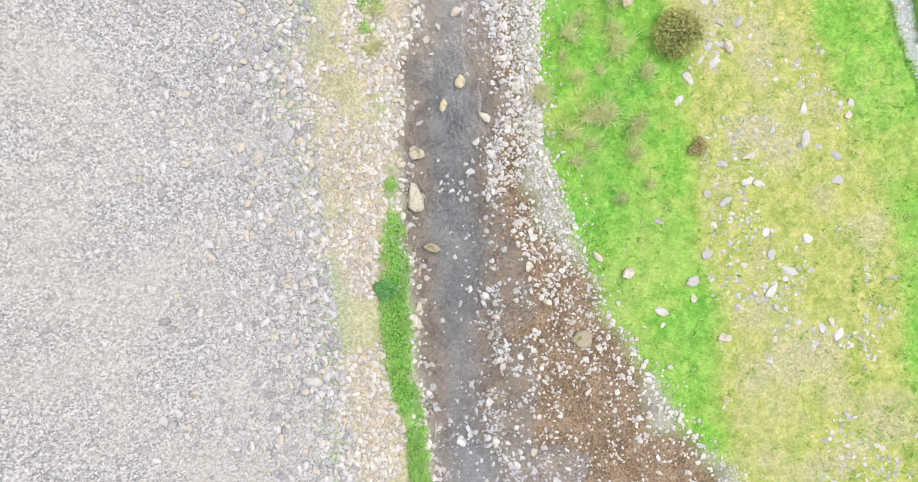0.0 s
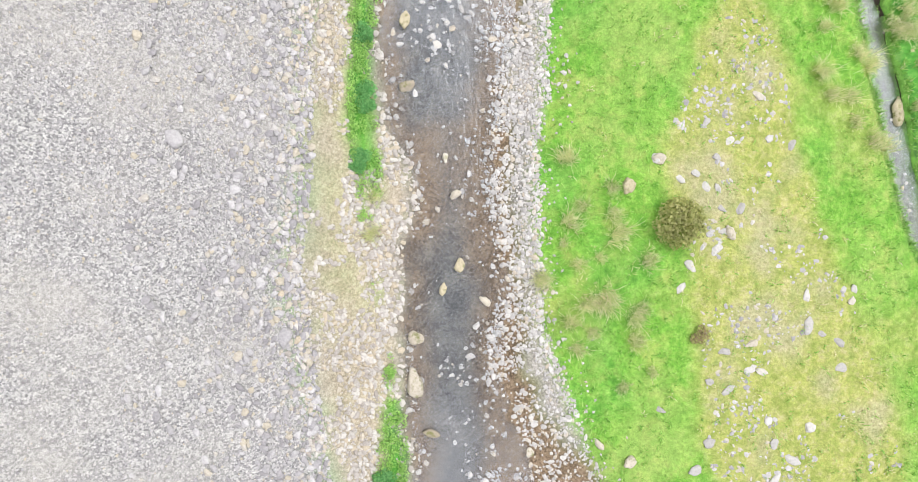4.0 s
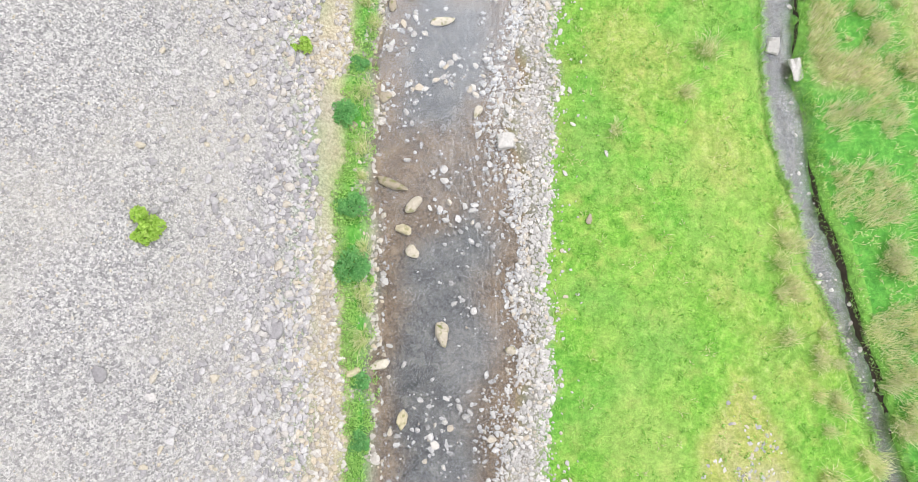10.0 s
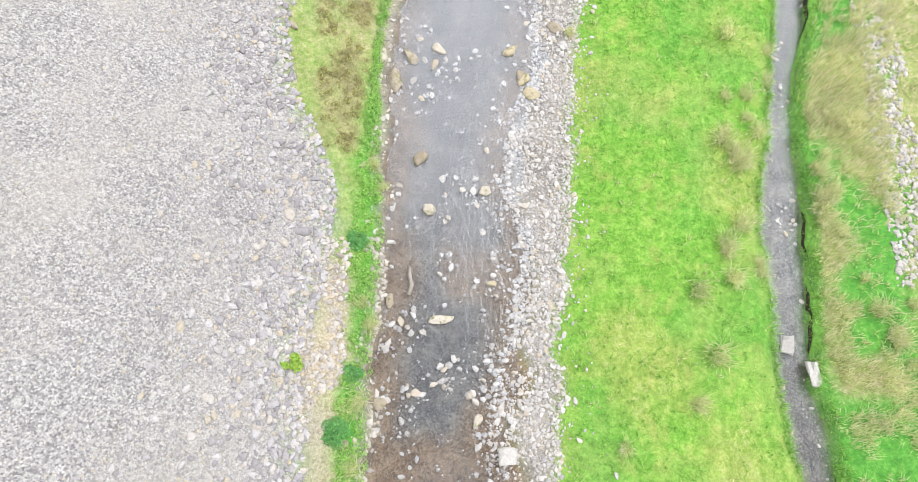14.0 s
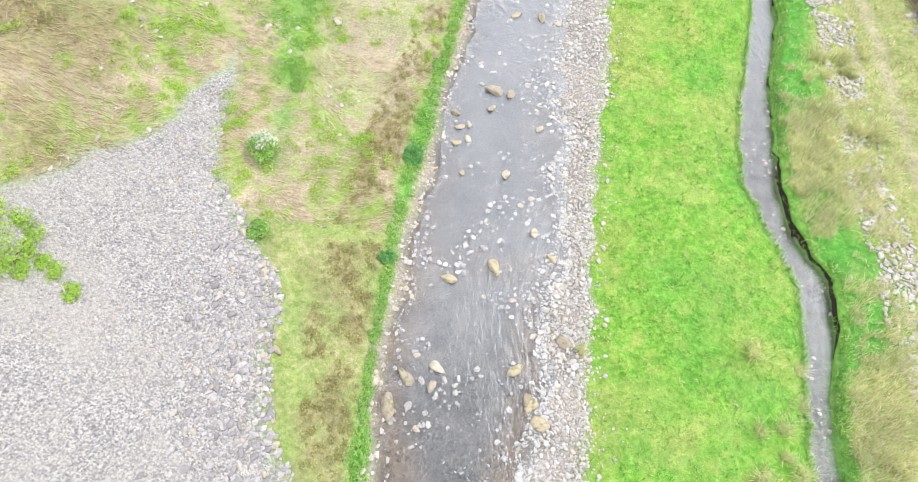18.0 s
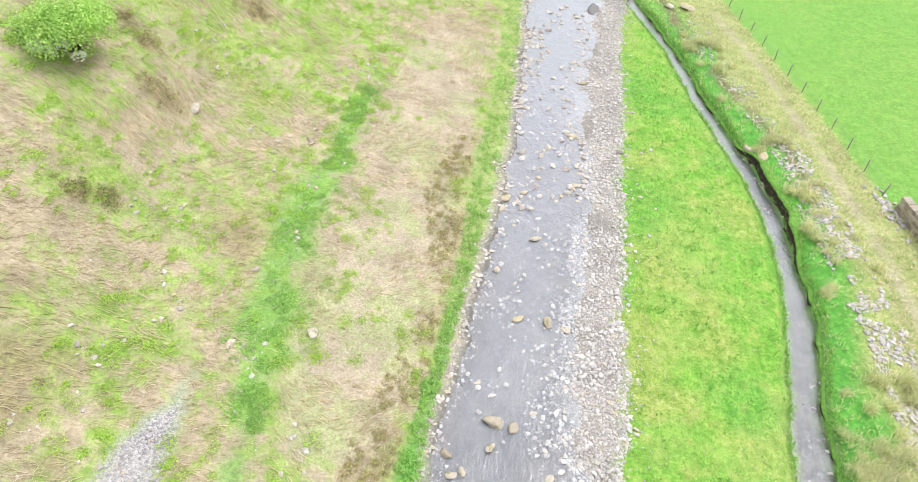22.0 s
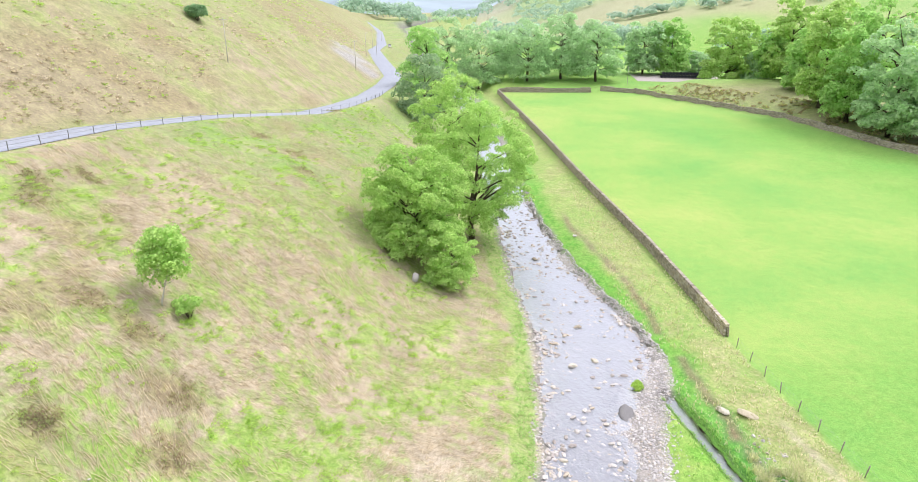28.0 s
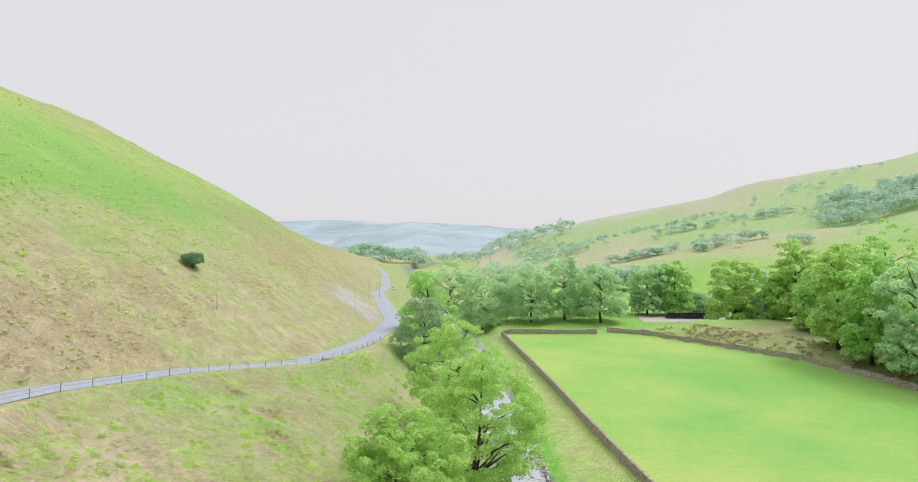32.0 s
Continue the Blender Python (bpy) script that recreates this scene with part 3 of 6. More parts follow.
# pale bluish leaves: distance haze painted into the colour of the far woods
M_LEAF_HAZE = leaf_material("haze_tinted_leaves", (0.40, 0.56, 0.45), (0.60, 0.76, 0.62))
# leaf green of the trees beyond the field, with haze lightened into it
M_LEAF_VALLEY = leaf_material("haze_paled_leaves", (0.46, 0.67, 0.38), (0.72, 0.90, 0.58), through=0.6)
M_TUFT = leaf_material("grass_blades", (0.24, 0.50, 0.10), (0.50, 0.72, 0.24))
M_RUSH = leaf_material("rush_blades", (0.56, 0.66, 0.28), (0.88, 0.82, 0.58), (0.92, 0.83, 0.64), 0.35)
M_FROND = leaf_material("bracken_fronds", (0.40, 0.62, 0.11), (0.66, 0.84, 0.24))
M_STRAW = leaf_material("dead_bracken", (0.60, 0.51, 0.37), (0.82, 0.73, 0.57))
M_HEATH = leaf_material("heather", (0.40, 0.32, 0.20), (0.62, 0.53, 0.33), (0.60, 0.64, 0.26), 0.4)
M_HEATH_DARK = leaf_material("dark_heather", (0.34, 0.27, 0.17), (0.54, 0.43, 0.29), (0.50, 0.58, 0.24), 0.4)
M_OLIVE = leaf_material("gorse_leaves", (0.36, 0.40, 0.14), (0.66, 0.62, 0.32))
M_BLOSSOM = leaf_material("hawthorn_blossom", (0.80, 0.84, 0.76), (0.95, 0.95, 0.94))
M_NETTLE_DARK = leaf_material("dark_nettle_leaves", (0.16, 0.44, 0.15), (0.36, 0.66, 0.28))
M_NETTLE = leaf_material("nettle_leaves", (0.31, 0.56, 0.15), (0.58, 0.80, 0.30))
M_SOIL = plain_material("wet_earth", (0.045, 0.036, 0.028), 0.95, 0, 0.6, 3)
M_TURF = plain_material("bank_turf", (0.15, 0.33, 0.06), 0.9, 0, 0.9, 3.5)
M_POLE = plain_material("bleached_pole", (0.52, 0.50, 0.46), 0.85, 0, 0.4, 6)
M_WOOD = plain_material("weathered_wood", (0.34, 0.31, 0.27), 0.85, 0, 0.5, 8)
M_STEEL = plain_material("galvanised_steel", (0.26, 0.27, 0.28), 0.5, 0.2, 0.3, 5)
M_WRAP = plain_material("black_wrap", (0.03, 0.03, 0.045), 0.25, 0.0, 0.4, 3)
M_PAINT = plain_material("white_paint", (0.75, 0.75, 0.74), 0.3, 0.0, 0.1, 3)
M_RUBBER = plain_material("rubber", (0.03, 0.03, 0.03), 0.8, 0, 0.2, 9)
M_GLASS = plain_material("dark_glass", (0.03, 0.035, 0.04), 0.1, 0, 0.1, 3)
M_YARD = plain_material("yard_gravel", (0.42, 0.38, 0.36), 0.95, 0, 0.4, 1.5)
# blue-grey of distance haze is mixed into this base colour
M_FAR_HAZE = plain_material("haze_blue_hills", (0.29, 0.36, 0.395), 1.0, 0, 0.5, 0.004)
M_ASPHALT = plain_material("asphalt", (0.30, 0.325, 0.37), 0.85, 0, 0.35, 1.2)


# ---- the ground ----
def masks(x, y):
    wl_, wr_, gr_, ll, lr, fe = water_left(y), water_right(y), grass_right(y), leat_left(y), leat_right(y), field_edge(y)
    j1, j2 = (fbm(x, y, 3.0, 41) - 0.5) * 2, (fbm(x, y, 0.9, 44) - 0.5) * 2
    big = fbm(x, y, 7, 47)
    one, zero = np.ones_like(x), np.zeros_like(x)
    left = x < wl_
    ge = gravel_edge(y) + j1 * 0.7 + j2 * 0.3
    upper = np.interp(y, [-40, 50, 56, 60, 64.4, 66.2, 68.6, 71.1, 74, 76.5, 80], [-70, -70, -30, -26, -23.3, -21.7, -20.0, -18.4, -17.3, -16.7, -15.8]) + j1 * 1.5
    gravel = np.where(left & (x < ge + 1.0) & (x > upper) & (y < 80), np.where(y < 47, 1 - 0.92 * step(-1.2, 1.0, x - ge), x < ge), zero)
    se = strip_left(y) + j1 * 0.45 + j2 * 0.3
    shore_l = np.maximum(strip_right(y) + 0.05, wl_ - 1.9) + j2 * 0.2
    sand = np.where(left & (x >= ge) & (x < se) & (y < 44.5 + 1.2 * j1), one, zero)
    sand = np.where(left & (x > shore_l), one, sand)
    sand = np.where(left & (y > 1.5) & (y < 13) & (x > se), one, sand)
    grassy = step(0.50, 0.64, 0.6 * fbm(x, y, 2.2, 52) + 0.4 * fbm(x, y, 0.8, 51))
    sand = sand * (1 - 0.38 * grassy * (left & (x < shore_l)))
    sandy = left & (x >= ge) & (x < se) & (y < 44.5 + 1.2 * j1)
    pasture = left & (x <= shore_l) & (gravel < 0.5) & (sand == 0)
    sr = strip_right(y) + j2 * 0.22
    herb = np.interp(y, [-20, 1.0, 2.5, 11.5, 13.5, 60], [1, 1, 0.0, 0.0, 1, 1])
    patchy = step(0.5, 0.6, fbm(x, y, 1.1, 53))
    lush = np.where(left & (x > se) & (x < sr) & (y < 260), np.interp(y, [70, 95, 130], [1, 0.8, 0.35]) * (0.6 + 0.4 * step(0.4, 0.55, fbm(x, y, 1.6, 56))) * np.maximum(herb, 0.75 * patchy), zero)
    sand = np.where(left & (x > se) & (x < sr), sand * (1 - np.maximum(herb, 0.75 * patchy)), sand)
    sand = np.where(left & (x >= sr), one, sand)
    rough_g = np.where(pasture & (x <= se) & (y < 66), 0.7 + 0.3 * step(0.4, 0.6, fbm(x, y, 2, 58)), zero)
    rough_g = np.where(sandy, step(-0.2, 1.3, x - ge + 0.6 * j2), rough_g)
    lush_spot = pasture & (x <= se) & (y < 66) & (y > 46)
    heath_lo, heath_hi = np.interp(y, [52, 56, 63, 67.4, 70.6, 75, 84, 87.4, 91, 97, 104], [-7.6, -8.2, -8.6, -7.4, -6.9, -6.2, -3.4, -2.2, -2.7, -3.3, -1.0]), np.interp(y, [52, 56, 60, 66.5, 70, 74.5, 84, 91, 97, 104], [-5.9, -6.0, -5.4, -4.8, -4.3, -3.8, -1.7, -0.3, 0.1, 0.6])
    heath_band = (x > heath_lo + j1 * 0.6) & (x < heath_hi + j2 * 0.3) & (y > 51) & (y < 104)
    heath = np.where(pasture & heath_band, 0.85 * step(0.36, 0.6, 0.6 * fbm(x, y, 2.4, 57) + 0.4 * fbm(x, y, 0.8, 55)), zero)
    bracken = np.where(pasture & (x <= se) & (y >= 66), one, zero)
    bracken = np.where(pasture & (x < upper), one, bracken)
    bracken = np.where(left & (x < road_x(y) - 4) & (pasture), one, bracken)
    glen = np.exp(-((x - glen_x(y)) / np.interp(y, [66, 76, 80, 84, 94, 106, 122], [0.6, 0.8, 1.7, 2.3, 1.9, 1.1, 0.7])) ** 2) * step(64, 74, y) * (1 - 0.8 * step(100, 124, y))
    lush = np.maximum(lush, bracken * 0.6 * step(0.3, 0.8, glen + 1.2 * (fbm(x, y, 1.6, 61) - 0.5)))
    bracken = bracken * (1 - 0.7 * step(0.4, 0.85, glen + 1.5 * (fbm(x, y, 1.5, 61) - 0.5)))
    tan = step(0.6, 2.2, x - glen_x(y)) * step(-0.4, -1.6, x - se) * step(70, 80, y) * (1 - step(112, 130, y))
    sand = np.maximum(sand, bracken * 0.55 * step(0.3, 0.7, tan + 0.5 * (fbm(x, y, 2.2, 62) - 0.5)))
    turf = step(138, 162, y) * step(-10, -22, x - 0.12 * (y - 120)) * (1 - 0.7 * step(0.47, 0.6, 0.6 * fbm(x, y, 6, 93) + 0.4 * fbm(x, y, 2, 94)))
    lower_turf = turf * bracken
    heath = np.maximum(heath, bracken * 0.22 * step(116, 140, y))
    heath = np.maximum(heath, bracken * (x < -14) * 0.8 * step(0.60, 0.72, 0.6 * fbm(x, y, 6, 63) + 0.4 * fbm(x, y, 1.3, 65)))
    spots_ = ((-22.4, 99.0, 1.4), (-25.5, 103.3, 0.9), (-23.8, 102.5, 0.9), (-24.7, 109.8, 0.8), (-20.0, 116.4, 1.5), (-18.8, 112.5, 1.6), (-23.6, 88.1, 0.8), (-22.3, 88.9, 0.7), (-24.9, 75.8, 1.9), (-27.0, 74.6, 1.6), (-37.1, 131.1, 1.3), (-36.1, 135.7, 1.0),
              (-36.0, 128.7, 1.3), (-27.2, 119.5, 1.6), (-23.8, 119.3, 1.6), (-20.9, 116.0, 1.4), (-24.6, 110.0, 1.0), (-31.7, 169.4, 1.8), (-26.1, 166.9, 1.8), (-22.9, 161.1, 1.6), (-28.0, 199.7, 1.6))
    dark_h = zero
    for hx_, hy_, hr_ in spots_:
        blob = np.exp(-((x - hx_) ** 2 + (y - hy_) ** 2) / hr_ ** 2)
        heath = np.maximum(heath, np.where(left, 0.85 * step(0.3, 0.6, blob + 0.5 * (fbm(x, y, 1.1, 60) - 0.5)) * (blob > 0.03), 0))
        dark_h = np.maximum(dark_h, np.where(left, 0.25 * step(0.4, 0.8, blob + 0.8 * (fbm(x, y, 0.9, 92) - 0.5)) * (blob > 0.05), 0))
    sage = np.where(left & (x < -15), np.exp(-((y - np.interp(x, [-40, -33, -28.3, -23.8, -20.7, -17.5], [113, 110.4, 107.4, 107.2, 105.7, 103.7]) + j1) / 1.7) ** 2), 0)
    bracken, dry_band = bracken * (1 - 0.7 * sage), 0.75 * sage
    rough_g = np.where(pasture & (x > se) & (y > 72), 0.75 * step(72, 92, y), rough_g)
    bracken = bracken - 0.58 * lower_turf
    lush = np.maximum(lush, 0.6 * lower_turf)
    lush = np.where(lush_spot, step(0.5, 0.62, fbm(x, y, 2.4, 59)), lush)
    # upper hill is greener
    hill = left & (x < road_x(y) - 4)
    hz = step(22, 40, (road_x(y) - x) + 14 * (fbm(x, y, 25, 64) - 0.5) * 2)
    up = road_x(y) - 4 - x
    hill_n = fbm(x, y, 12, 67)
    lush = np.where(hill, 0.8 * step(24, 46, up + 34 * (hill_n - 0.5)) * (1 - step(66, 96, up + 40 * (hill_n - 0.5))), lush)
    bracken = np.where(hill, (1 - 0.3 * hz) * (1 - 0.95 * lush), bracken)
    rough_g = np.where(hill, 0.62 * (1 - 0.8 * np.clip(lush / 0.8, 0, 1)) * step(0.40, 0.58, 0.5 * fbm(x, y, 24, 66) + 0.5 * fbm(x, y, 6, 76)), rough_g)
    dry = np.where(hill, 0.7 * step(60, 85, up + 30 * (hill_n - 0.5)), np.maximum(0.22 * lower_turf, dry_band))
    lime = np.where(hill, (0.45 + 0.25 * step(0.42, 0.58, fbm(x, y, 7, 89))) * step(40, 66, up + 40 * (hill_n - 0.5)) * (1 - 0.6 * step(75, 110, up + 30 * (hill_n - 0.5))), zero)
    sand = np.where(hill, 0.08 * (1 - step(14, 44, up + 34 * (hill_n - 0.5))), sand)
    heath = np.where(hill, 0.28 * (1 - step(20, 50, up)) + 0.70 * step(0.50, 0.62, 0.5 * fbm(x, y, 5, 68) + 0.5 * fbm(x, y, 14, 88) - 0.02 + 0.26 * (up < 13 + 10 * (hill_n - 0.5)) * (y < 178) + 0.12 * (y > 260) * (up > 25)), heath)
    mass = hill * step(0.35, 0.6, np.exp(-((up - 4) / 7) ** 2 - ((y - 150) / 20) ** 2) + 0.5 * (fbm(x, y, 4, 98) - 0.5))
    heath, sand = np.maximum(heath, 0.9 * mass), np.where(mass > 0.1, 0.25, sand)
    crag = hill & (np.abs(x + 62 - 0.12 * (275 - y)) < 4) & (y > 245) & (y < 380) & (fbm(x, y, 5, 95) > 0.5)
    heath = np.where(crag, 0.9, heath)
    lime = np.where(crag, 0.1, lime)
    rs = hill & (y > 262) & (y < 302) & (up < 15 - 0.25 * np.abs(y - 280)) & (fbm(x, y, 4, 85) > 0.36)
    gravel = np.where(rs, 0.9 * one, gravel)
    # water and bars
    inside = (x >= wl_ - 0.2) & (x < wr_ + 0.3)
    side = np.minimum(x - wl_, wr_ - x)
    silt = np.interp(y, [0, 40, 60, 100, 200], [1.0, 1.0, 0.92, 0.88, 0.85]) * (0.75 + 0.5 * (fbm(x, y, 3.5, 69) - 0.3))
    bed = dark_h
    dry = np.maximum(dry, dark_h > 0.02)
    bed = np.where(inside, np.clip(silt + 0.25 * (1 - step(0.3, 1.6, side)), 0, 1), bed)
    gravel = np.where(inside, one, gravel)
    shallow = np.clip(1 - step(0.3, 1.9, side - np.interp(y, [8, 14, 55, 70], [0, 0.35, 0.35, 0]) + 2.2 * (fbm(x, y, 3.0, 70) - 0.5)) + step(0.57, 0.7, fbm(x, y, 5, 72)) * step(10, 14, y), 0, 1) * np.interp(y, [40, 75], [1, 0.25])
    bar = (x >= wr_ + 0.3) & (x < gr_ + j2 * 0.4)
    wetbar = bar & (y < 46) & ((x - wr_) < (gr_ - wr_) * (0.35 + 0.5 * step(6, -4, y) + 0.9 * (fbm(x, y, 2.8, 71) - 0.4)))
    bed = np.where(wetbar, one, np.where(bar, 0.5 * step(0.35, 0.65, fbm(x, y, 1.4, 74)), bed))
    sand = np.where(bar & ~wetbar, one, sand)
    gravel = np.where(bar & ~wetbar, 0.65 * one, gravel)
    leat = (x >= ll) & (x < lr) & (y < 134)
    bed = np.where(leat, one, bed)
    # meadow
    mead = (x >= gr_ + j2 * 0.4) & (x < ll) & (y < 134)
    knoll = knoll_mask(x + 0.8 * j1 + 0.3 * j2, y)
    dry = np.where(mead, step(0.2, 0.75, knoll + 0.5 * (fbm(x, y, 2.6, 73) - 0.45) * (knoll > 0.02)), dry)
    sand = np.where(mead, 0.55 * step(0.52, 0.66, 0.6 * fbm(x, y, 3.0, 78) + 0.4 * fbm(x, y, 0.8, 80)) * step(0.5, 1.0, knoll), sand)
    dry = np.maximum(dry, mead * 0.55 * step(0.52, 0.72, fbm(x, y, 5, 75)))
    lush = np.where(mead, np.maximum(lush, 0.45 * step(0.5, 0.68, fbm(x, y, 4.2, 77)) * (1 - dry)), lush)
    dry = np.where(inside, shallow, np.where(wetbar, 0.9 * one, np.where(leat, 0.15 * one, dry)))
    # bank between the leat and the field
    rb = (x >= lr) & (x < fe) & (y < 134) | (x >= gr_) & (x < fe) & (y >= 134)
    off = x - np.where(y < 134, lr, gr_)
    wide = np.interp(y, [40, 75], [3.5, 0])
    lush = np.where(rb, (1 - step(2.0, 4.0, off - wide + j1 * 1.6)) * np.interp(y, [120, 140], [1, 0.45]), lush)
    rough_g = np.where(rb, step(2.0, 4.0, off - wide + j1 * 1.6) * np.where(y > 132, 0.55 + 0.4 * step(0.42, 0.6, fbm(x, y, 3, 87)), 1.0), rough_g)
    rushy = rb & (off > 0.7) & (off < 5) & (y > 38) & (y < 76)
    rough_g = np.where(rushy, np.maximum(rough_g, step(0.42, 0.55, fbm(x, y, 3.2, 83))), rough_g)
    lane = np.interp(y, [74, 85, 95, 105, 114, 133, 145], [28.6, 29.3, 29.4, 29.0, 28.5, 25.7, 24])
    sand = np.where(rb & (np.abs(x - lane + j1 * 0.3) < 0.28) & (y > 60) & (y < 128), 0.75 * one, sand)
    lip = np.interp(y, [90, 104, 120, 140, 160, 180], [26.9, 26.4, 22.6, 20.6, 18.6, 14])
    worn = rb & (np.abs(x - lip + j1 * 0.4) < 0.38) & (y > 98) & (y < 185) & (fbm(x, y, 2.5, 90) > 0.36)
    bed, dry = np.where(worn, 0.9, bed), np.where(worn, 1.0, dry)
    field = np.where((x >= fe) & (x < wall_right(y)) & (y < 312), one, zero)
    # greener grass near and right; the right side also has tree shade painted in
    green = step(0.20, 0.52, np.interp(y, [110, 140, 165, 215], [0.75, 0.5, 0.12, 0.2]) + 0.010 * (x - 55) + 0.28 * (fbm(x, y, 28, 86) - 0.5))
    lush = np.where(field > 0, 0.8, lush)
    field = field * (1 - 0.6 * green)
    field = np.where(hill, lime, field)
    field = np.where((x >= fe - 1) & (y >= 312) & (y < 420), 0.85 * one, field)
    wood = (x >= wall_right(y)) & (y < 330)
    heath = np.where(wood, 0.45 + 0.3 * step(0.4, 0.6, fbm(x, y, 5, 79)), heath)
    bracken = np.where(wood, 0.5 * one, bracken)
    lush = np.where(wood, 0.9 * one, lush)
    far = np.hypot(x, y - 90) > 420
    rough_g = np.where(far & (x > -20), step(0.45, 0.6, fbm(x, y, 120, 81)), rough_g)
    # gravel and sand weights growing with distance paint haze onto the far slope
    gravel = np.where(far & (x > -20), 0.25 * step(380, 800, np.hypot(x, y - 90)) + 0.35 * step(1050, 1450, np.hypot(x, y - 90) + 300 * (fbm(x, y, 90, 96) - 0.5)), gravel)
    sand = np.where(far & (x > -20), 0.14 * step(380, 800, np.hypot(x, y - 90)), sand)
    return gravel, sand, bed, dry, bracken, field, lush, heath, rough_g


gx = axis(-900, -30, 35, 2200, 0.36, 1.05)
gy = axis(-120, -16, 150, 3200, 0.36, 1.035)
GX, GY = np.meshgrid(gx, gy)
GXr, GYr = GX.ravel(), GY.ravel()
ground = put_mesh("ground", np.stack([GXr, GYr, height(GXr, GYr)], 1), grid_faces(len(gx), len(gy)), M_GROUND, True)


def soften(v):
    g = v.reshape(GX.shape)
    for ax in (0, 1):
        g = 0.25 * np.roll(g, 1, ax) + 0.5 * g + 0.25 * np.roll(g, -1, ax)
    return g.ravel()


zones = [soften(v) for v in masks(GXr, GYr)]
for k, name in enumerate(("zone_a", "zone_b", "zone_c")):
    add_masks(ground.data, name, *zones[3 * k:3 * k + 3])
tagged(ground, "valley floor of green meadow, grey scree, bracken slope and stony river bed", "ground", kind="structure")


def water_sheet(name, lo, hi, y0, y1, zfun, over, label, mat, n_across=10):
    ys = np.arange(y0, y1, 0.8)
    u = np.linspace(0, 1, n_across)
    a, b = lo(ys) - over, hi(ys) + over
    X = a[:, None] + (b - a)[:, None] * u[None, :]
    Y = np.repeat(ys[:, None], n_across, 1)
    Z = np.repeat(zfun(ys)[:, None], n_across, 1)
    ob = put_mesh(name, np.stack([X.ravel(), Y.ravel(), Z.ravel()], 1), grid_faces(n_across, len(ys)), mat, True)
    ob.visible_shadow = False
    return tagged(ob, label, "water", kind="structure")


water_sheet("river_water", lambda y: water_left(y), lambda y: np.maximum(grass_right(y) - 0.25, water_right(y)), -60, 420, lambda y: river_z(y) + 0.0, 0.35, "shallow clear rippling river over a brown stony bed", M_WATER)
water_sheet("leat_water", leat_left, leat_right, -60, 136, lambda y: leat_water(y), 0.03, "narrow side stream with bright sky reflections", M_LEAT, 5)

# ---- undercut earth bank of the side stream ----
by_ = np.arange(4, 133, 0.3)
bare = np.interp(by_, [8, 14, 20, 23, 30, 33.5, 35, 40, 41, 43.5, 44.5, 46, 48, 49, 59, 61, 63.5, 65, 66.5, 72, 73.5, 91, 93.5, 103, 105], [0.5, 0.5, 0.6, 1, 1, 0.8, 0, 0, 0.8, 0.8, 0, 0.6, 0.6, 0, 0, 0.8, 0.8, 0.5, 1, 1, 0, 0, 1, 1, 0])
cut = 0.04 + np.interp(by_, [40, 60, 75, 100], [0.24, 0.12, 0.09, 0.08]) * bare + 0.10 * (fbm(by_, by_ * 0, 0.8, 133) - 0.5)
edge, top_z = leat_right(by_), height(leat_right(by_) + 0.75, by_)
nib = 0.34 * (fbm(by_, by_ * 0 + 5, 0.8, 135) - 0.5)
face = [(edge - 0.10, leat_water(by_) - 0.15), (edge + 0.04, leat_water(by_) + 0.10), (edge + 0.5 * cut + nib, 0.5 * (leat_water(by_) + top_z)), (edge + cut + nib, top_z - 0.02)]
turf = [(edge + cut + nib - 0.05, top_z - 0.05), (edge + cut + nib, top_z + 0.07), (edge + cut + 0.25, top_z + 0.09), (edge + cut + 0.6, height(edge + cut + 0.6, by_) + 0.03), (edge + cut + 0.8, height(edge + cut + 0.8, by_) - 0.06)]
for name, sect_, mat, label in (("stream_bank", face, M_SOIL, "dark bare earth bank cut by the side stream"), ("bank_turf", turf, M_TURF, "overhanging green turf along the side stream")):
    pv_ = np.stack([np.stack([sx_, by_, sz_ - 0.5 * (1 - bare)], 1) for sx_, sz_ in sect_], 1).reshape(-1, 3)
    tagged(put_mesh(name, pv_, grid_faces(len(sect_), len(by_)), mat, True), label, "bank", kind="structure")

# ---- road ----
ys = np.concatenate([np.arange(-60, 300, 2.0), np.arange(300, 900, 8.0)])
rx, rz_ = road_x(ys), road_z(ys)
tx, ty = np.gradient(rx), np.gradient(ys)
nrm = np.hypot(tx, ty)
nx_, ny_ = ty / nrm, -tx / nrm
prof = [(-2.9, 0.0), (-2.75, 0.06), (-1.4, 0.10), (0, 0.12), (1.3, 0.10), (2.45, 0.06), (2.6, 0.0)]
rv = [(rx[i] + nx_[i] * o, ys[i] + ny_[i] * o, rz_[i] + h) for i in range(len(ys)) for o, h in prof]
road = put_mesh("road", rv, grid_faces(len(prof), len(ys)), M_ASPHALT, True)
tagged(road, "narrow grey tarmac valley road along the hillside", "road", kind="structure")


# ---- helpers for things ----
def part(name, bm, mat, parent=None, label=""):
    me = bpy.data.meshes.new(name)
    bm.to_mesh(me)
    bm.free()
    me.materials.append(mat)
    ob = new(name, me)
    ob.parent = parent
    if label:
        ob["label"] = label
    return ob


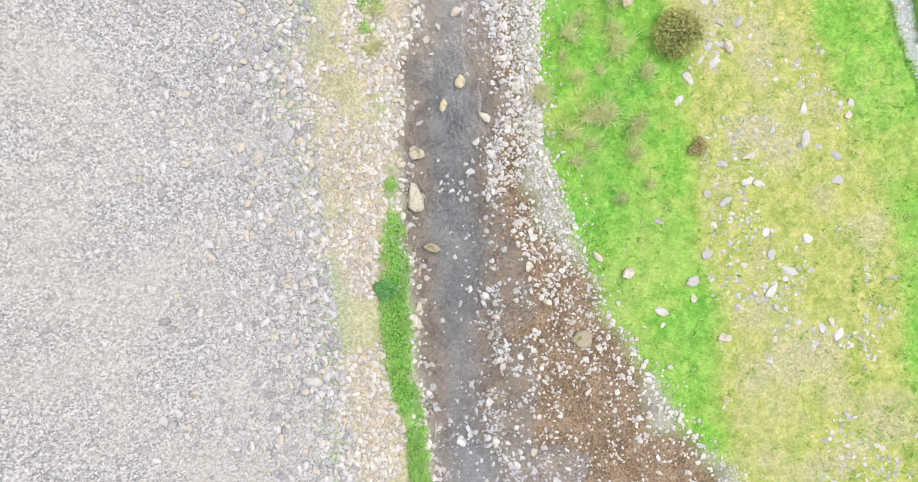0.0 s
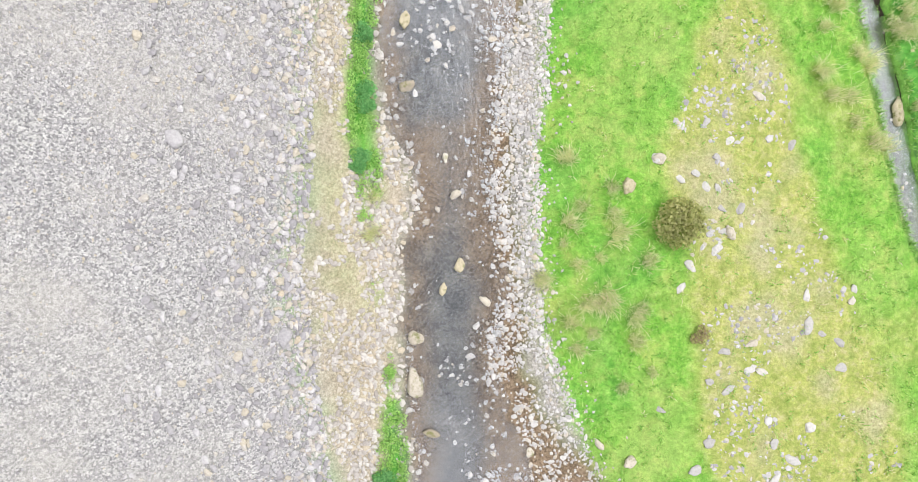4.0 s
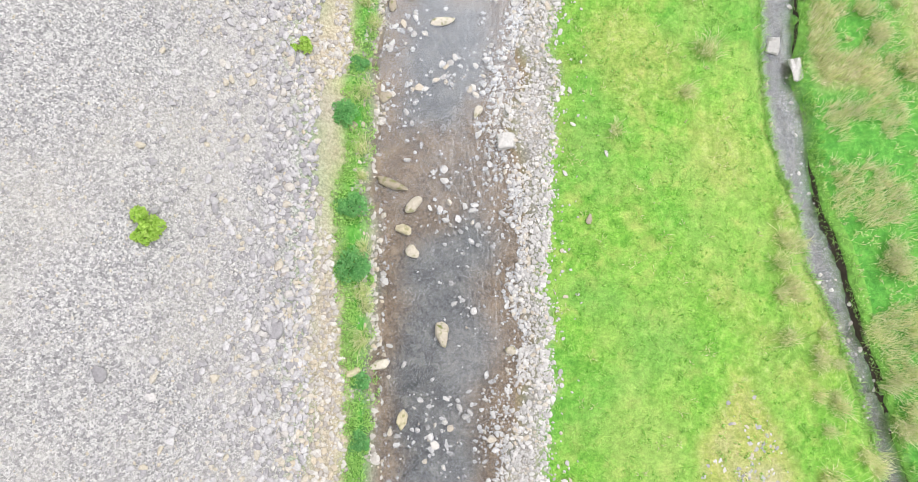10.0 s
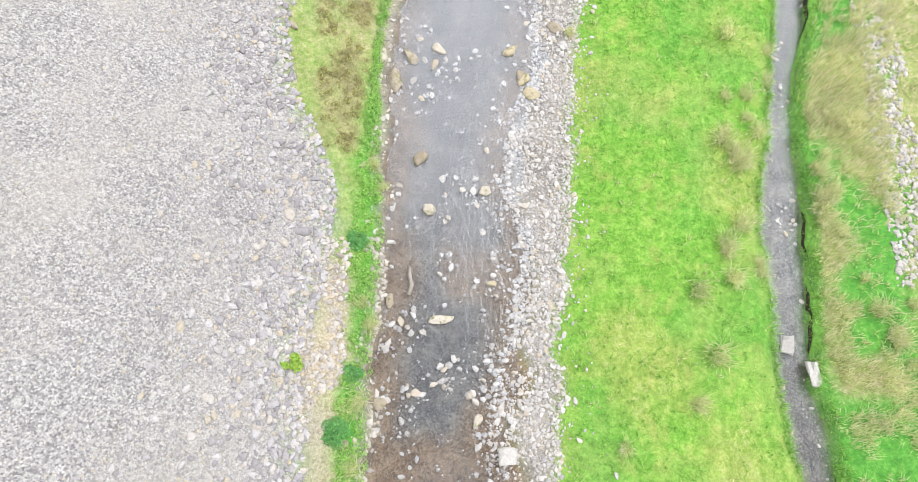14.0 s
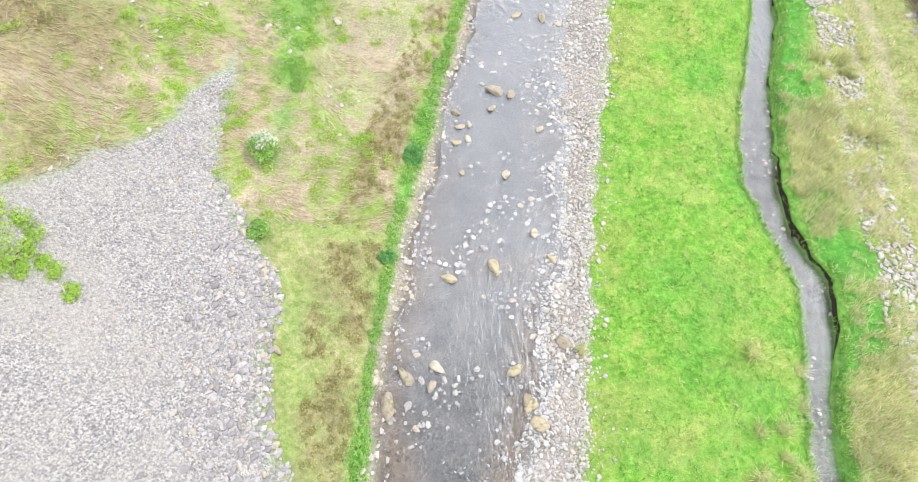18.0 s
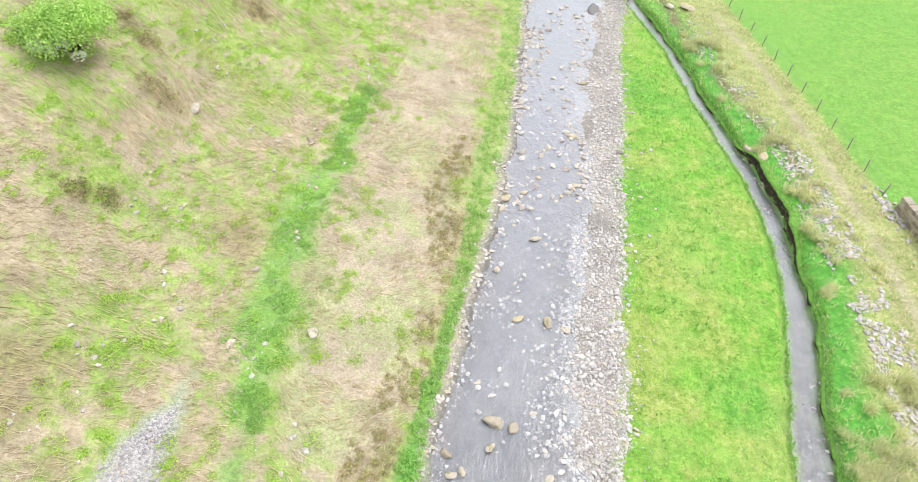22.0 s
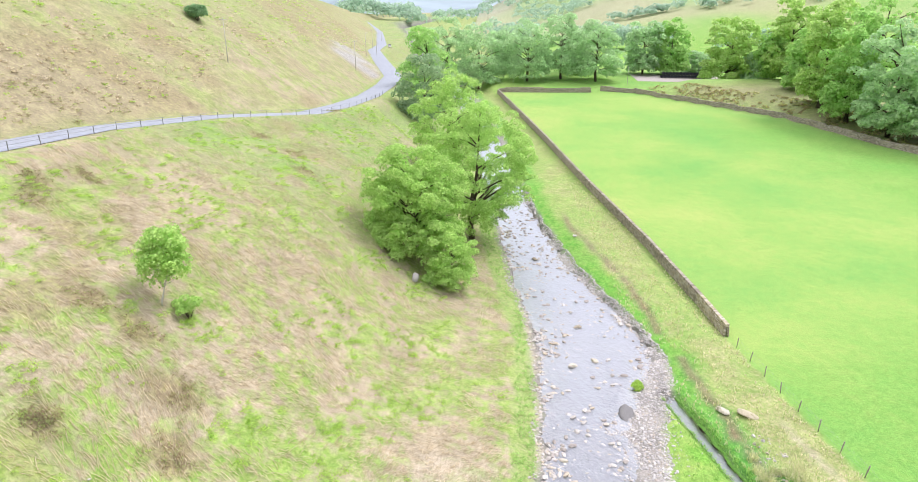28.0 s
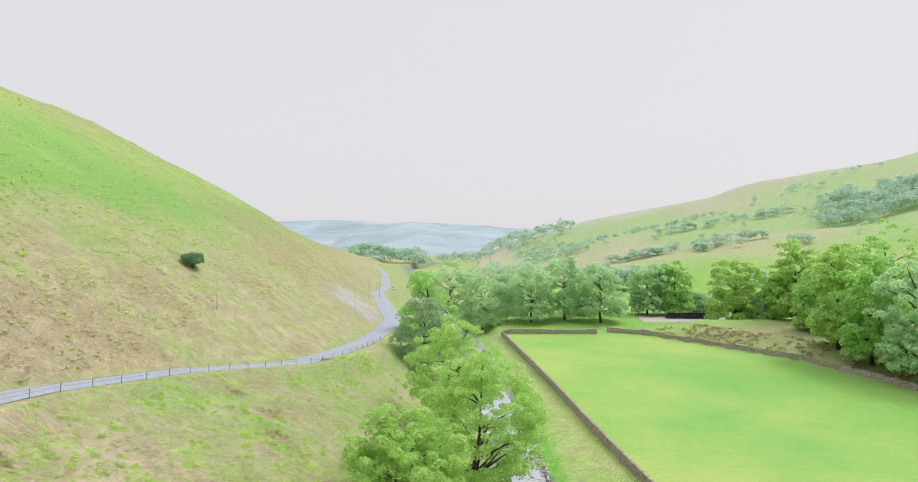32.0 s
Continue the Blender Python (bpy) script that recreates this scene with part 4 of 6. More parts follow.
def empty(name, x, y, z, label, category, group="", turn=0.0, size=1.0):
    ob = new(name)
    ob.matrix_world = pose(x, y, z, 0, 0, turn) @ Matrix.Diagonal((size, size, size, 1))
    return tagged(ob, label, category, group)


def zat(x, y):
    return float(height(np.array([x]), np.array([y]))[0])


def tube(bm, pts, radii, sides=7):
    """A tapered tube through the points."""
    rings = []
    for i, p in enumerate(pts):
        d = (Vector(pts[min(i + 1, len(pts) - 1)]) - Vector(pts[max(i - 1, 0)])).normalized()
        q = d.to_track_quat("Z", "Y")
        rings.append([bm.verts.new(Vector(p) + q @ Vector((radii[i] * math.cos(a), radii[i] * math.sin(a), 0))) for a in (2 * math.pi * k / sides for k in range(sides))])
    for r0, r1 in zip(rings, rings[1:]):
        for k in range(sides):
            bm.faces.new((r0[k], r0[(k + 1) % sides], r1[(k + 1) % sides], r1[k])).smooth = True
    bm.faces.new(rings[-1])
    bm.faces.new(rings[0][::-1])


def leaf_cloud(rng, centres, radii, count, size, squash=0.8, fill=False):
    """Leaf quads scattered in the shells of clumps; numpy arrays of corners and faces."""
    centres, radii = np.array(centres), np.array(radii)
    pick = rng.choice(len(centres), count, p=radii ** 2 / (radii ** 2).sum())
    d = rng.normal(size=(count, 3))
    d[:, 2] = np.where(d[:, 2] < -0.35, -d[:, 2], d[:, 2])
    d /= np.linalg.norm(d, axis=1)[:, None]
    r = radii[pick] * (0.68 + 0.38 * rng.random(count) ** 0.7)
    if fill:
        r = radii[pick] * np.sqrt(rng.random(count))
        d[:, 2] = np.abs(d[:, 2])
    pos = centres[pick] + d * r[:, None] * np.array([1, 1, squash])
    nrm_ = d * 1.0 + rng.normal(size=(count, 3)) * 0.6 + np.array([0, 0, 0.5])
    nrm_ /= np.linalg.norm(nrm_, axis=1)[:, None]
    a = np.cross(nrm_, rng.normal(size=(count, 3)))
    a /= np.linalg.norm(a, axis=1)[:, None]
    b = np.cross(nrm_, a)
    s = size * (0.6 + 0.8 * rng.random(count))[:, None]
    v = np.stack([pos - a * s, pos + b * s * 0.62 + nrm_ * s * 0.18, pos + a * s, pos - b * s * 0.62 + nrm_ * s * 0.18], 1).reshape(-1, 3)
    return v, np.arange(4 * count).reshape(-1, 4)


def tree(name, x, y, tall, wide, label, mat, leaves=5000, leaf=0.3, seed=1, low=0.25, clumps=40, lean=0.0, group="", trunk_r=None, open_crown=0.0, puff=None, bark=None):
    rng = np.random.default_rng(seed)
    root = empty(name, x, y, zat(x, y) - 0.1, label, "tree", group)
    tr = trunk_r or tall * 0.022
    bm = bmesh.new()
    top = Vector((lean, rng.normal() * 0.3, tall * 0.72))
    pts = [Vector((0, 0, 0)), Vector((0.02, 0, 0.3)), top * 0.3 + Vector((rng.normal() * 0.2, rng.normal() * 0.2, 0)), top * 0.65 + Vector((rng.normal() * 0.3, rng.normal() * 0.3, 0)), top]
    tube(bm, pts, [tr * 1.5, tr * 1.05, tr * 0.8, tr * 0.5, tr * 0.15], 8)
    part("trunk", bm, bark or M_BARK, root)
    cz, rz2 = tall * (low + 1) / 2, tall * (1 - low) / 2
    cen, rad = [], []
    for k in range(clumps):
        for _ in range(20):
            d = rng.normal(size=3)
            d /= np.linalg.norm(d)
            q = (0.45 + 0.5 * rng.random()) if open_crown == 0 else (0.6 + 0.4 * rng.random())
            c = np.array([d[0] * wide * 0.5 * q + lean, d[1] * wide * 0.5 * q, cz + d[2] * rz2 * q])
            if low < 0.06 and d[2] < 0:          # skirted crown, wide to the ground
                c[:2] *= min(1.5, 0.9 / math.sqrt(max(0.36, 1 - d[2] ** 2)))
            if c[2] > tall * low * 0.8:
                break
        if low < 0.06 and k % 3 == 1:            # lower skirt of the crown
            a_ = 2 * math.pi * rng.random()
            c = np.array([math.cos(a_) * wide * (0.25 + 0.17 * rng.random()), math.sin(a_) * wide * (0.25 + 0.17 * rng.random()), tall * (0.08 + 0.24 * rng.random())])
        size = (0.175 - 0.045 * open_crown) * min(1.0, (70 / clumps) ** 0.2) * wide * (0.5 + 0.6 * rng.random()) * (0.85 if d[2] < -0.3 else 1)
        if puff:
            size = puff * (0.55 + 0.9 * rng.random())
        cen.append(c)
        rad.append(size)
        if k % max(3, clumps // 26) == 0:
            h0 = float(np.clip((c[2] - 0.5 * math.hypot(c[0], c[1])) / top.z, 0.25, 0.95))
            p0 = top * h0
            mid = (p0 + Vector(c)) / 2 + Vector((0, 0, 0.08 * tall * (rng.random() - 0.3)))
            bmb = bmesh.new()
            tube(bmb, [p0, mid, Vector(c)], [tr * 0.38 * (1.2 - h0 * 0.6), tr * 0.22, tr * 0.06], 5)
            part("limb", bmb, bark or M_BARK, root)
    v, f = leaf_cloud(rng, cen, rad, leaves, leaf)
    put_mesh("crown", v, f, mat, False, root)
    return root


def shrub(name, x, y, r, tall, label, mat, leaves=1200, leaf=0.12, seed=1, stems=7, clumps=16, group=""):
    rng = np.random.default_rng(seed)
    root = empty(name, x, y, zat(x, y) - 0.05, label, "bush", group)
    cen, rad = [], []
    for k in range(clumps):
        a, q = 2 * math.pi * rng.random(), math.sqrt(rng.random()) * 0.75
        c = np.array([math.cos(a) * r * q, math.sin(a) * r * q, tall * (0.24 + 0.52 * rng.random() * (1 - 0.6 * q))])
        cen.append(c)
        rad.append(r * (0.20 + 0.26 * rng.random()))
        if k < stems:
            bm = bmesh.new()
            tube(bm, [(0.05 * c[0], 0.05 * c[1], 0), (c[0] * 0.5, c[1] * 0.5, c[2] * 0.6), tuple(c)], [0.03 * tall / 2 + 0.012, 0.02, 0.008], 5)
            part("stem", bm, M_BARK, root)
    v, f = leaf_cloud(rng, cen, rad, leaves, leaf, 0.85)
    v[:, 2] = np.maximum(v[:, 2], 0.02)
    put_mesh("foliage", v, f, mat, False, root)
    return root


# ---- trees ----
tree("sycamore_tree", -8.5, 157, 14.5, 14, "round-crowned green sycamore on the river bank slope", M_LEAF_BANK, 105000, 0.12, 11, 0.03, 480, puff=0.8)
tree("sycamore_tree", -3.6, 151.5, 8, 6.8, "low leafy sycamore beside a pale stone", M_LEAF_BANK, 26000, 0.10, 12, 0.03, 190, puff=0.55)
tree("sycamore_tree", -1.5, 172, 21, 17, "tall open-crowned sycamore leaning over the river", M_LEAF_BANK, 80000, 0.12, 13, 0.07, 400, 1.0, open_crown=0.8, puff=0.85)
tree("sycamore_tree", -5.5, 195, 21.5, 15, "tall sycamore on the river bank", M_LEAF_BANK, 34000, 0.15, 14, 0.07, 260, open_crown=0.4, puff=1.0)
tree("willow_tree", -14, 232, 17, 15, "grey-green willow beside the road and river", M_LEAF_GREY, 9500, 0.29, 15, 0.0, 50)
tree("willow_tree", -15.5, 256, 21, 16, "fresh green willow behind another", M_LEAF, 8500, 0.32, 16, 0.04, 45)


def bearing(px, dist):
    """A place by the bearing from the end of the walk, at a distance up the valley."""
    return 1.0 + ((px - 784) / 1093 - 0.0507) * dist, 90 + dist


ROW = ((768, 250, 28, 24, 2), (822, 240, 24, 23, 0), (905, 240, 22, 20, 0), (962, 246, 25, 19, 0), (1022, 242, 24, 21, 0), (868, 262, 18, 16, 2), (990, 262, 18, 16, 2))
for k, (px, d, tall, wide, mt) in enumerate(ROW):
    bx, by = bearing(px, d)
    tree("broadleaf_tree", bx, by, tall, wide, "tall mature broadleaf tree behind the field wall", (M_LEAF_VALLEY, M_LEAF_FRESH, M_LEAF_VALLEY)[mt], 16000, 0.32, 30 + k, 0.05, 170, 0, "trees behind the field wall", puff=1.7)
WOOD = ((1100, 262, 22, 16, 2), (1146, 262, 22, 15, 0), (1246, 240, 25, 22, 1), (1345, 225, 29, 18, 1), (1412, 184, 32, 16, 1), (1465, 171, 29, 16, 0),
        (1545, 158, 30, 22, 2), (1490, 250, 40, 30, 0), (1320, 232, 18, 16, 0), (1190, 268, 9, 10, 2), (1620, 150, 28, 22, 2), (1700, 145, 27, 22, 2), (1285, 236, 12, 13, 2), (1380, 205, 20, 15, 0))
for k, (px, d, tall, wide, mt) in enumerate(WOOD):
    bx, by = bearing(px, d)
    tree("broadleaf_tree", bx, by, tall, wide, "tall mature broadleaf tree in the wood beyond the field", (M_LEAF, M_LEAF_FRESH, M_LEAF_VALLEY)[mt], 22000 if px in (1246, 1350, 1412, 1465, 1545) else 12000, 0.37 if px in (1246, 1350, 1412, 1465, 1545) else 0.46, 60 + k, 0.0, 190, 0, "trees of the wood", puff=1.6)
fx, fy = bearing(1299, 236)
tree("conifer_tree", fx, fy, 19, 8, "dark narrow conifer among broadleaf trees", M_LEAF_DARK, 3500, 0.4, 91, 0.02, 30)
tree("rowan_tree", -23.7, 122.9, 6.6, 3.9, "young slender rowan sapling on the bracken slope", M_LEAF_BANK, 8000, 0.11, 21, 0.22, 130, 0.7, trunk_r=0.07, puff=0.5, bark=M_POLE)
shrub("rowan_shrub", -22.0, 123.4, 1.15, 2.5, "small green sapling bush beside a young tree", M_LEAF_BANK, 2200, 0.09, 22)
shrub("hawthorn_bush", -26.5, 98.2, 3.0, 4.2, "green hawthorn bush with white blossom", M_LEAF_BANK, 13000, 0.09, 23, 10, 70)
thorn = shrub("hawthorn_blossom_bush", -12.2, 70.6, 1.15, 1.6, "low green hawthorn bush topped with white blossom", M_NETTLE, 1500, 0.08, 24)
v, f = leaf_cloud(np.random.default_rng(6), [(0.1, 0.3, 1.25), (-0.5, 0.4, 1.1), (0.6, 0.2, 1.05), (0.0, -0.2, 1.2)], [0.55, 0.4, 0.4, 0.35], 620, 0.06)
put_mesh("blossom", v, f, M_BLOSSOM, False, thorn)
shrub("gorse_bush", 10.9, 10.3, 1.35, 1.5, "olive brown rounded gorse bush in the meadow", M_OLIVE, 2600, 0.085, 25, 9, 30)
shrub("gorse_bush", 12.1, 4.7, 0.5, 0.5, "small withered brown bush in dry grass", M_HEATH, 500, 0.07, 26)
shrub("broom_bush", -13.35, 29.5, 0.8, 0.8, "bright green bush alone on the grey scree", M_FROND, 1300, 0.09, 27)
shrub("broom_bush", -8.0, 39.3, 0.5, 0.5, "small bright green bush at the foot of scree", M_FROND, 700, 0.08, 28)
NETTLES = ((-3.71, -2.41, 0.7), (-4.95, 13.5, 0.65), (-4.75, 16.6, 0.8), (-4.8, 19.75, 0.6), (-4.85, 22.6, 0.55), (-5.36, 28.34, 1.0), (-5.5, 31.4, 0.85), (-5.85, 36.2, 0.75), (-5.31, 38.98, 0.5), (-5.45, 45.9, 0.55), (-4.6, 64.5, 0.5), (-3.4, 71.9, 0.75))
for k, (bx, by, br) in enumerate(NETTLES):
    shrub("nettle_clump", bx, by, br, 0.55 * br + 0.25, "dark green round nettle clump on the river bank", M_NETTLE_DARK, int(2200 * br), 0.06, 130 + k, 7, 22, "nettle clumps")
shrub("nettle_clump", -11.6, 65.1, 0.8, 0.6, "green nettle clump at the scree edge", M_NETTLE, 900, 0.08, 31)
shrub("nettle_clump", -1.9, 79.9, 0.6, 0.6, "green nettle clump on the river bank", M_NETTLE, 800, 0.08, 32)
shrub("islet_bush", 15.6, 134.2, 0.75, 0.8, "green bush on a stony islet", M_FROND, 900, 0.09, 33)
FERNS = ((-22.6, 63.0, 0.6), (-21.9, 63.0, 0.55), (-21.1, 62.4, 0.5), (-22.1, 61.5, 0.7), (-21.4, 60.9, 0.6), (-21.0, 61.5, 0.5), (-21.7, 60.3, 0.6), (-21.0, 60.4, 0.45), (-19.8, 60.7, 0.45), (-19.0, 59.8, 0.4), (-21.9, 59.3, 0.6), (-20.4, 61.0, 0.4), (-23.4, 62.0, 0.7), (-22.9, 60.2, 0.6))
for k, (bx, by, br) in enumerate(FERNS):
    shrub("fern_clump", bx, by, br * 1.5, 0.2, "bright green fern clump at the scree edge", M_FROND, 330, 0.07, 70 + k, 5, 40, "fern clumps")
shrub("hill_bush", -55.6, 208.8, 2.0, 3.9, "dark round thorn bush alone on the hillside", M_LEAF_DARK, 6500, 0.17, 34, 8, 90)
v, f = leaf_cloud(np.random.default_rng(5), [(-26.4, 96.4, zat(-26.4, 96.4) + 1.6), (-27.2, 96.0, zat(-27.2, 96.0) + 1.2), (-25.4, 96.6, zat(-25.4, 96.6) + 1.5)], [0.8, 0.7, 0.5], 900, 0.08)
bl = put_mesh("blossom", v, f, M_BLOSSOM)
host = bpy.data.objects["hawthorn_bush"]
bpy.context.view_layer.update()
bl.parent = host
bl.matrix_parent_inverse = host.matrix_world.inverted()


# ---- stones ----
def rock_shapes(count, seed, level=1, rough=0.28, flat=0.6, cuts=7):
    """Vertex arrays of irregular rounded stones of radius about 1."""
    shapes = []
    bm = bmesh.new()
    bmesh.ops.create_icosphere(bm, subdivisions=level, radius=1)
    base = np.array([v.co[:] for v in bm.verts])
    tris = np.array([[v.index for v in f.verts] for f in bm.faces])
    bm.free()
    rng = np.random.default_rng(seed)
    for _ in range(count):
        v = base.copy()
        for _ in range(cuts):                    # planes that cut facets
            d = rng.normal(size=3)
            d /= np.linalg.norm(d)
            cut = 0.55 + 0.35 * rng.random()
            over = np.clip(v @ d - cut, 0, None)
            v -= over[:, None] * d
        v *= (1 + rough * (rng.random(len(v)) - 0.5))[:, None]
        v *= np.array([1.0 + 0.5 * rng.random(), 0.75 + 0.3 * rng.random(), flat * (0.7 + 0.5 * rng.random())])
        shapes.append(v)
    return shapes, tris


PEBBLE, PEBBLE_TRIS = rock_shapes(16, 5)
SLABS, _ = rock_shapes(20, 15, 1, 0.40, 0.36, 16)
CHIP_TRIS = np.array([[0, 2, 4], [2, 1, 4], [1, 3, 4], [3, 0, 4], [2, 0, 5], [1, 2, 5], [3, 1, 5], [0, 3, 5]])
CHIP = [np.array([[1, 0, 0], [-1, 0, 0], [0, 1, 0], [0, -1, 0], [0, 0, 1], [0, 0, -1]]) * (0.7 + 0.5 * np.random.default_rng(600 + k).random((6, 1))) * np.array([1.25, 0.95, 0.62])
        + 0.25 * (np.random.default_rng(700 + k).random((6, 3)) - 0.5) for k in range(14)]


def scatter(name, x, y, size, mat, label, category="stones", seed=3, sink=0.25, lift=0.0, kind="stuff", level=-99.0, chips=False, slabs=False):
    """Many small stones on the ground, joined."""
    rng = np.random.default_rng(seed)
    n_ = len(x)
    shapes, tris = (CHIP, CHIP_TRIS) if chips else (SLABS if slabs else PEBBLE, PEBBLE_TRIS)
    pick = rng.integers(0, len(shapes), n_)
    v = np.array(shapes)[pick]
    a, tilt = rng.random(n_) * 2 * math.pi, (rng.random(n_) - 0.5) * 0.7
    ca, sa, ct, st = np.cos(a)[:, None], np.sin(a)[:, None], np.cos(tilt)[:, None], np.sin(tilt)[:, None]
    vx, vy, vz = v[:, :, 0], v[:, :, 1], v[:, :, 2]
    vy, vz = vy * ct - vz * st, vy * st + vz * ct
    X = (vx * ca - vy * sa) * size[:, None] + x[:, None]
    Y = (vx * sa + vy * ca) * size[:, None] + y[:, None]
    Z = (vz + 0.45 - sink) * size[:, None] + (np.maximum(height(x, y), level) + lift)[:, None]
    k = v.shape[1]
    faces = (tris[None] + (np.arange(n_) * k)[:, None, None]).reshape(-1, 3)
    ob = put_mesh(name, np.stack([X, Y, Z], 2).reshape(-1, 3), faces, mat, False)
    return tagged(ob, label, category, kind=kind)


def sample(rng, n_, x0, x1, y0, y1, keep):
    x, y = x0 + (x1 - x0) * rng.random(n_), y0 + (y1 - y0) * rng.random(n_)
    ok = keep(x, y)
    return x[ok], y[ok]


rng = np.random.default_rng(77)
scree_top = curve((-40, -70), (50, -70), (56, -30), (60, -26), (64.4, -23.3), (66.2, -21.7), (68.6, -20.0), (71.1, -18.4), (74, -17.3), (76.5, -16.7), (80, -15.8))
on_scree = lambda x, y: (x < gravel_edge(y) + 0.3) & (x > scree_top(y)) & (y < 79)
x, y = sample(rng, 60000, -23, -5, -14, 76, on_scree)
ok = (fbm(x, y, 6, 105) > 0.40 + 0.12 * (gravel_edge(y) - x > 7)) | (rng.random(len(x)) < 0.35)
x, y = x[ok], y[ok]
depth = gravel_edge(y) - x
size = (0.034 + 0.055 * rng.random(len(x)) ** 2.2) * (1 + 0.8 * np.exp(-depth / 4))
scatter("scree_stones", x, y, size, M_GRAVEL, "loose grey angular scree stones on the bank", "scree", 4, chips=True)
x, y = sample(rng, 15000, -14, -5, -15, 79, lambda x, y: on_scree(x, y) & (rng.random(len(x)) < np.exp(-(gravel_edge(y) - x) / 2.6)))
size = 0.10 + 0.16 * rng.random(len(x)) ** 2.0
scatter("scree_blocks", x, y, size, M_GRAVEL, "larger grey angular blocks along the foot of the scree", "scree", 6)

x, y = sample(rng, 27500, -9, 0, -15, 46, lambda x, y: (x > gravel_edge(y) - rng.exponential(0.5, len(x))) & (x < water_left(y)) & ((x < strip_left(y)) | (x > strip_right(y)) | ((y > 1.5) & (y < 13))) & (fbm(x, y, 2.2, 52) < 0.60))
scatter("bank_stones", x, y, 0.05 + 0.15 * rng.random(len(x)) ** 2.2, M_SHORE, "pale sandy stones on the dry river bank", "stones", 7)
x, y = sample(rng, 60000, -6, 8, -15, 205, lambda x, y: (x > water_left(y) - 1.0) & (x < water_left(y) + 0.9) & (rng.random(len(x)) < np.exp(-((x - water_left(y) + 0.25) / np.interp(y, [80, 110], [0.6, 0.8])) ** 2) * (0.45 + 0.9 * (fbm(x, y, 4, 91) > 0.48))))
scatter("shore_cobbles", x, y, 0.055 + 0.17 * rng.random(len(x)) ** 2.4, M_SHORE, "pale cobbles along the edge of the river", "cobbles", 8, slabs=True)


def on_bar(x, y):
    a, b = water_right(y), grass_right(y)
    t = (x - a) / np.maximum(b - a, 0.4)
    thick = np.where(fbm(x, y, 2.0, 93) > 0.52 - 0.36 * np.clip(t, 0, 1), 1.0, 0.16)
    return (t > -0.12) & (x < b + 0.45) & (rng.random(len(x)) < thick * np.interp(y, [-4, 2, 12], [0.55, 0.8, 1]))


y = -15 + 220 * rng.random(46000) ** 1.05
x = water_right(y) - 0.3 + (grass_right(y) - water_right(y) + 0.7) * rng.random(len(y))
ok = on_bar(x, y)
x, y = x[ok], y[ok]
spill_y = -15 + 220 * rng.random(9000)
spill_x = water_right(spill_y) + 0.3 - rng.exponential(0.75, 9000)
ok = (fbm(spill_x, spill_y, 1.7, 96) > 0.47) & (spill_x > water_left(spill_y))
x, y = np.concatenate([x, spill_x[ok]]), np.concatenate([y, spill_y[ok]])
edge_y = -15 + 150 * rng.random(2600)
edge_x = grass_right(edge_y) + rng.exponential(0.45, 2600)
x, y = np.concatenate([x, edge_x]), np.concatenate([y, edge_y])
big = rng.random(len(x)) < 0.42
scatter("bar_cobbles", x[big], y[big], 0.065 + 0.135 * rng.random(big.sum()) ** 2.2, M_PALE, "bleached flat cobbles of the gravel bar beside the river", "cobbles", 9, level=river_z(y[big]) - 0.08, slabs=True)
scatter("bar_gravel", x[~big], y[~big], 0.045 + 0.055 * rng.random((~big).sum()), M_PALE, "small pale stones of the gravel bar", "gravel", 15, chips=True)
x, y = sample(rng, 40000, -5, 20, -15, 205, lambda x, y: (x > water_left(y)) & (x < water_right(y)) & (rng.random(len(x)) < 0.05 + 0.9 * (fbm(x, y, 2.6, 95) > 0.60) + 0.5 * np.exp(-(water_right(y) - x) / 0.7) + (0.04 + 0.35 * (fbm(x, y, 1.8, 106) > 0.55)) * (y > 85) + 0.7 * np.exp(-((x - water_left(y)) / 1.8) ** 2) * (y > 98) * (fbm(x, y, 3.0, 108) > 0.42)))
ly = 96 + 100 * rng.random(2200)
lx = np.where(rng.random(2200) < 0.7, water_left(ly) + rng.exponential(1.4, 2200), water_right(ly) - rng.exponential(1.6, 2200))
keep_ = fbm(lx, ly, 3.0, 109) > 0.45
lx, ly = lx[keep_], ly[keep_]
scatter("lower_river_stones", lx, ly, 0.10 + 0.24 * rng.random(len(lx)) ** 1.8, M_SHORE, "grey-brown stones standing out of the lower river", "stones", 17, 0.0, level=river_z(ly) - 0.10)
scatter("river_cobbles", x, y, 0.06 + 0.20 * rng.random(len(x)) ** 2.8, M_PALE, "wet and dry cobbles lying in the shallow river", "cobbles", 10, 0.1, level=river_z(y) - 0.11, slabs=True)
x, y = sample(rng, 9000, 15, 28, 5, 134, lambda x, y: (x > leat_left(y) - 0.1) & (x < leat_right(y) + 0.1) & (rng.random(len(x)) < 0.15 + 0.9 * (fbm(x, y, 3, 97) > 0.55)))
scatter("leat_cobbles", x, y, 0.06 + 0.11 * rng.random(len(x)) ** 2, M_SHORE, "small cobbles in the narrow side stream", "cobbles", 11, 0.1, level=leat_water(y) - 0.08)
x, y = sample(rng, 9000, 8, 24, -15, 24, lambda x, y: (knoll_mask(x, y) > 0.5) & (0.65 * fbm(x, y, 2.4, 99) + 0.35 * fbm(x, y, 0.7, 98) > 0.56))
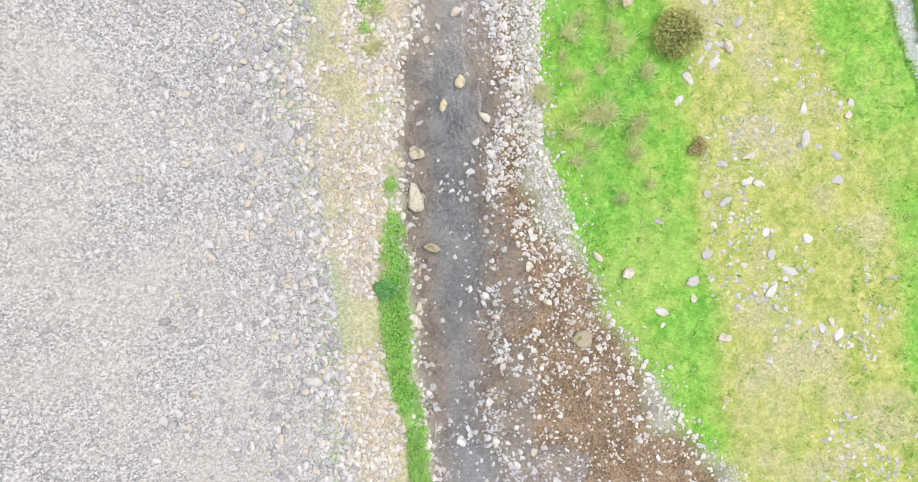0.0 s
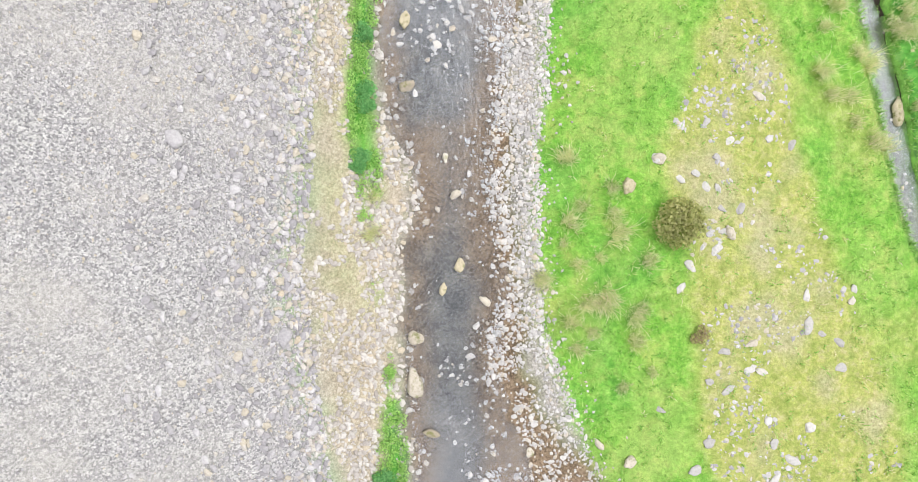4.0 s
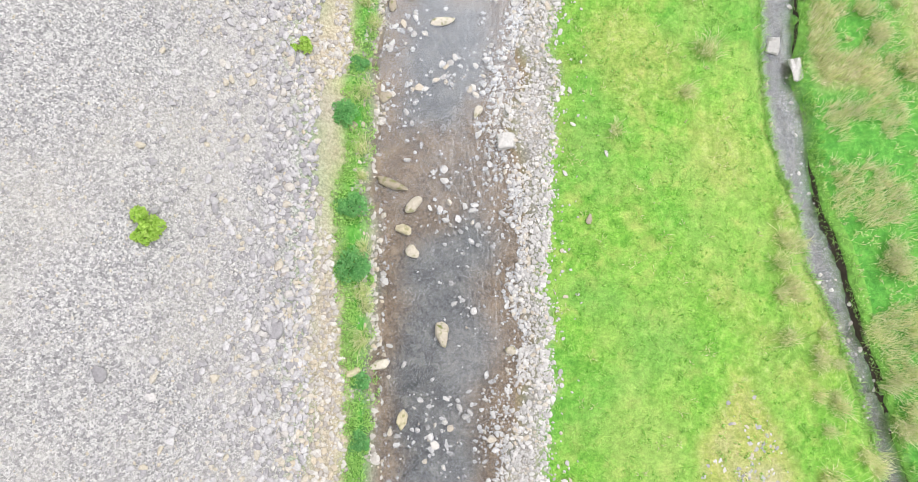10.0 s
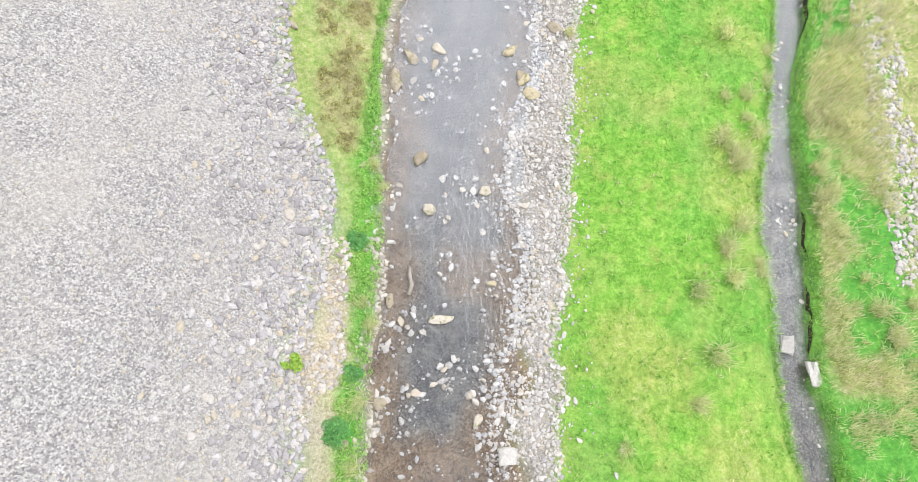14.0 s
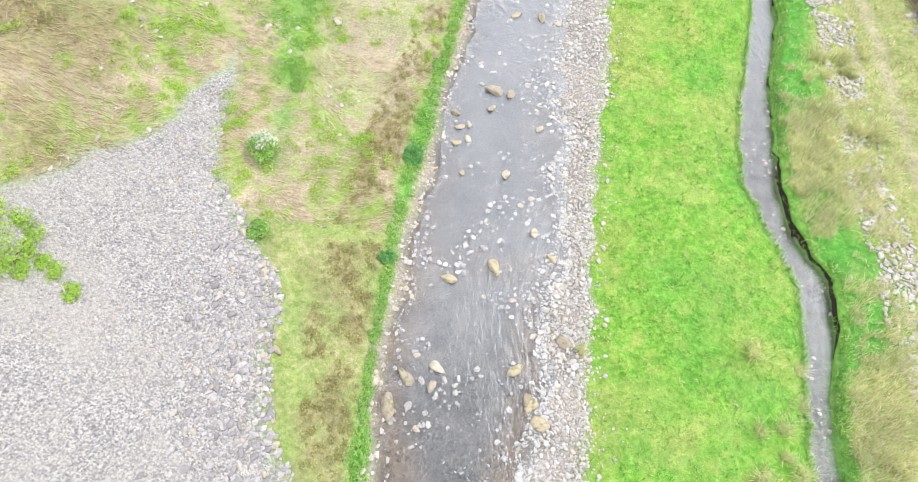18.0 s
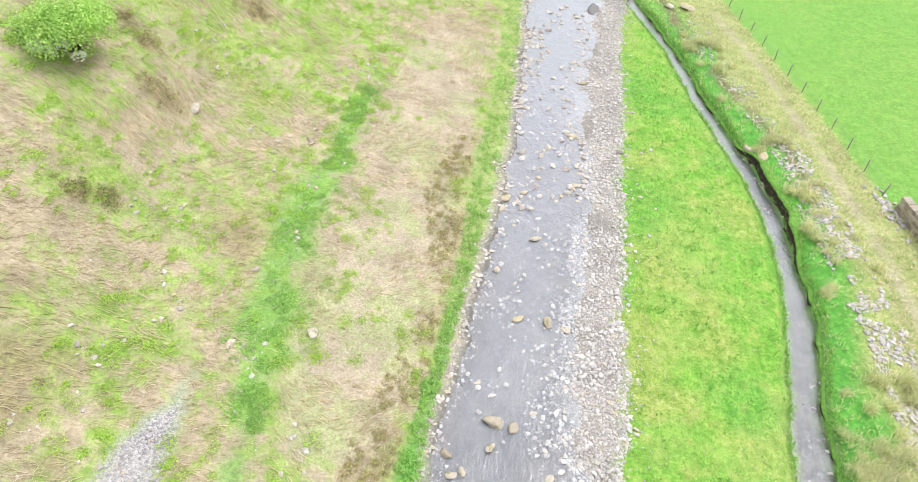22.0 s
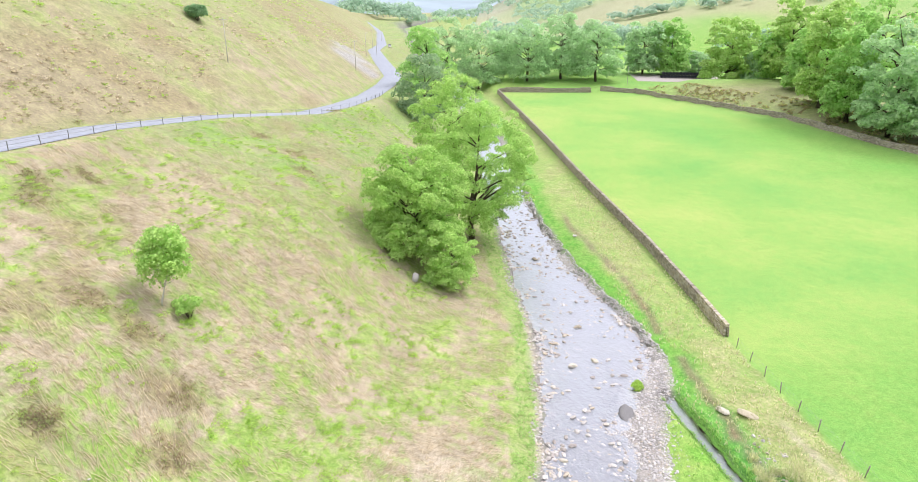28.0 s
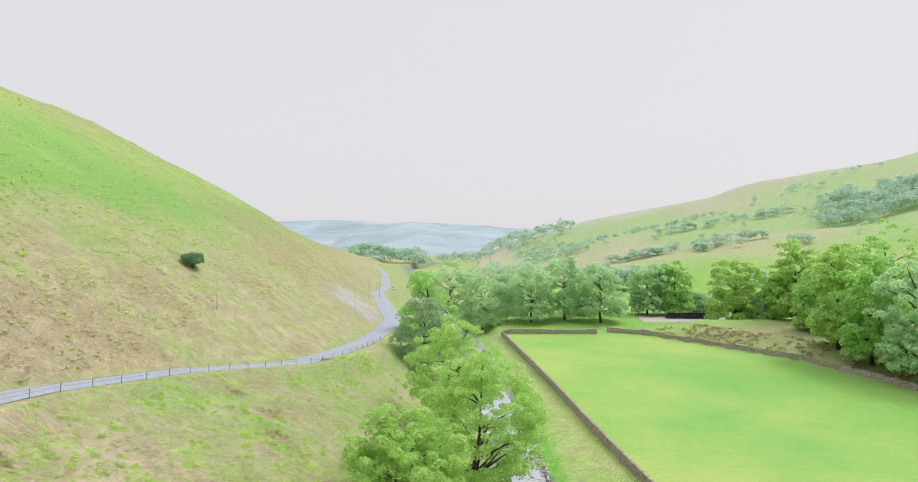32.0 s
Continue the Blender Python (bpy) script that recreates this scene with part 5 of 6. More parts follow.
scatter("knoll_stones", x, y, 0.05 + 0.15 * rng.random(len(x)) ** 2.0, M_GRAVEL, "half-buried grey stones in the dry grass knoll", "stones", 12, 0.55, slabs=True)
strip_mid = curve((40, 24.8), (52, 24.6), (72, 25.3), (85, 26.3), (100, 26.8), (110, 25.6), (128, 23.0))
x, y = sample(rng, 30000, 20, 30, 44, 126, lambda x, y: (rng.random(len(x)) < np.interp(y, [96, 108], [1, 0.15])) & (np.abs(x - strip_mid(y) + 1.2 * (fbm(x, y, 5, 107) - 0.5)) < 1.3) & (fbm(x, y, 2.0, 101) > 0.42))
scatter("bank_rubble", x, y, 0.06 + 0.15 * rng.random(len(x)) ** 2.2, M_PALE, "strip of pale rubble stones along the grassy bank", "stones", 13)
x, y = sample(rng, 1500, -22, -8, 66, 112, lambda x, y: fbm(x, y, 2.5, 103) > 0.60)
scatter("slope_stones", x, y, 0.06 + 0.17 * rng.random(len(x)) ** 2, M_SHORE, "scattered pale stones in the bracken slope", "stones", 14, 0.35)

# ---- boulders ----
BOULDER, BOULDER_TRIS = rock_shapes(8, 21, 3, 0.05, 0.62)
BOULDER_MESH = []
for k, v in enumerate(BOULDER):
    n3 = np.array([noise.noise(Vector(p) * 1.7 + Vector((k * 9.1, 0, 0))) for p in v])
    ob = put_mesh("boulder_shape", v * (1 + 0.16 * n3)[:, None] + np.array([0, 0, 0.3]), BOULDER_TRIS, M_BOULDER, True)
    BOULDER_MESH.append(ob.data)
    bpy.data.objects.remove(ob)
GREY_MESH = []
for me in BOULDER_MESH:
    GREY_MESH.append(me.copy())
    GREY_MESH[-1].materials.clear()
    GREY_MESH[-1].materials.append(M_COBBLE)
SCREE_MESH = []
for me in BOULDER_MESH:
    SCREE_MESH.append(me.copy())
    SCREE_MESH[-1].materials.clear()
    SCREE_MESH[-1].materials.append(M_SCREE_COBBLE)
UPPER = ((-2.3, 2.2, 0.6), (-1.4, -0.3, 0.36), (0, 8.2, 0.34), (-0.8, 7, 0.28), (-0.2, 11.8, 0.29), (-2.2, 4.5, 0.43), (6.4, -5, 0.53), (1.4, 6.4, 0.28), (3.6, -1.3, 0.27), (8.6, -1.6, 0.34), (7.1, -0.8, 0.25),
         (-8.1, 5, 0.44), (-7, -6.7, 0.42), (-0.8, 25, 0.5), (-2.8, 20.7, 0.4), (-2.7, 17.4, 0.39), (-0.7, 13.7, 0.21), (-12.2, 13.8, 0.45), (-14.5, 23.4, 0.38), (-8.4, 25.1, 0.43),
         (8.5, 12.3, 0.4), (10.1, 13.6, 0.34), (13.6, 9.9, 0.33), (22.8, 16.2, 0.6), (2.7, 24.2, 0.28), (-2.4, 31.7, 0.44), (-2.9, 30.4, 0.4), (-2.4, 29.2, 0.4), (1, 36.8, 0.3), (-4, 37.6, 0.4))
MIDDLE = ((-5.2, 23.1, 0.33), (6.7, 30.9, 0.22), (-5.5, 35.6, 0.26), (-1.7, 48, 0.37), (1.7, 43.9, 0.22), (-2.3, 51.1, 0.45), (-3.7, 42.9, 0.32), (1.4, 49.2, 0.34),
          (4, 55.3, 0.48), (3.6, 56.2, 0.41), (-8.1, 46.1, 0.38), (-8.8, 46.9, 0.35), (-0.9, 63.5, 0.4), (1.7, 64.3, 0.44), (2.8, 58, 0.41), (3.4, 56.5, 0.34), (-1.7, 57.2, 0.3), (-3.9, 56, 0.6), (-3.1, 57.6, 0.44),
          (-4.7, 57.3, 0.41), (4.1, 66.7, 0.31), (5.5, 59.7, 0.42), (-9.7, 58.3, 0.27), (1.8, 77.9, 0.5), (2.9, 77.6, 0.36), (-0.5, 74.7, 0.32), (-0.7, 73.4, 0.3), (0, 73.7, 0.3), (1.6, 76.3, 0.31))
LOWER = ((2.5, 70.9, 0.34), (4.8, 74.6, 0.3), (-0.3, 71, 0.25), (5.1, 64.9, 0.3), (-0.9, 75.9, 0.31), (0.1, 74.9, 0.27), (-1.4, 58.2, 0.38), (13.6, 130, 1.0), (10.9, 114.3, 0.42), (5, 92.8, 0.36), (5.4, 85.1, 0.45),
         (3.5, 85.4, 0.35), (6.5, 84.6, 0.35), (2.9, 97.3, 0.5), (2.1, 89.7, 0.3), (-12.8, 100.9, 0.32), (-13.9, 81.4, 0.35), (-13.9, 87.3, 0.3), (8.9, 105.6, 0.4), (6, 118.7, 0.33), (9.8, 138, 0.47), (12.2, 139.1, 0.41),
         (7.2, 123.1, 0.33), (23.7, 128.5, 0.7), (21.9, 129.2, 0.55), (-20.7, 99.8, 0.55), (-12.9, 101.2, 0.44), (23.7, 103.9, 0.55), (24.4, 102.6, 0.5), (7.8, 167.6, 0.5), (11.4, 146.6, 0.4), (-9.3, 82.7, 0.42))
rng = np.random.default_rng(8)
for rows, label in ((UPPER, "rounded tan boulder with moss on the river shore"), (MIDDLE, "weathered brown boulder standing in the shallow river"), (LOWER, "pale weathered boulder beside the river")):
    for bx, by, br in rows:
        ob = new("boulder", BOULDER_MESH[rng.integers(0, 8)])
        ob.matrix_world = pose(bx, by, max(zat(bx, by), float(river_z(by)) - 0.04 if water_left(by) - 0.5 < bx < water_right(by) + 0.5 else -99) - 0.1 * br, rng.normal() * 8, rng.normal() * 8, rng.random() * 360) @ Matrix.Diagonal((br, br * 0.9, br * 0.9, 1))
        if (bx, by) == (13.6, 130):
            ob.data = ob.data.copy()
            ob.data.materials.clear()
            ob.data.materials.append(M_SLATE)
            ob.matrix_world = ob.matrix_world @ Matrix.Diagonal((1.2, 0.8, 0.6, 1))
            tagged(ob, "large dark grey flat boulder on the gravel bar", "boulder", "boulders of the river")
        elif bx < -6 and by < 50:
            ob.data = SCREE_MESH[rng.integers(0, 8)]
            tagged(ob, "large pale grey stone lying on the scree", "boulder", "boulders of the river")
        else:
            tagged(ob, label, "boulder", "boulders of the river")
KNOLL = ((9.8, 13.6), (12.4, 15.4), (15, 16.8), (11.1, 12.6), (11.9, 12.9), (13, 12.1), (12.4, 12.2), (13.2, 11.1), (14.1, 11.1), (13.4, 10), (12.9, 9), (11.6, 8.2), (11.1, 7.1), (17.5, 6.7), (20, 7), (19.9, 6.5), (17.6, 5.2), (18.3, 4.8), (14.7, 4.3), (13.3, 3.9), (12.6, 2.4), (13.5, 2), (15.2, 2.9), (14.6, 3), (12.5, -0.7), (11.9, -2), (11.9, -2.9), (17.6, 0.1), (15.8, -0.7), (15.5, 0.5), (15.8, -2.6), (16.1, -3.4), (16.7, -1.5), (18.9, -4.1), (18.4, -4.4), (19.3, -4.7), (10.3, -3.6), (13.5, -4.9), (10.1, 1), (19.2, 4.4), (15.6, 14.6), (16.8, 14.3), (13.6, 14.5), (12.9, 13.7), (19.2, 3.1), (8.4, 12.2))
for bx, by in KNOLL:
    ob, br = new("boulder", GREY_MESH[rng.integers(0, 8)]), 0.2 + 0.17 * rng.random()
    ob.matrix_world = pose(bx, by, zat(bx, by) - 0.2 * br, rng.normal() * 10, rng.normal() * 10, rng.random() * 360) @ Matrix.Diagonal((br, br * 0.85, br * 0.6, 1))
    tagged(ob, "pale grey stone half buried in the dry knoll", "boulder", "stones of the knoll")
stand = new("standing_stone", GREY_MESH[3])
stand.matrix_world = pose(-7.7, 149.9, zat(-7.7, 149.9) + 0.1, 4, 6, 30) @ Matrix.Diagonal((0.38, 0.36, 1.25, 1))
tagged(stand, "upright pale stone standing beside the low sycamore", "stone")
# squared blocks and slabs, and a log in the river
def block(name, x, y, z, size, turn, mat, label):
    bm = bmesh.new()
    bmesh.ops.create_cube(bm, size=1)
    bmesh.ops.scale(bm, vec=size, verts=bm.verts)
    bmesh.ops.subdivide_edges(bm, edges=bm.edges[:], cuts=2, use_grid_fill=True)
    for v in bm.verts:
        v.co += noise.noise_vector(v.co * 2.3 + Vector((x, y, 0))) * 0.24 * min(size[0], 0.6)
    bmesh.ops.bevel(bm, geom=[e for e in bm.edges if e.calc_face_angle(0) > 0.9], offset=0.05, segments=2, affect="EDGES")
    ob = part(name, bm, mat)
    ob.matrix_world = pose(x, y, z, 3, -3, turn)
    return tagged(ob, label, "stone block" if name == "stone_block" else "slab")


block("stone_slab", 18.35, 39.4, zat(18.6, 39.4) - 0.02, (0.6, 1.25, 0.24), 8, M_COBBLE, "flat grey stone slab lying by the side stream")
block("stone_slab", 17.35, 40.95, float(leat_water(40.95)) + 0.06, (0.65, 0.95, 0.16), -14, M_COBBLE, "pale flat slab lying in the side stream")
block("stone_block", 2.48, 35.15, float(river_z(35.15)) + 0.12, (0.9, 0.78, 0.5), 4, M_COBBLE, "large squared pale stone block at the river bar")
for k, (bx, by, lx_, ly_, lz_, turn, label) in enumerate(((-3.67, 32.8, 0.72, 0.34, 0.3, -22, "long tan slab lying at the water's edge"), (-0.98, 41.95, 0.62, 0.28, 0.25, 8, "tan slab standing out of the shallow river"), (-4.05, 23.4, 0.46, 0.32, 0.36, 18, "mossy tan stone at the foot of the bank"))):
    ob = new("stone_slab", BOULDER_MESH[(2 * k + 1) % 8])
    ob.matrix_world = pose(bx, by, float(river_z(by)) - 0.02, 3, -4, turn) @ Matrix.Diagonal((lx_, ly_, lz_, 1))
    tagged(ob, label, "slab")
bm = bmesh.new()
tube(bm, [(0, 0, 0), (0.25, 0.5, 0.05), (0.2, 1.1, 0.03), (0.3, 1.5, 0.08)], [0.12, 0.11, 0.09, 0.04], 8)
log = part("driftwood_log", bm, M_WOOD)
log.matrix_world = pose(-2.7, 43.2, -0.02, 0, 0, 10)
tagged(log, "mossy driftwood log lying in the river", "log")

# ---- plants in mass ----
def blades(name, x, y, z, tall, width, mat, label, category, count=4, lean=0.8, seed=2, kind="stuff", spread_r=0.08, parent=None, wind=0.0):
    """Tufts of pointed blades, leaning all ways or with the wind."""
    rng = np.random.default_rng(seed)
    n_ = len(x)
    X, Y, Zb, T = [np.repeat(q, count) for q in (x, y, z, tall)]
    m_ = n_ * count
    a, le = rng.random(m_) * 2 * math.pi, lean * (0.3 + 0.9 * rng.random(m_))
    a = np.where(rng.random(m_) < wind, 0.9 + 0.55 * rng.normal(size=m_), a)
    dx, dy = np.cos(a), np.sin(a)
    r0 = spread_r * rng.random(m_)
    bx, by = X + dx * r0, Y + dy * r0
    T = T * (0.6 + 0.6 * rng.random(m_))
    w = width * (0.6 + 0.8 * rng.random(m_))
    p0 = np.stack([bx - dy * w, by + dx * w, Zb - 0.03], 1)
    p1 = np.stack([bx + dy * w, by - dx * w, Zb - 0.03], 1)
    mx, my, mz = bx + dx * T * le * 0.35, by + dy * T * le * 0.35, Zb + T * 0.65
    p2 = np.stack([mx + dy * w * 0.8, my - dx * w * 0.8, mz], 1)
    p3 = np.stack([mx - dy * w * 0.8, my + dx * w * 0.8, mz], 1)
    p4 = np.stack([bx + dx * T * le, by + dy * T * le, Zb + T * (0.9 - 0.25 * le)], 1)
    v = np.stack([p0, p1, p2, p3, p4, p4 + 0.002], 1).reshape(-1, 3)
    b = np.arange(m_)[:, None] * 6
    f = np.concatenate([b + np.array([0, 1, 2, 3]), b + np.array([3, 2, 4, 5])], 0)
    ob = put_mesh(name, v, f, mat, False, parent)
    return tagged(ob, label, category, kind=kind) if label else ob


rng = np.random.default_rng(12)
x, y = sample(rng, 20000, 3, 27, -15, 134, lambda x, y: (x > grass_right(y) + 0.2) & (x < leat_left(y) - 0.2) & (rng.random(len(x)) < (0.25 + 1.1 * (fbm(x, y, 1.8, 110) > 0.5)) * np.where((np.abs(x - 15.3) < 4.6) & (y < 19), 0.25, 1)))
blades("meadow_grass", x, y, height(x, y), 0.10 + 0.16 * rng.random(len(x)), 0.024, M_TUFT, "short uneven green meadow grass", "grass", 3, 1.5, 5, spread_r=0.14)
x, y = sample(rng, 17000, 17, 34, 5, 205, lambda x, y: (x > np.where(y < 134, leat_right(y) + 0.25, grass_right(y) + 0.3)) & (x < field_edge(y) - 0.3) & (fbm(x, y, 2.2, 112) > 0.36) & (np.abs(x - np.interp(y, [74, 85, 95, 105, 114, 133, 145], [28.6, 29.3, 29.4, 29.0, 28.5, 25.7, 24])) > 0.45))
keep_ = (y < 134) | (rng.random(len(y)) < 0.75)
x, y = x[keep_], y[keep_]
blades("bank_grass", x, y, height(x, y), 0.16 + 0.25 * rng.random(len(x)), 0.022, M_RUSH, "long straw and green grass on the stream bank", "grass", 5, 0.8, 6, spread_r=0.16)
y = -13 + 219 * rng.random(6200) ** 1.3
x = strip_left(y) + (strip_right(y) - strip_left(y)) * rng.random(len(y))
ok = (fbm(x, y, 1.2, 114) > 0.34 + 0.3 * ((y > 1.5) & (y < 12.5))) & (rng.random(len(y)) < np.interp(y, [80, 120], [1, 0.5]))
x, y = x[ok], y[ok]
cen = np.stack([x, y, height(x, y) + 0.10], 1)
v, f = leaf_cloud(np.random.default_rng(17), cen, 0.10 + 0.16 * rng.random(len(x)), 52000, 0.055, 0.9)
tagged(put_mesh("bank_herbs", v, f, M_NETTLE), "lush green herbs and nettles along the river bank", "plants", kind="stuff")
y = 76 + 33 * rng.random(2200)
x = glen_x(y) + np.interp(y, [66, 76, 80, 84, 94, 106], [0.4, 0.6, 1.6, 2.2, 1.8, 0.9]) * rng.normal(size=2200) * 0.7
ok = 0.6 * fbm(x, y, 2.2, 136) + 0.4 * fbm(x, y, 0.8, 137) > 0.53
x, y = x[ok], y[ok]
v, f = leaf_cloud(np.random.default_rng(28), np.stack([x, y, height(x, y) + 0.04], 1), 0.12 + 0.22 * rng.random(len(x)), 20000, 0.05, 0.5)
tagged(put_mesh("glen_herbs", v, f, M_NETTLE), "lush nettles and herbs along a damp hollow of the slope", "plants", kind="stuff")
on_slope = lambda x, y: (x < strip_left(y) - 0.4) & (x > road_x(y) + 4) & ((y > 66) | (x < scree_top(y))) & ((x < gravel_edge(y) - 20) | (x > gravel_edge(y)) | (y > 79) | (x < scree_top(y)))
x, y = sample(rng, 12000, -42, 5, 56, 215, lambda x, y: on_slope(x, y) & (fbm(x, y, 3.4, 116) + 0.5 * (fbm(x, y, 1.1, 117) - 0.5) > 0.495 + 0.09 * (y > 112) + 0.3 * np.exp(-((x - strip_left(y) + 3.6) / 3.0) ** 2) * (y > 72)))
cen = np.stack([x, y, height(x, y) + 0.10], 1)
v, f = leaf_cloud(np.random.default_rng(18), cen, 0.25 + 0.42 * rng.random(len(x)), 140000, 0.055, 0.22, True)
tagged(put_mesh("bracken_fronds", v, f, M_FROND), "young green bracken fronds on the slope", "bracken", kind="stuff")
x, y = sample(rng, 95000, -42, 5, 56, 200, lambda x, y: on_slope(x, y) & (fbm(x, y, 3.4, 116) < 0.56) & ((np.abs(x - glen_x(y)) > 1.3) | (y > 104) | (y < 68) | (rng.random(len(x)) < 0.06)))
n_ = len(x)
a = 0.25 + (fbm(x, y, 5, 118) - 0.5) * 3.0 + rng.normal(size=n_) * 0.4
ln, w_ = 0.22 + 0.5 * rng.random(n_), 0.009 + 0.013 * rng.random(n_)
ca, sa = np.cos(a), np.sin(a)
x2, y2 = x + ca * ln, y + sa * ln
z0, z1, hump = height(x, y) + 0.04, height(x2, y2) + 0.05, 0.05 + 0.16 * rng.random(n_)
xm, ym, zm = (x + x2) / 2, (y + y2) / 2, (z0 + z1) / 2 + hump
rowv = [np.stack([px_ + s_ * sa * w_, py_ - s_ * ca * w_, pz_], 1) for px_, py_, pz_ in ((x, y, z0), (xm, ym, zm), (x2, y2, z1)) for s_ in (-1, 1)]
v = np.stack(rowv, 1).reshape(-1, 3)
b = np.arange(n_)[:, None] * 6
tagged(put_mesh("dead_bracken", v, np.concatenate([b + np.array([0, 1, 3, 2]), b + np.array([2, 3, 5, 4])], 0), M_STRAW), "flattened straw-brown dead bracken litter on the slope", "bracken", kind="stuff")

on_hill = lambda x, y: (x < road_x(y) - 5)
x, y = sample(rng, 26000, -150, -46, 105, 420, lambda x, y: on_hill(x, y) & (rng.random(len(x)) < np.interp(y, [150, 300], [1, 0.45])) & (0.6 * fbm(x, y, 3.5, 121) + 0.4 * fbm(x, y, 11, 123) > 0.47))
up = fbm(x, y, 12, 67) * 30 + (road_x(y) - x)
gr = (up > 42) ^ (rng.random(len(x)) < 0.26)
for sel, count, mat, name, label in ((gr, 52000, M_FROND, "hill_bracken", "young green bracken across the hillside"), (~gr, 30000, M_STRAW, "hill_litter", "dead brown bracken across the hillside")):
    cen = np.stack([x[sel], y[sel], height(x[sel], y[sel]) + 0.05], 1)
    v, f = leaf_cloud(np.random.default_rng(19), cen, 0.3 + 0.5 * rng.random(sel.sum()), count, 0.15, 0.3, True)
    tagged(put_mesh(name, v, f, mat), label, "bracken", kind="stuff")

x, y = sample(rng, 9000, 19, 27, 22, 78, lambda x, y: (x > leat_right(y) + 0.6) & (x < leat_right(y) + 5.0 + 0.6 * (y > 60)) & (fbm(x, y, 3.2, 83) + 0.35 * (fbm(x, y, 0.9, 82) - 0.5) > 0.46 + 0.11 * (y < 40) - 0.4 * (np.hypot((x - 22.0) / 1.9, (y - 69.3) / 2.4) < 1)))
blades("rush_bed", x, y, height(x, y), 0.35 + 0.35 * rng.random(len(x)), 0.011, M_RUSH, "dense straw and green rushes beyond the side stream", "rushes", 9, 0.9, 9, spread_r=0.24, wind=0.7)
x, y = sample(rng, 2600, 4, 25, -10, 128, lambda x, y: (x > grass_right(y) + 0.6) & (x < leat_left(y) - 0.2) & (fbm(x, y, 1.3, 128) > 0.6))
blades("meadow_tufts", x, y, height(x, y), 0.14 + 0.14 * rng.random(len(x)), 0.018, M_RUSH, "pale dry grass tufts in the meadow", "grass", 7, 1.2, 10, spread_r=0.16)

y = 6 + 126 * rng.random(3400)
left_side = rng.random(3400) < 0.45
x = np.where(left_side, leat_left(y) - 0.05 - 0.25 * rng.random(3400), leat_right(y) + 0.08 + 0.45 * rng.random(3400))
blades("stream_edge_grass", x, y, height(x, y) + 0.02, 0.16 + 0.24 * rng.random(len(x)), 0.016, M_TUFT, "green grass hanging over the edges of the side stream", "grass", 6, 1.1, 11, spread_r=0.14)

# rush tussocks, one object each
tuss = []
for k in range(5):
    rr = np.random.default_rng(200 + k)
    zz = np.zeros(20)
    ob = blades("rush_tussock", rr.normal(size=20) * 0.16, rr.normal(size=20) * 0.16, zz, 0.4 + 0.35 * rr.random(20), 0.009, M_RUSH, "", "", 11, 0.8, 210 + k, spread_r=0.14, wind=0.6)
    tuss.append(ob)
rng = np.random.default_rng(31)
tx_, ty_ = sample(rng, 5200, 16, 31, 8, 132, lambda x, y: (x > leat_right(y) + 0.4) & (x < field_edge(y) - 4.5) & (x < leat_right(y) + 6.5) & (fbm(x, y, 5, 120) > 0.50))
tx2, ty2 = sample(rng, 900, 14, 24, 14, 60, lambda x, y: (x < leat_left(y) - 0.3) & (x > leat_left(y) - 3.2) & (fbm(x, y, 3, 122) > 0.5))
spots = list(zip(tx_[:150], ty_[:150])) + list(zip(tx2[:45], ty2[:45])) + [(-4.31, 11.7), (-4.3, 9.76), (-4.96, 37.65), (-5.08, 34.41), (-4.74, 26.32), (-5.05, 33.0), (-4.81, 24.82), (-4.96, 26.9), (-4.71, 41.47), (-5.04, 42.54), (-4.9, 50.35), (-4.4, 49.23), (-4.88, 29.11), (7.69, 10.92), (7.4, 6.34), (6.36, 6.34), (5.63, 5.31), (8.88, 5.75), (4.16, 7.25), (5.34, 13.62), (6.06, 8.26), (5.49, 10.35), (6.8, 6.4), (7.4, 6.7), (9.2, 6.0), (4.1, 7.6), (7.9, 9.9), (12.6, 43.7), (13.4, 40.1), (11.9, 37.8), (8.2, 35.6), (6.3, 59.2), (5.9, 4.1), (6.6, 4.9), (8.8, 4.4), (5.3, 9.4), (7.0, 8.6), (9.4, 8.4), (8.3, 2.2), (6.2, 11.2), (7.7, 12.2), (9.8, 2.9), (5.6, 13.6)]
for k, (bx, by) in enumerate(spots):
    src = tuss[k % 5]
    s_ = (0.8 + 0.7 * rng.random()) * (0.75 if k > 225 else 1)
    ob = src if k < 5 else new("rush_tussock", src.data)
    ob.matrix_world = pose(bx, by, zat(bx, by) - 0.02, 0, 0, rng.random() * 360) @ Matrix.Diagonal((s_, s_, s_, 1))
    tagged(ob, "straw-tipped green rush tussock on the stream bank", "rushes", "rush tussocks")

# heather
hx, hy = sample(rng, 5000, -9, 2, 51, 104, lambda x, y: (x > np.interp(y, [52, 56, 63, 67.4, 70.6, 75, 84, 87.4, 91, 97, 104], [-7.6, -8.2, -8.6, -7.4, -6.9, -6.2, -3.4, -2.2, -2.7, -3.3, -1.0])) & (x < strip_left(y) - 0.3) & (0.6 * fbm(x, y, 2.4, 57) + 0.4 * fbm(x, y, 0.8, 55) > 0.45))
cen = np.stack([hx, hy, height(hx, hy) + 0.08], 1)
v, f = leaf_cloud(np.random.default_rng(301), cen, 0.13 + 0.13 * rng.random(len(hx)), 16000, 0.05, 0.6)
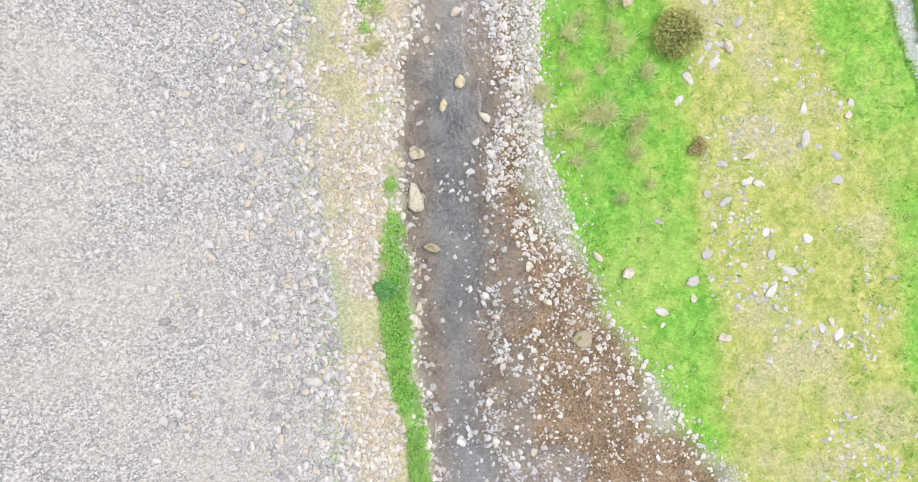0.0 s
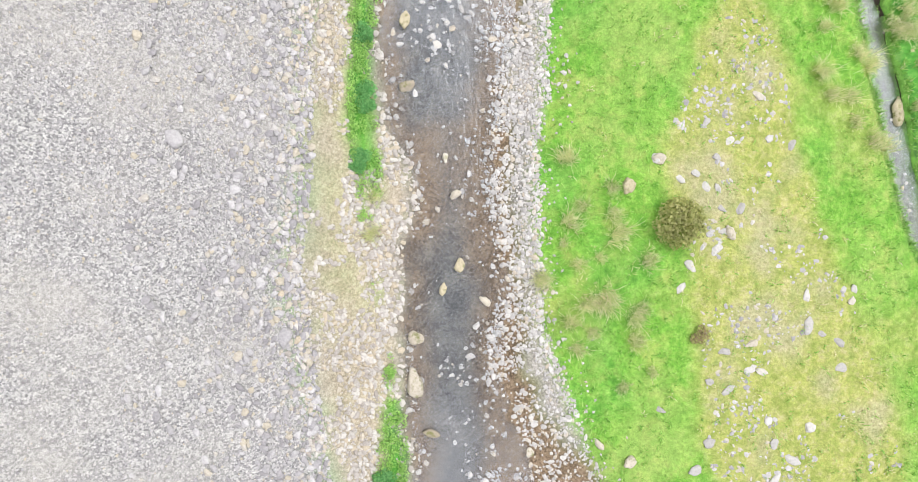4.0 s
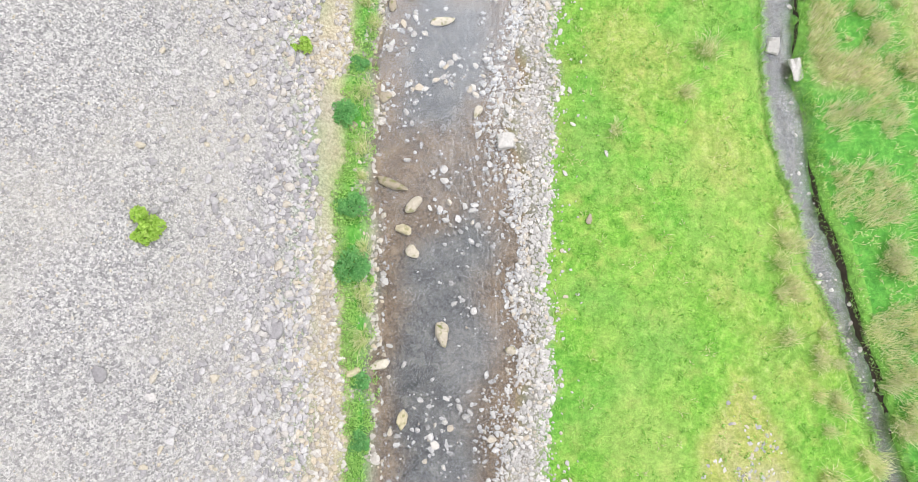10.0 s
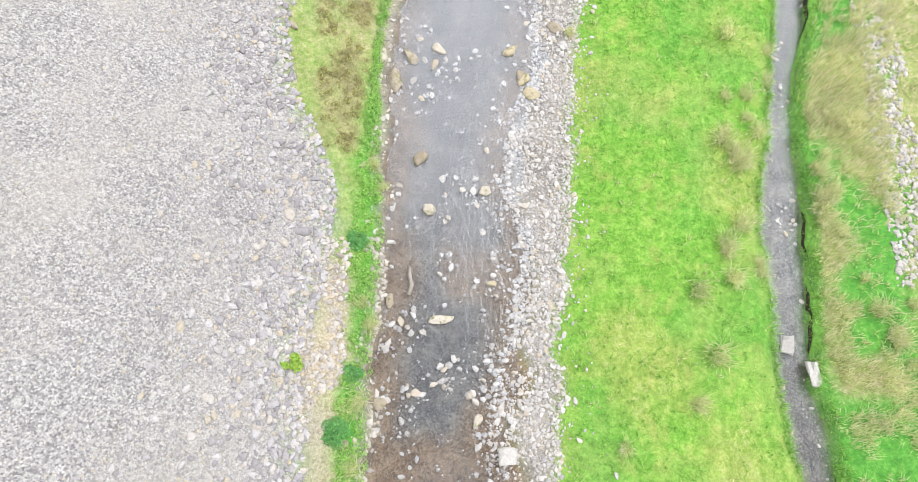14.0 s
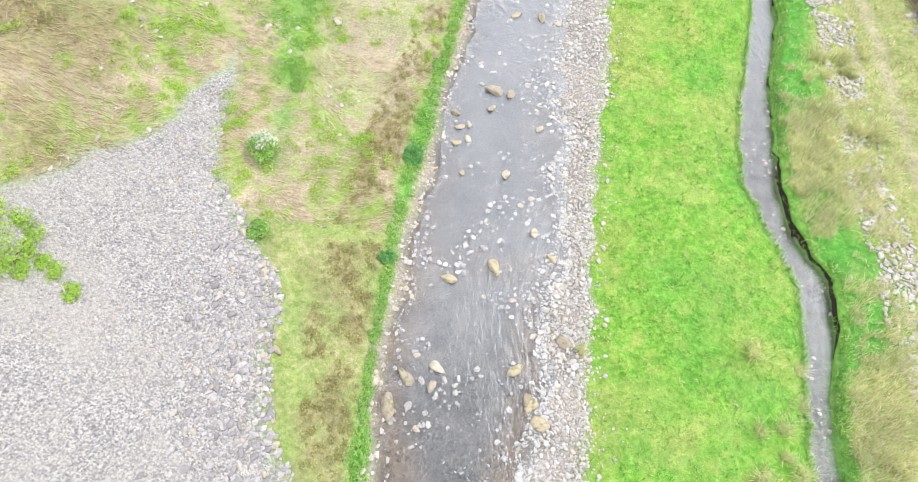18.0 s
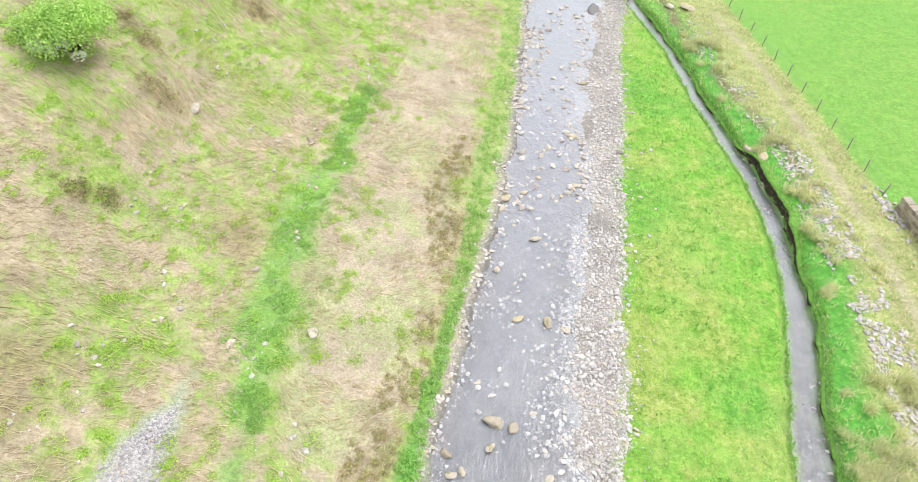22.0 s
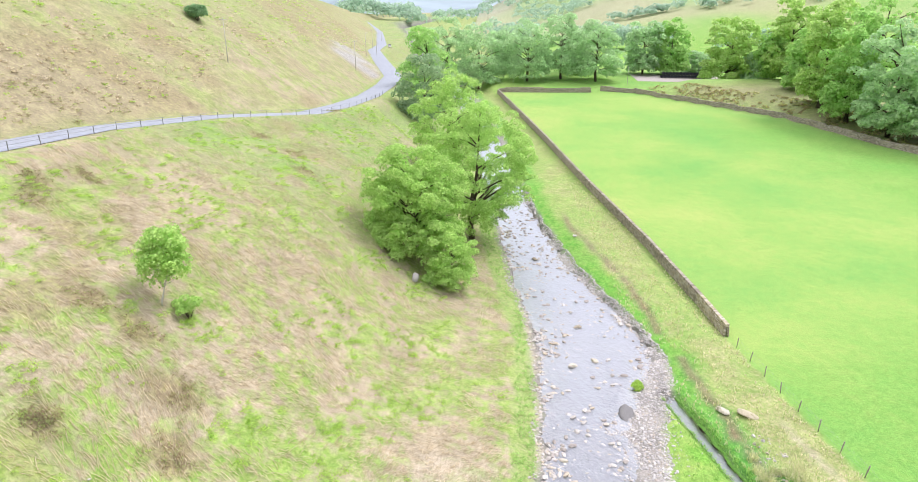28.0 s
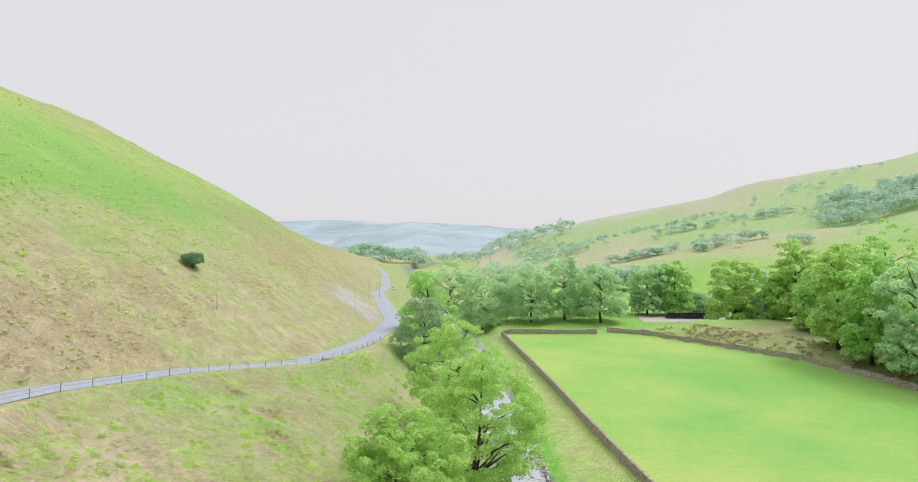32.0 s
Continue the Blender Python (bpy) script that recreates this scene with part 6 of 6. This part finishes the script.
tagged(put_mesh("heather", v, f, M_HEATH), "olive brown heather along the bank and slope", "heather", kind="stuff")


near = [(a_ + q[0], b_ + q[1]) for a_, b_, r_ in ((-22.4, 99.0, 1.1), (-25.5, 103.3, 0.8), (-23.8, 102.5, 0.8), (-24.7, 109.8, 0.7), (-20.0, 116.4, 1.2), (-18.8, 112.5, 1.2), (-23.6, 88.1, 0.6), (-22.3, 88.9, 0.6), (-24.9, 75.8, 1.5), (-27.0, 74.6, 1.2), (-37.1, 131.1, 1.0), (-36.1, 135.7, 0.9),
                                                 (-36.0, 128.7, 1.0), (-27.2, 119.5, 1.2), (-23.8, 119.3, 1.2), (-24.6, 110.0, 0.8), (-31.7, 169.4, 1.5), (-26.1, 166.9, 1.5), (-22.9, 161.1, 1.3), (-28.0, 199.7, 1.4),
                                                 (-48.2, 154, 2.4), (-48.6, 147, 2.2), (-47.9, 162.5, 2.0), (-52.1, 152, 2.0), (-51.0, 154.1, 1.6)) for q in rng.normal(size=(26, 2)) * r_ * 0.6]
hx, hy = np.array([p[0] for p in near]), np.array([p[1] for p in near])
v, f = leaf_cloud(np.random.default_rng(302), np.stack([hx, hy, height(hx, hy) + 0.1], 1), 0.2 + 0.25 * rng.random(len(hx)), 13000, 0.065, 0.4)
tagged(put_mesh("dark_heather", v, f, M_HEATH_DARK), "dark brown heather clumps on the bracken slope", "heather", kind="stuff")


x, y = sample(rng, 6000, 54, 130, 200, 314, lambda x, y: (x > wall_right(y) + 1.0) & (x < wall_right(y) + 15) & (fbm(x, y, 4, 125) > 0.48))
v, f = leaf_cloud(np.random.default_rng(303), np.stack([x, y, height(x, y) + 0.1], 1), 0.4 + 0.6 * rng.random(len(x)), 9000, 0.26, 0.5, True)
tagged(put_mesh("bank_bracken", v, f, M_HEATH), "olive brown bracken and tussocks on the bank below the wood", "bracken", kind="stuff")


# ---- dry stone walls ----
def block_mesh(seed):
    rr = np.random.default_rng(seed)
    c = np.array([[sx_, sy_, sz_] for sx_ in (-0.5, 0.5) for sy_ in (-0.5, 0.5) for sz_ in (-0.5, 0.5)]) * (1 + 0.22 * (rr.random((8, 3)) - 0.5))
    return c


BLOCK = [block_mesh(k) for k in range(10)]
BLOCK_F = np.array([[0, 1, 3, 2], [4, 6, 7, 5], [0, 4, 5, 1], [2, 3, 7, 6], [0, 2, 6, 4], [1, 5, 7, 3]])


def dry_wall(name, pts, tall, label, seed=1, singles=0, thick=0.55):
    """A coursed dry stone wall with cope stones along the points; the first stones are parts of their own."""
    rr = np.random.default_rng(seed)
    root = empty(name, pts[0][0], pts[0][1], zat(*pts[0]), label, "wall")
    bpy.context.view_layer.update()
    inv = root.matrix_world.inverted()
    meshes = []
    for c in BLOCK:
        ob = put_mesh("stone_shape", c, BLOCK_F, M_BOULDER)
        meshes.append(ob.data)
        bpy.data.objects.remove(ob)
    V, F, count = [], [], 0
    corev, corer = [], 0
    length = 0.0
    for (x0, y0), (x1, y1) in zip(pts, pts[1:]):
        ln_ = math.hypot(x1 - x0, y1 - y0)
        ux, uy = (x1 - x0) / ln_, (y1 - y0) / ln_
        ang = math.atan2(uy, ux)
        rows_, course = int(tall / 0.21), 0.21
        zs = np.interp(np.arange(0, ln_ + 1, 1.0), np.arange(0, ln_ + 1, 1.0), height(x0 + ux * np.arange(0, ln_ + 1, 1.0), y0 + uy * np.arange(0, ln_ + 1, 1.0)))
        for k in range(int(ln_) + 1):
            cx, cy = x0 + ux * k, y0 + uy * k
            for o, h in ((-0.2, -0.2), (-0.16, tall - 0.08), (0.16, tall - 0.08), (0.2, -0.2)):
                corev.append((cx - uy * o - root.location.x, cy + ux * o - root.location.y, zs[min(k, len(zs) - 1)] + h - root.location.z))
        ragged = lambda s: tall * (0.9 + 0.2 * float(vnoise(s / 3.0, seed * 3.3)))
        for r_ in range(rows_ + 1):
            for side in ((-1, 1) if r_ < rows_ else (0,)):
                s = rr.random() * 0.2
                while s < ln_:
                    cope = r_ == rows_
                    L = (0.2 + 0.16 * rr.random()) if cope else (0.28 + 0.34 * rr.random())
                    H = (0.22 + 0.12 * rr.random()) if cope else course * (0.85 + 0.3 * rr.random())
                    W = thick * 0.8 if cope else 0.24
                    off = 0 if cope else side * (thick / 2 - 0.06 - 0.07 * r_ / rows_ + 0.04 * (rr.random() - 0.5))
                    zz = np.interp(s, np.arange(len(zs)), zs) + (r_ + 0.5) * course + (0.04 if cope else 0)
                    if zz - np.interp(s, np.arange(len(zs)), zs) < ragged(length + s) + 0.15:
                        cx, cy = x0 + ux * (s + L / 2) - uy * off, y0 + uy * (s + L / 2) + ux * off
                        k = rr.integers(0, 10)
                        if count < singles:
                            ob = new("stone", meshes[k])
                            ob.parent = root
                            ob.matrix_parent_inverse = inv
                            ob.matrix_basis = pose(cx, cy, zz, 0, (rr.random() - 0.5) * 8, math.degrees(ang)) @ Matrix.Diagonal((L, W, H, 1))
                        else:
                            c = BLOCK[k] * np.array([L, W, H])
                            V.append(np.stack([c[:, 0] * ux - c[:, 1] * uy + cx - root.location.x, c[:, 0] * uy + c[:, 1] * ux + cy - root.location.y, c[:, 2] + zz - root.location.z], 1))
                        count += 1
                    s += L + 0.015
            if singles and count >= singles:
                singles = count
        length += ln_
    if V:
        V = np.array(V)
        F = (BLOCK_F[None] + (np.arange(len(V)) * 8)[:, None, None]).reshape(-1, 4)
        tagged(put_mesh("stones", V.reshape(-1, 3), F, M_WALL, False, root), kind="stuff")
    n4 = len(corev) // 4
    cf = [[4 * i + k, 4 * i + k + 1, 4 * i + k + 5, 4 * i + k + 4] for i in range(n4 - 1) for k in range(3)]
    put_mesh("core", corev, cf, M_WALL, False, root)
    return root


dry_wall("field_wall", [(27.2, 143.8), (26.6, 151.5)], 1.35, "end of the grey dry stone field wall by the fence", 1, 300)
dry_wall("field_wall", [(26.6, 151.5), (24.7, 170), (19.3, 208), (15.0, 240), (11.7, 262), (4.3, 310)], 1.35, "long grey dry stone wall between river bank and field", 2)
dry_wall("field_wall", [(4.6, 311), (36.8, 313.5)], 1.5, "grey dry stone wall across the head of the field", 3)
dry_wall("field_wall", [(40.8, 316), (53, 313.5)], 1.5, "short grey dry stone wall beside a gateway", 4)
dry_wall("field_wall", [(53, 313.2), (70, 294), (88, 272.7), (98, 241.6), (124, 190), (150, 140)], 1.5, "grey dry stone wall below the wooded bank", 5)
dry_wall("ruined_wall", [(32.7, 96.4), (33.5, 86), (34.4, 70), (35.4, 50)], 1.1, "weathered dry stone wall with a tumbled end at the field corner", 6, 0, 0.75)
rg = np.random.default_rng(402)
y = np.concatenate([96.5 + 0.9 * rg.normal(size=60), 52 + 44 * rg.random(260)])
x = np.interp(y, [50, 70, 86, 96.4], [35.4, 34.4, 33.5, 32.7]) - 0.75 + 0.4 * rg.normal(size=len(y))
scatter("fallen_stones", x, y, 0.10 + 0.18 * rg.random(len(x)) ** 1.6, M_GRAVEL, "grey stones fallen at the foot of the wall", "stones", 16)

# ---- post and wire fence ----
fence = empty("wire_fence", 30.5, 121, zat(30.5, 121), "wooden post and wire fence along the field", "fence")
bpy.context.view_layer.update()
finv = fence.matrix_world.inverted()
bm = bmesh.new()
tube(bm, [(0, 0, -0.2), (0, 0, 0.6), (0.01, 0, 1.18), (0.01, 0, 1.22)], [0.055, 0.055, 0.05, 0.02], 8)
post = part("post", bm, M_WOOD, fence)
tops = []
for k, fy_ in enumerate(np.arange(98.0, 143.6, 2.9)):
    ob = post if k == 0 else new("post", post.data)
    fx_ = float(field_edge(fy_))
    ob.parent, ob.matrix_parent_inverse = fence, finv
    ob.matrix_basis = pose(fx_, fy_, zat(fx_, fy_), random.uniform(-5, 5), random.uniform(-5, 5), 0)
    tops.append(Vector((fx_, fy_, zat(fx_, fy_))))
for h in (0.35, 0.65, 0.95, 1.12):
    bm = bmesh.new()
    tube(bm, [p + Vector((0, 0, h)) for p in tops], [0.006] * len(tops), 4)
    wire = part("wire", bm, M_STEEL, fence)
    wire.matrix_parent_inverse = finv

# ---- roadside rail ----
rail = empty("road_fence", -41, 150, zat(-41, 150), "low dark post and rail fence along the road", "fence")
bpy.context.view_layer.update()
rinv = rail.matrix_world.inverted()
bm = bmesh.new()
bmesh.ops.create_cube(bm, size=1)
bmesh.ops.scale(bm, vec=(0.08, 0.07, 0.95), verts=bm.verts)
bmesh.ops.bevel(bm, geom=bm.edges[:], offset=0.015, segments=1, affect="EDGES")
rp = part("post", bm, M_STEEL, rail)
rpts, gone = [], 0.0
ry_ = np.arange(118, 236, 0.5)
last = None
for y_ in ry_:
    p = Vector((float(road_x(y_)) + 2.75, float(y_), float(road_z(y_)) - 0.02))
    if last is None or (p - last).length >= 3.6:
        ob = rp if last is None else new("post", rp.data)
        ob.parent, ob.matrix_parent_inverse = rail, rinv
        ob.matrix_basis = pose(p.x, p.y, p.z + 0.4, random.uniform(-3, 3), random.uniform(-3, 3), 20)
        rpts.append(p)
        last = p
for h in (0.5, 0.85):
    bm = bmesh.new()
    tube(bm, [p + Vector((0.07, 0, h)) for p in rpts], [0.018] * len(rpts), 5)
    ob = part("rail", bm, M_STEEL, rail)
    ob.matrix_parent_inverse = rinv


# ---- poles ----
def pole(x, y, tall, arm=True):
    root = empty("utility_pole", x, y, zat(x, y) - 0.3, "slim grey wooden utility pole on the valley side", "pole", "utility poles")
    bm = bmesh.new()
    tube(bm, [(0, 0, 0), (0, 0, tall * 0.5), (0, 0, tall)], [0.085, 0.075, 0.06], 8)
    part("shaft", bm, M_POLE, root)
    if arm:
        bm = bmesh.new()
        tube(bm, [(-0.7, 0, tall - 0.4), (0.7, 0, tall - 0.4)], [0.05, 0.05], 6)
        arm_ = part("crossarm", bm, M_POLE, root)
        for ix_ in (-0.6, 0.0, 0.6):
            bm = bmesh.new()
            tube(bm, [(ix_, 0, tall - 0.35), (ix_, 0, tall - 0.26), (ix_, 0, tall - 0.2)], [0.03, 0.045, 0.02], 6)
            part("insulator", bm, M_PAINT, arm_, "small white insulator")


for bx, by, th in ((-46.5, 198.5, 8), (-3, 337, 7.5), (-35, 257, 8.5), (-45.5, 330, 9), (-52.5, 385, 9), (-44, 345, 9), (-62, 470, 9)):
    pole(bx, by, th)
pole(51.5, 322, 7.5, False)

# ---- yard with wrapped bales, parked car ----
yv = np.array([[xx, yy] for yy in np.linspace(334, 352, 10) for xx in np.linspace(58, 92, 12)])
yz = height(yv[:, 0], yv[:, 1]) + 0.05 + 0.0 * yv[:, 0]
tagged(put_mesh("yard", np.column_stack([yv, yz]), grid_faces(12, 10), M_YARD, True), "pale gravel yard beside the trees", "yard", kind="structure")
bm = bmesh.new()
bmesh.ops.create_cone(bm, cap_ends=True, segments=20, radius1=0.62, radius2=0.62, depth=1.25)
bmesh.ops.bevel(bm, geom=[e for e in bm.edges if abs(e.verts[0].co.z - e.verts[1].co.z) < 0.01], offset=0.12, segments=2, affect="EDGES")
bale = part("silage_bale", bm, M_WRAP)
tagged(bale, "black plastic-wrapped round bale in the yard", "bale", "wrapped bales")
spots = [(69 + 1.32 * k, 342.5, 0) for k in range(13)] + [(69.6 + 1.32 * k, 342.5, 1) for k in range(11)]
for k, (bx, by, lv) in enumerate(spots):
    m_ = pose(bx, by, zat(bx, by) + 0.68 + lv * 1.12, 90, 0, 0)
    if k == 0:
        bale.matrix_world = m_
    else:
        copy_thing(bale, m_)
cx_, cy_ = -49.5, 417
car = empty("parked_car", cx_, cy_, zat(cx_, cy_) + 0.02, "small white car parked beside the road", "car", turn=12)
bm = bmesh.new()
sec = [(-2.1, 0.35, 0.62, 0.7), (-1.9, 0.3, 0.86, 0.8), (-0.9, 0.3, 0.95, 0.84), (1.3, 0.3, 0.98, 0.84), (2.0, 0.3, 0.9, 0.8), (2.1, 0.4, 0.75, 0.74)]
rings = [[bm.verts.new((w, l_, z)) for w, z in ((-hw, lo), (-hw * 1.02, (lo + hi) / 2), (-hw * 0.9, hi), (hw * 0.9, hi), (hw * 1.02, (lo + hi) / 2), (hw, lo))] for l_, lo, hi, hw in sec]
for r0, r1 in zip(rings, rings[1:]):
    for k in range(6):
        bm.faces.new((r0[k], r0[(k + 1) % 6], r1[(k + 1) % 6], r1[k]))
bm.faces.new(rings[0][::-1])
bm.faces.new(rings[-1])
part("body", bm, M_PAINT, car)
bm = bmesh.new()
bmesh.ops.create_cube(bm, size=1)
for v in bm.verts:
    top = v.co.z > 0
    v.co = Vector((v.co.x * (1.2 if top else 1.55), v.co.y * (1.7 if top else 2.7) + 0.1, 1.2 + v.co.z * 0.55))
part("cabin", bm, M_GLASS, car, "dark window glass")
bm = bmesh.new()
bmesh.ops.create_cube(bm, size=1)
bmesh.ops.scale(bm, vec=(1.22, 1.75, 0.07), verts=bm.verts)
bmesh.ops.translate(bm, vec=(0, 0.1, 1.5), verts=bm.verts)
bmesh.ops.bevel(bm, geom=bm.edges[:], offset=0.03, segments=1, affect="EDGES")
part("roof", bm, M_PAINT, car)
for sx_ in (-0.78, 0.78):
    for sy_ in (-1.3, 1.3):
        bm = bmesh.new()
        bmesh.ops.create_cone(bm, cap_ends=True, segments=14, radius1=0.31, radius2=0.31, depth=0.2)
        bmesh.ops.rotate(bm, matrix=Matrix.Rotation(math.pi / 2, 3, "Y"), verts=bm.verts)
        bmesh.ops.translate(bm, vec=(sx_, sy_, 0.31), verts=bm.verts)
        tyre = part("wheel", bm, M_RUBBER, car)
        bm = bmesh.new()
        bmesh.ops.create_cone(bm, cap_ends=True, segments=12, radius1=0.2, radius2=0.18, depth=0.22)
        bmesh.ops.rotate(bm, matrix=Matrix.Rotation(math.pi / 2, 3, "Y"), verts=bm.verts)
        bmesh.ops.translate(bm, vec=(sx_, sy_, 0.31), verts=bm.verts)
        part("rim", bm, M_STEEL, tyre, "grey metal wheel rim")

# ---- distant woods and hills ----
def far_wood(name, spots, tall, leaf, per, mat, label, seed):
    rr = np.random.default_rng(seed)
    cen, rad = [], []
    for wx, wy in spots:
        h = tall * (0.7 + 0.6 * rr.random())
        wz = zat(wx, wy)
        for _ in range(3):
            cen.append((wx + rr.normal() * h * 0.2, wy + rr.normal() * h * 0.2, wz + h * (0.3 + 0.4 * rr.random())))
            rad.append(h * 0.36)
    v, f = leaf_cloud(rr, cen, rad, per * len(spots), leaf)
    return tagged(put_mesh(name, v, f, mat), label, "woodland", kind="stuff")


def fan(rr, n_, px0, px1, d0, d1):
    return [bearing(px0 + (px1 - px0) * a_, d0 + (d1 - d0) * b_) for a_, b_ in rr.random((n_, 2))]


rr = np.random.default_rng(55)
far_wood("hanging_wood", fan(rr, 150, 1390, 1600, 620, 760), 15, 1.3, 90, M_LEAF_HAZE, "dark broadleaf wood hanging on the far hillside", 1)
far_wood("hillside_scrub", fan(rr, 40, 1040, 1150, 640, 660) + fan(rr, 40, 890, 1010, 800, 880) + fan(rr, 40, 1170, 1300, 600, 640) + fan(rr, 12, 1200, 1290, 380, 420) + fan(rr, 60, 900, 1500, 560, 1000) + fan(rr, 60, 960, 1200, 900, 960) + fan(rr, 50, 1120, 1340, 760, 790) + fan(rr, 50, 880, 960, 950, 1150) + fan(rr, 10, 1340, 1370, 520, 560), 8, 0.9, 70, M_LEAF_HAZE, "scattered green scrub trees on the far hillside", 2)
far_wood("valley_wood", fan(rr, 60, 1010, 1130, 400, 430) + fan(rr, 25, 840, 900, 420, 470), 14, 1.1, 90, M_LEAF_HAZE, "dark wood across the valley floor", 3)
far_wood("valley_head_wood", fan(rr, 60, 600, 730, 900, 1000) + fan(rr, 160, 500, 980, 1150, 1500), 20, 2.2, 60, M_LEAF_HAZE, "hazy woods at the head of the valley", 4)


def ridge(name, dist, prof, mat, label):
    px_ = np.linspace(prof[0][0], prof[-1][0], 160)
    top = np.interp(px_, [p[0] for p in prof], [p[1] for p in prof])
    top = top + 2.5 * (fbm(px_, px_ * 0 + dist, 60, 7) - 0.5)
    rows_ = []
    for fr_ in np.linspace(0, 1, 14):
        d_ = dist * (0.55 + 0.45 * fr_)
        z_top = 34 + (428 - top) / 1093 * dist
        zz = 6 + (z_top - 6) * fr_ ** 1.3 + 30 * (fbm(px_, px_ * 0 + fr_ * 300, 90, 9) - 0.5) * fr_ * (1 - fr_)
        bx, by = 1 + ((px_ - 784) / 1093 - 0.0507) * d_, 90 + d_
        rows_.append(np.stack([bx, by + 0 * px_, zz], 1))
    back = rows_[-1] + np.array([0, 200, -150])
    rows_.append(back)
    ob = put_mesh(name, np.concatenate(rows_), grid_faces(160, len(rows_)), mat, True)
    return tagged(ob, label, "hills", kind="structure")


ridge("backdrop_far", 4300, [(-1500, 330), (200, 372), (470, 374), (560, 372), (660, 378), (760, 380), (900, 392), (1200, 395), (2600, 380)], M_FAR_HAZE, "hazy blue distant hills beyond the valley")
ridge("backdrop_near", 3300, [(540, 425), (590, 396), (640, 387), (690, 378), (725, 379), (760, 386), (830, 384), (880, 392), (960, 412), (1100, 425)], M_FAR_HAZE, "hazy wooded hill at the head of the valley")

# nearest stones of the scree as single pieces of the ground
rng = np.random.default_rng(90)
cx, cy = sample(rng, 2500, -11, -6.5, 18, 44, lambda x, y: (x < gravel_edge(y) + 0.2) & (x > gravel_edge(y) - 1.8))
cob = []
for k in range(8):
    ob = put_mesh("cobble", PEBBLE[k], PEBBLE_TRIS, M_SCREE_COBBLE)
    cob.append(ob.data)
    bpy.data.objects.remove(ob)
for k in range(min(300, len(cx))):
    s_ = 0.13 + 0.17 * rng.random() ** 2
    ob = new("cobble", cob[k % 8])
    ob.parent = ground
    ob.matrix_basis = pose(cx[k], cy[k], zat(cx[k], cy[k]) + 0.12 * s_, rng.normal() * 12, rng.normal() * 12, rng.random() * 360) @ Matrix.Diagonal((s_, s_, s_, 1))
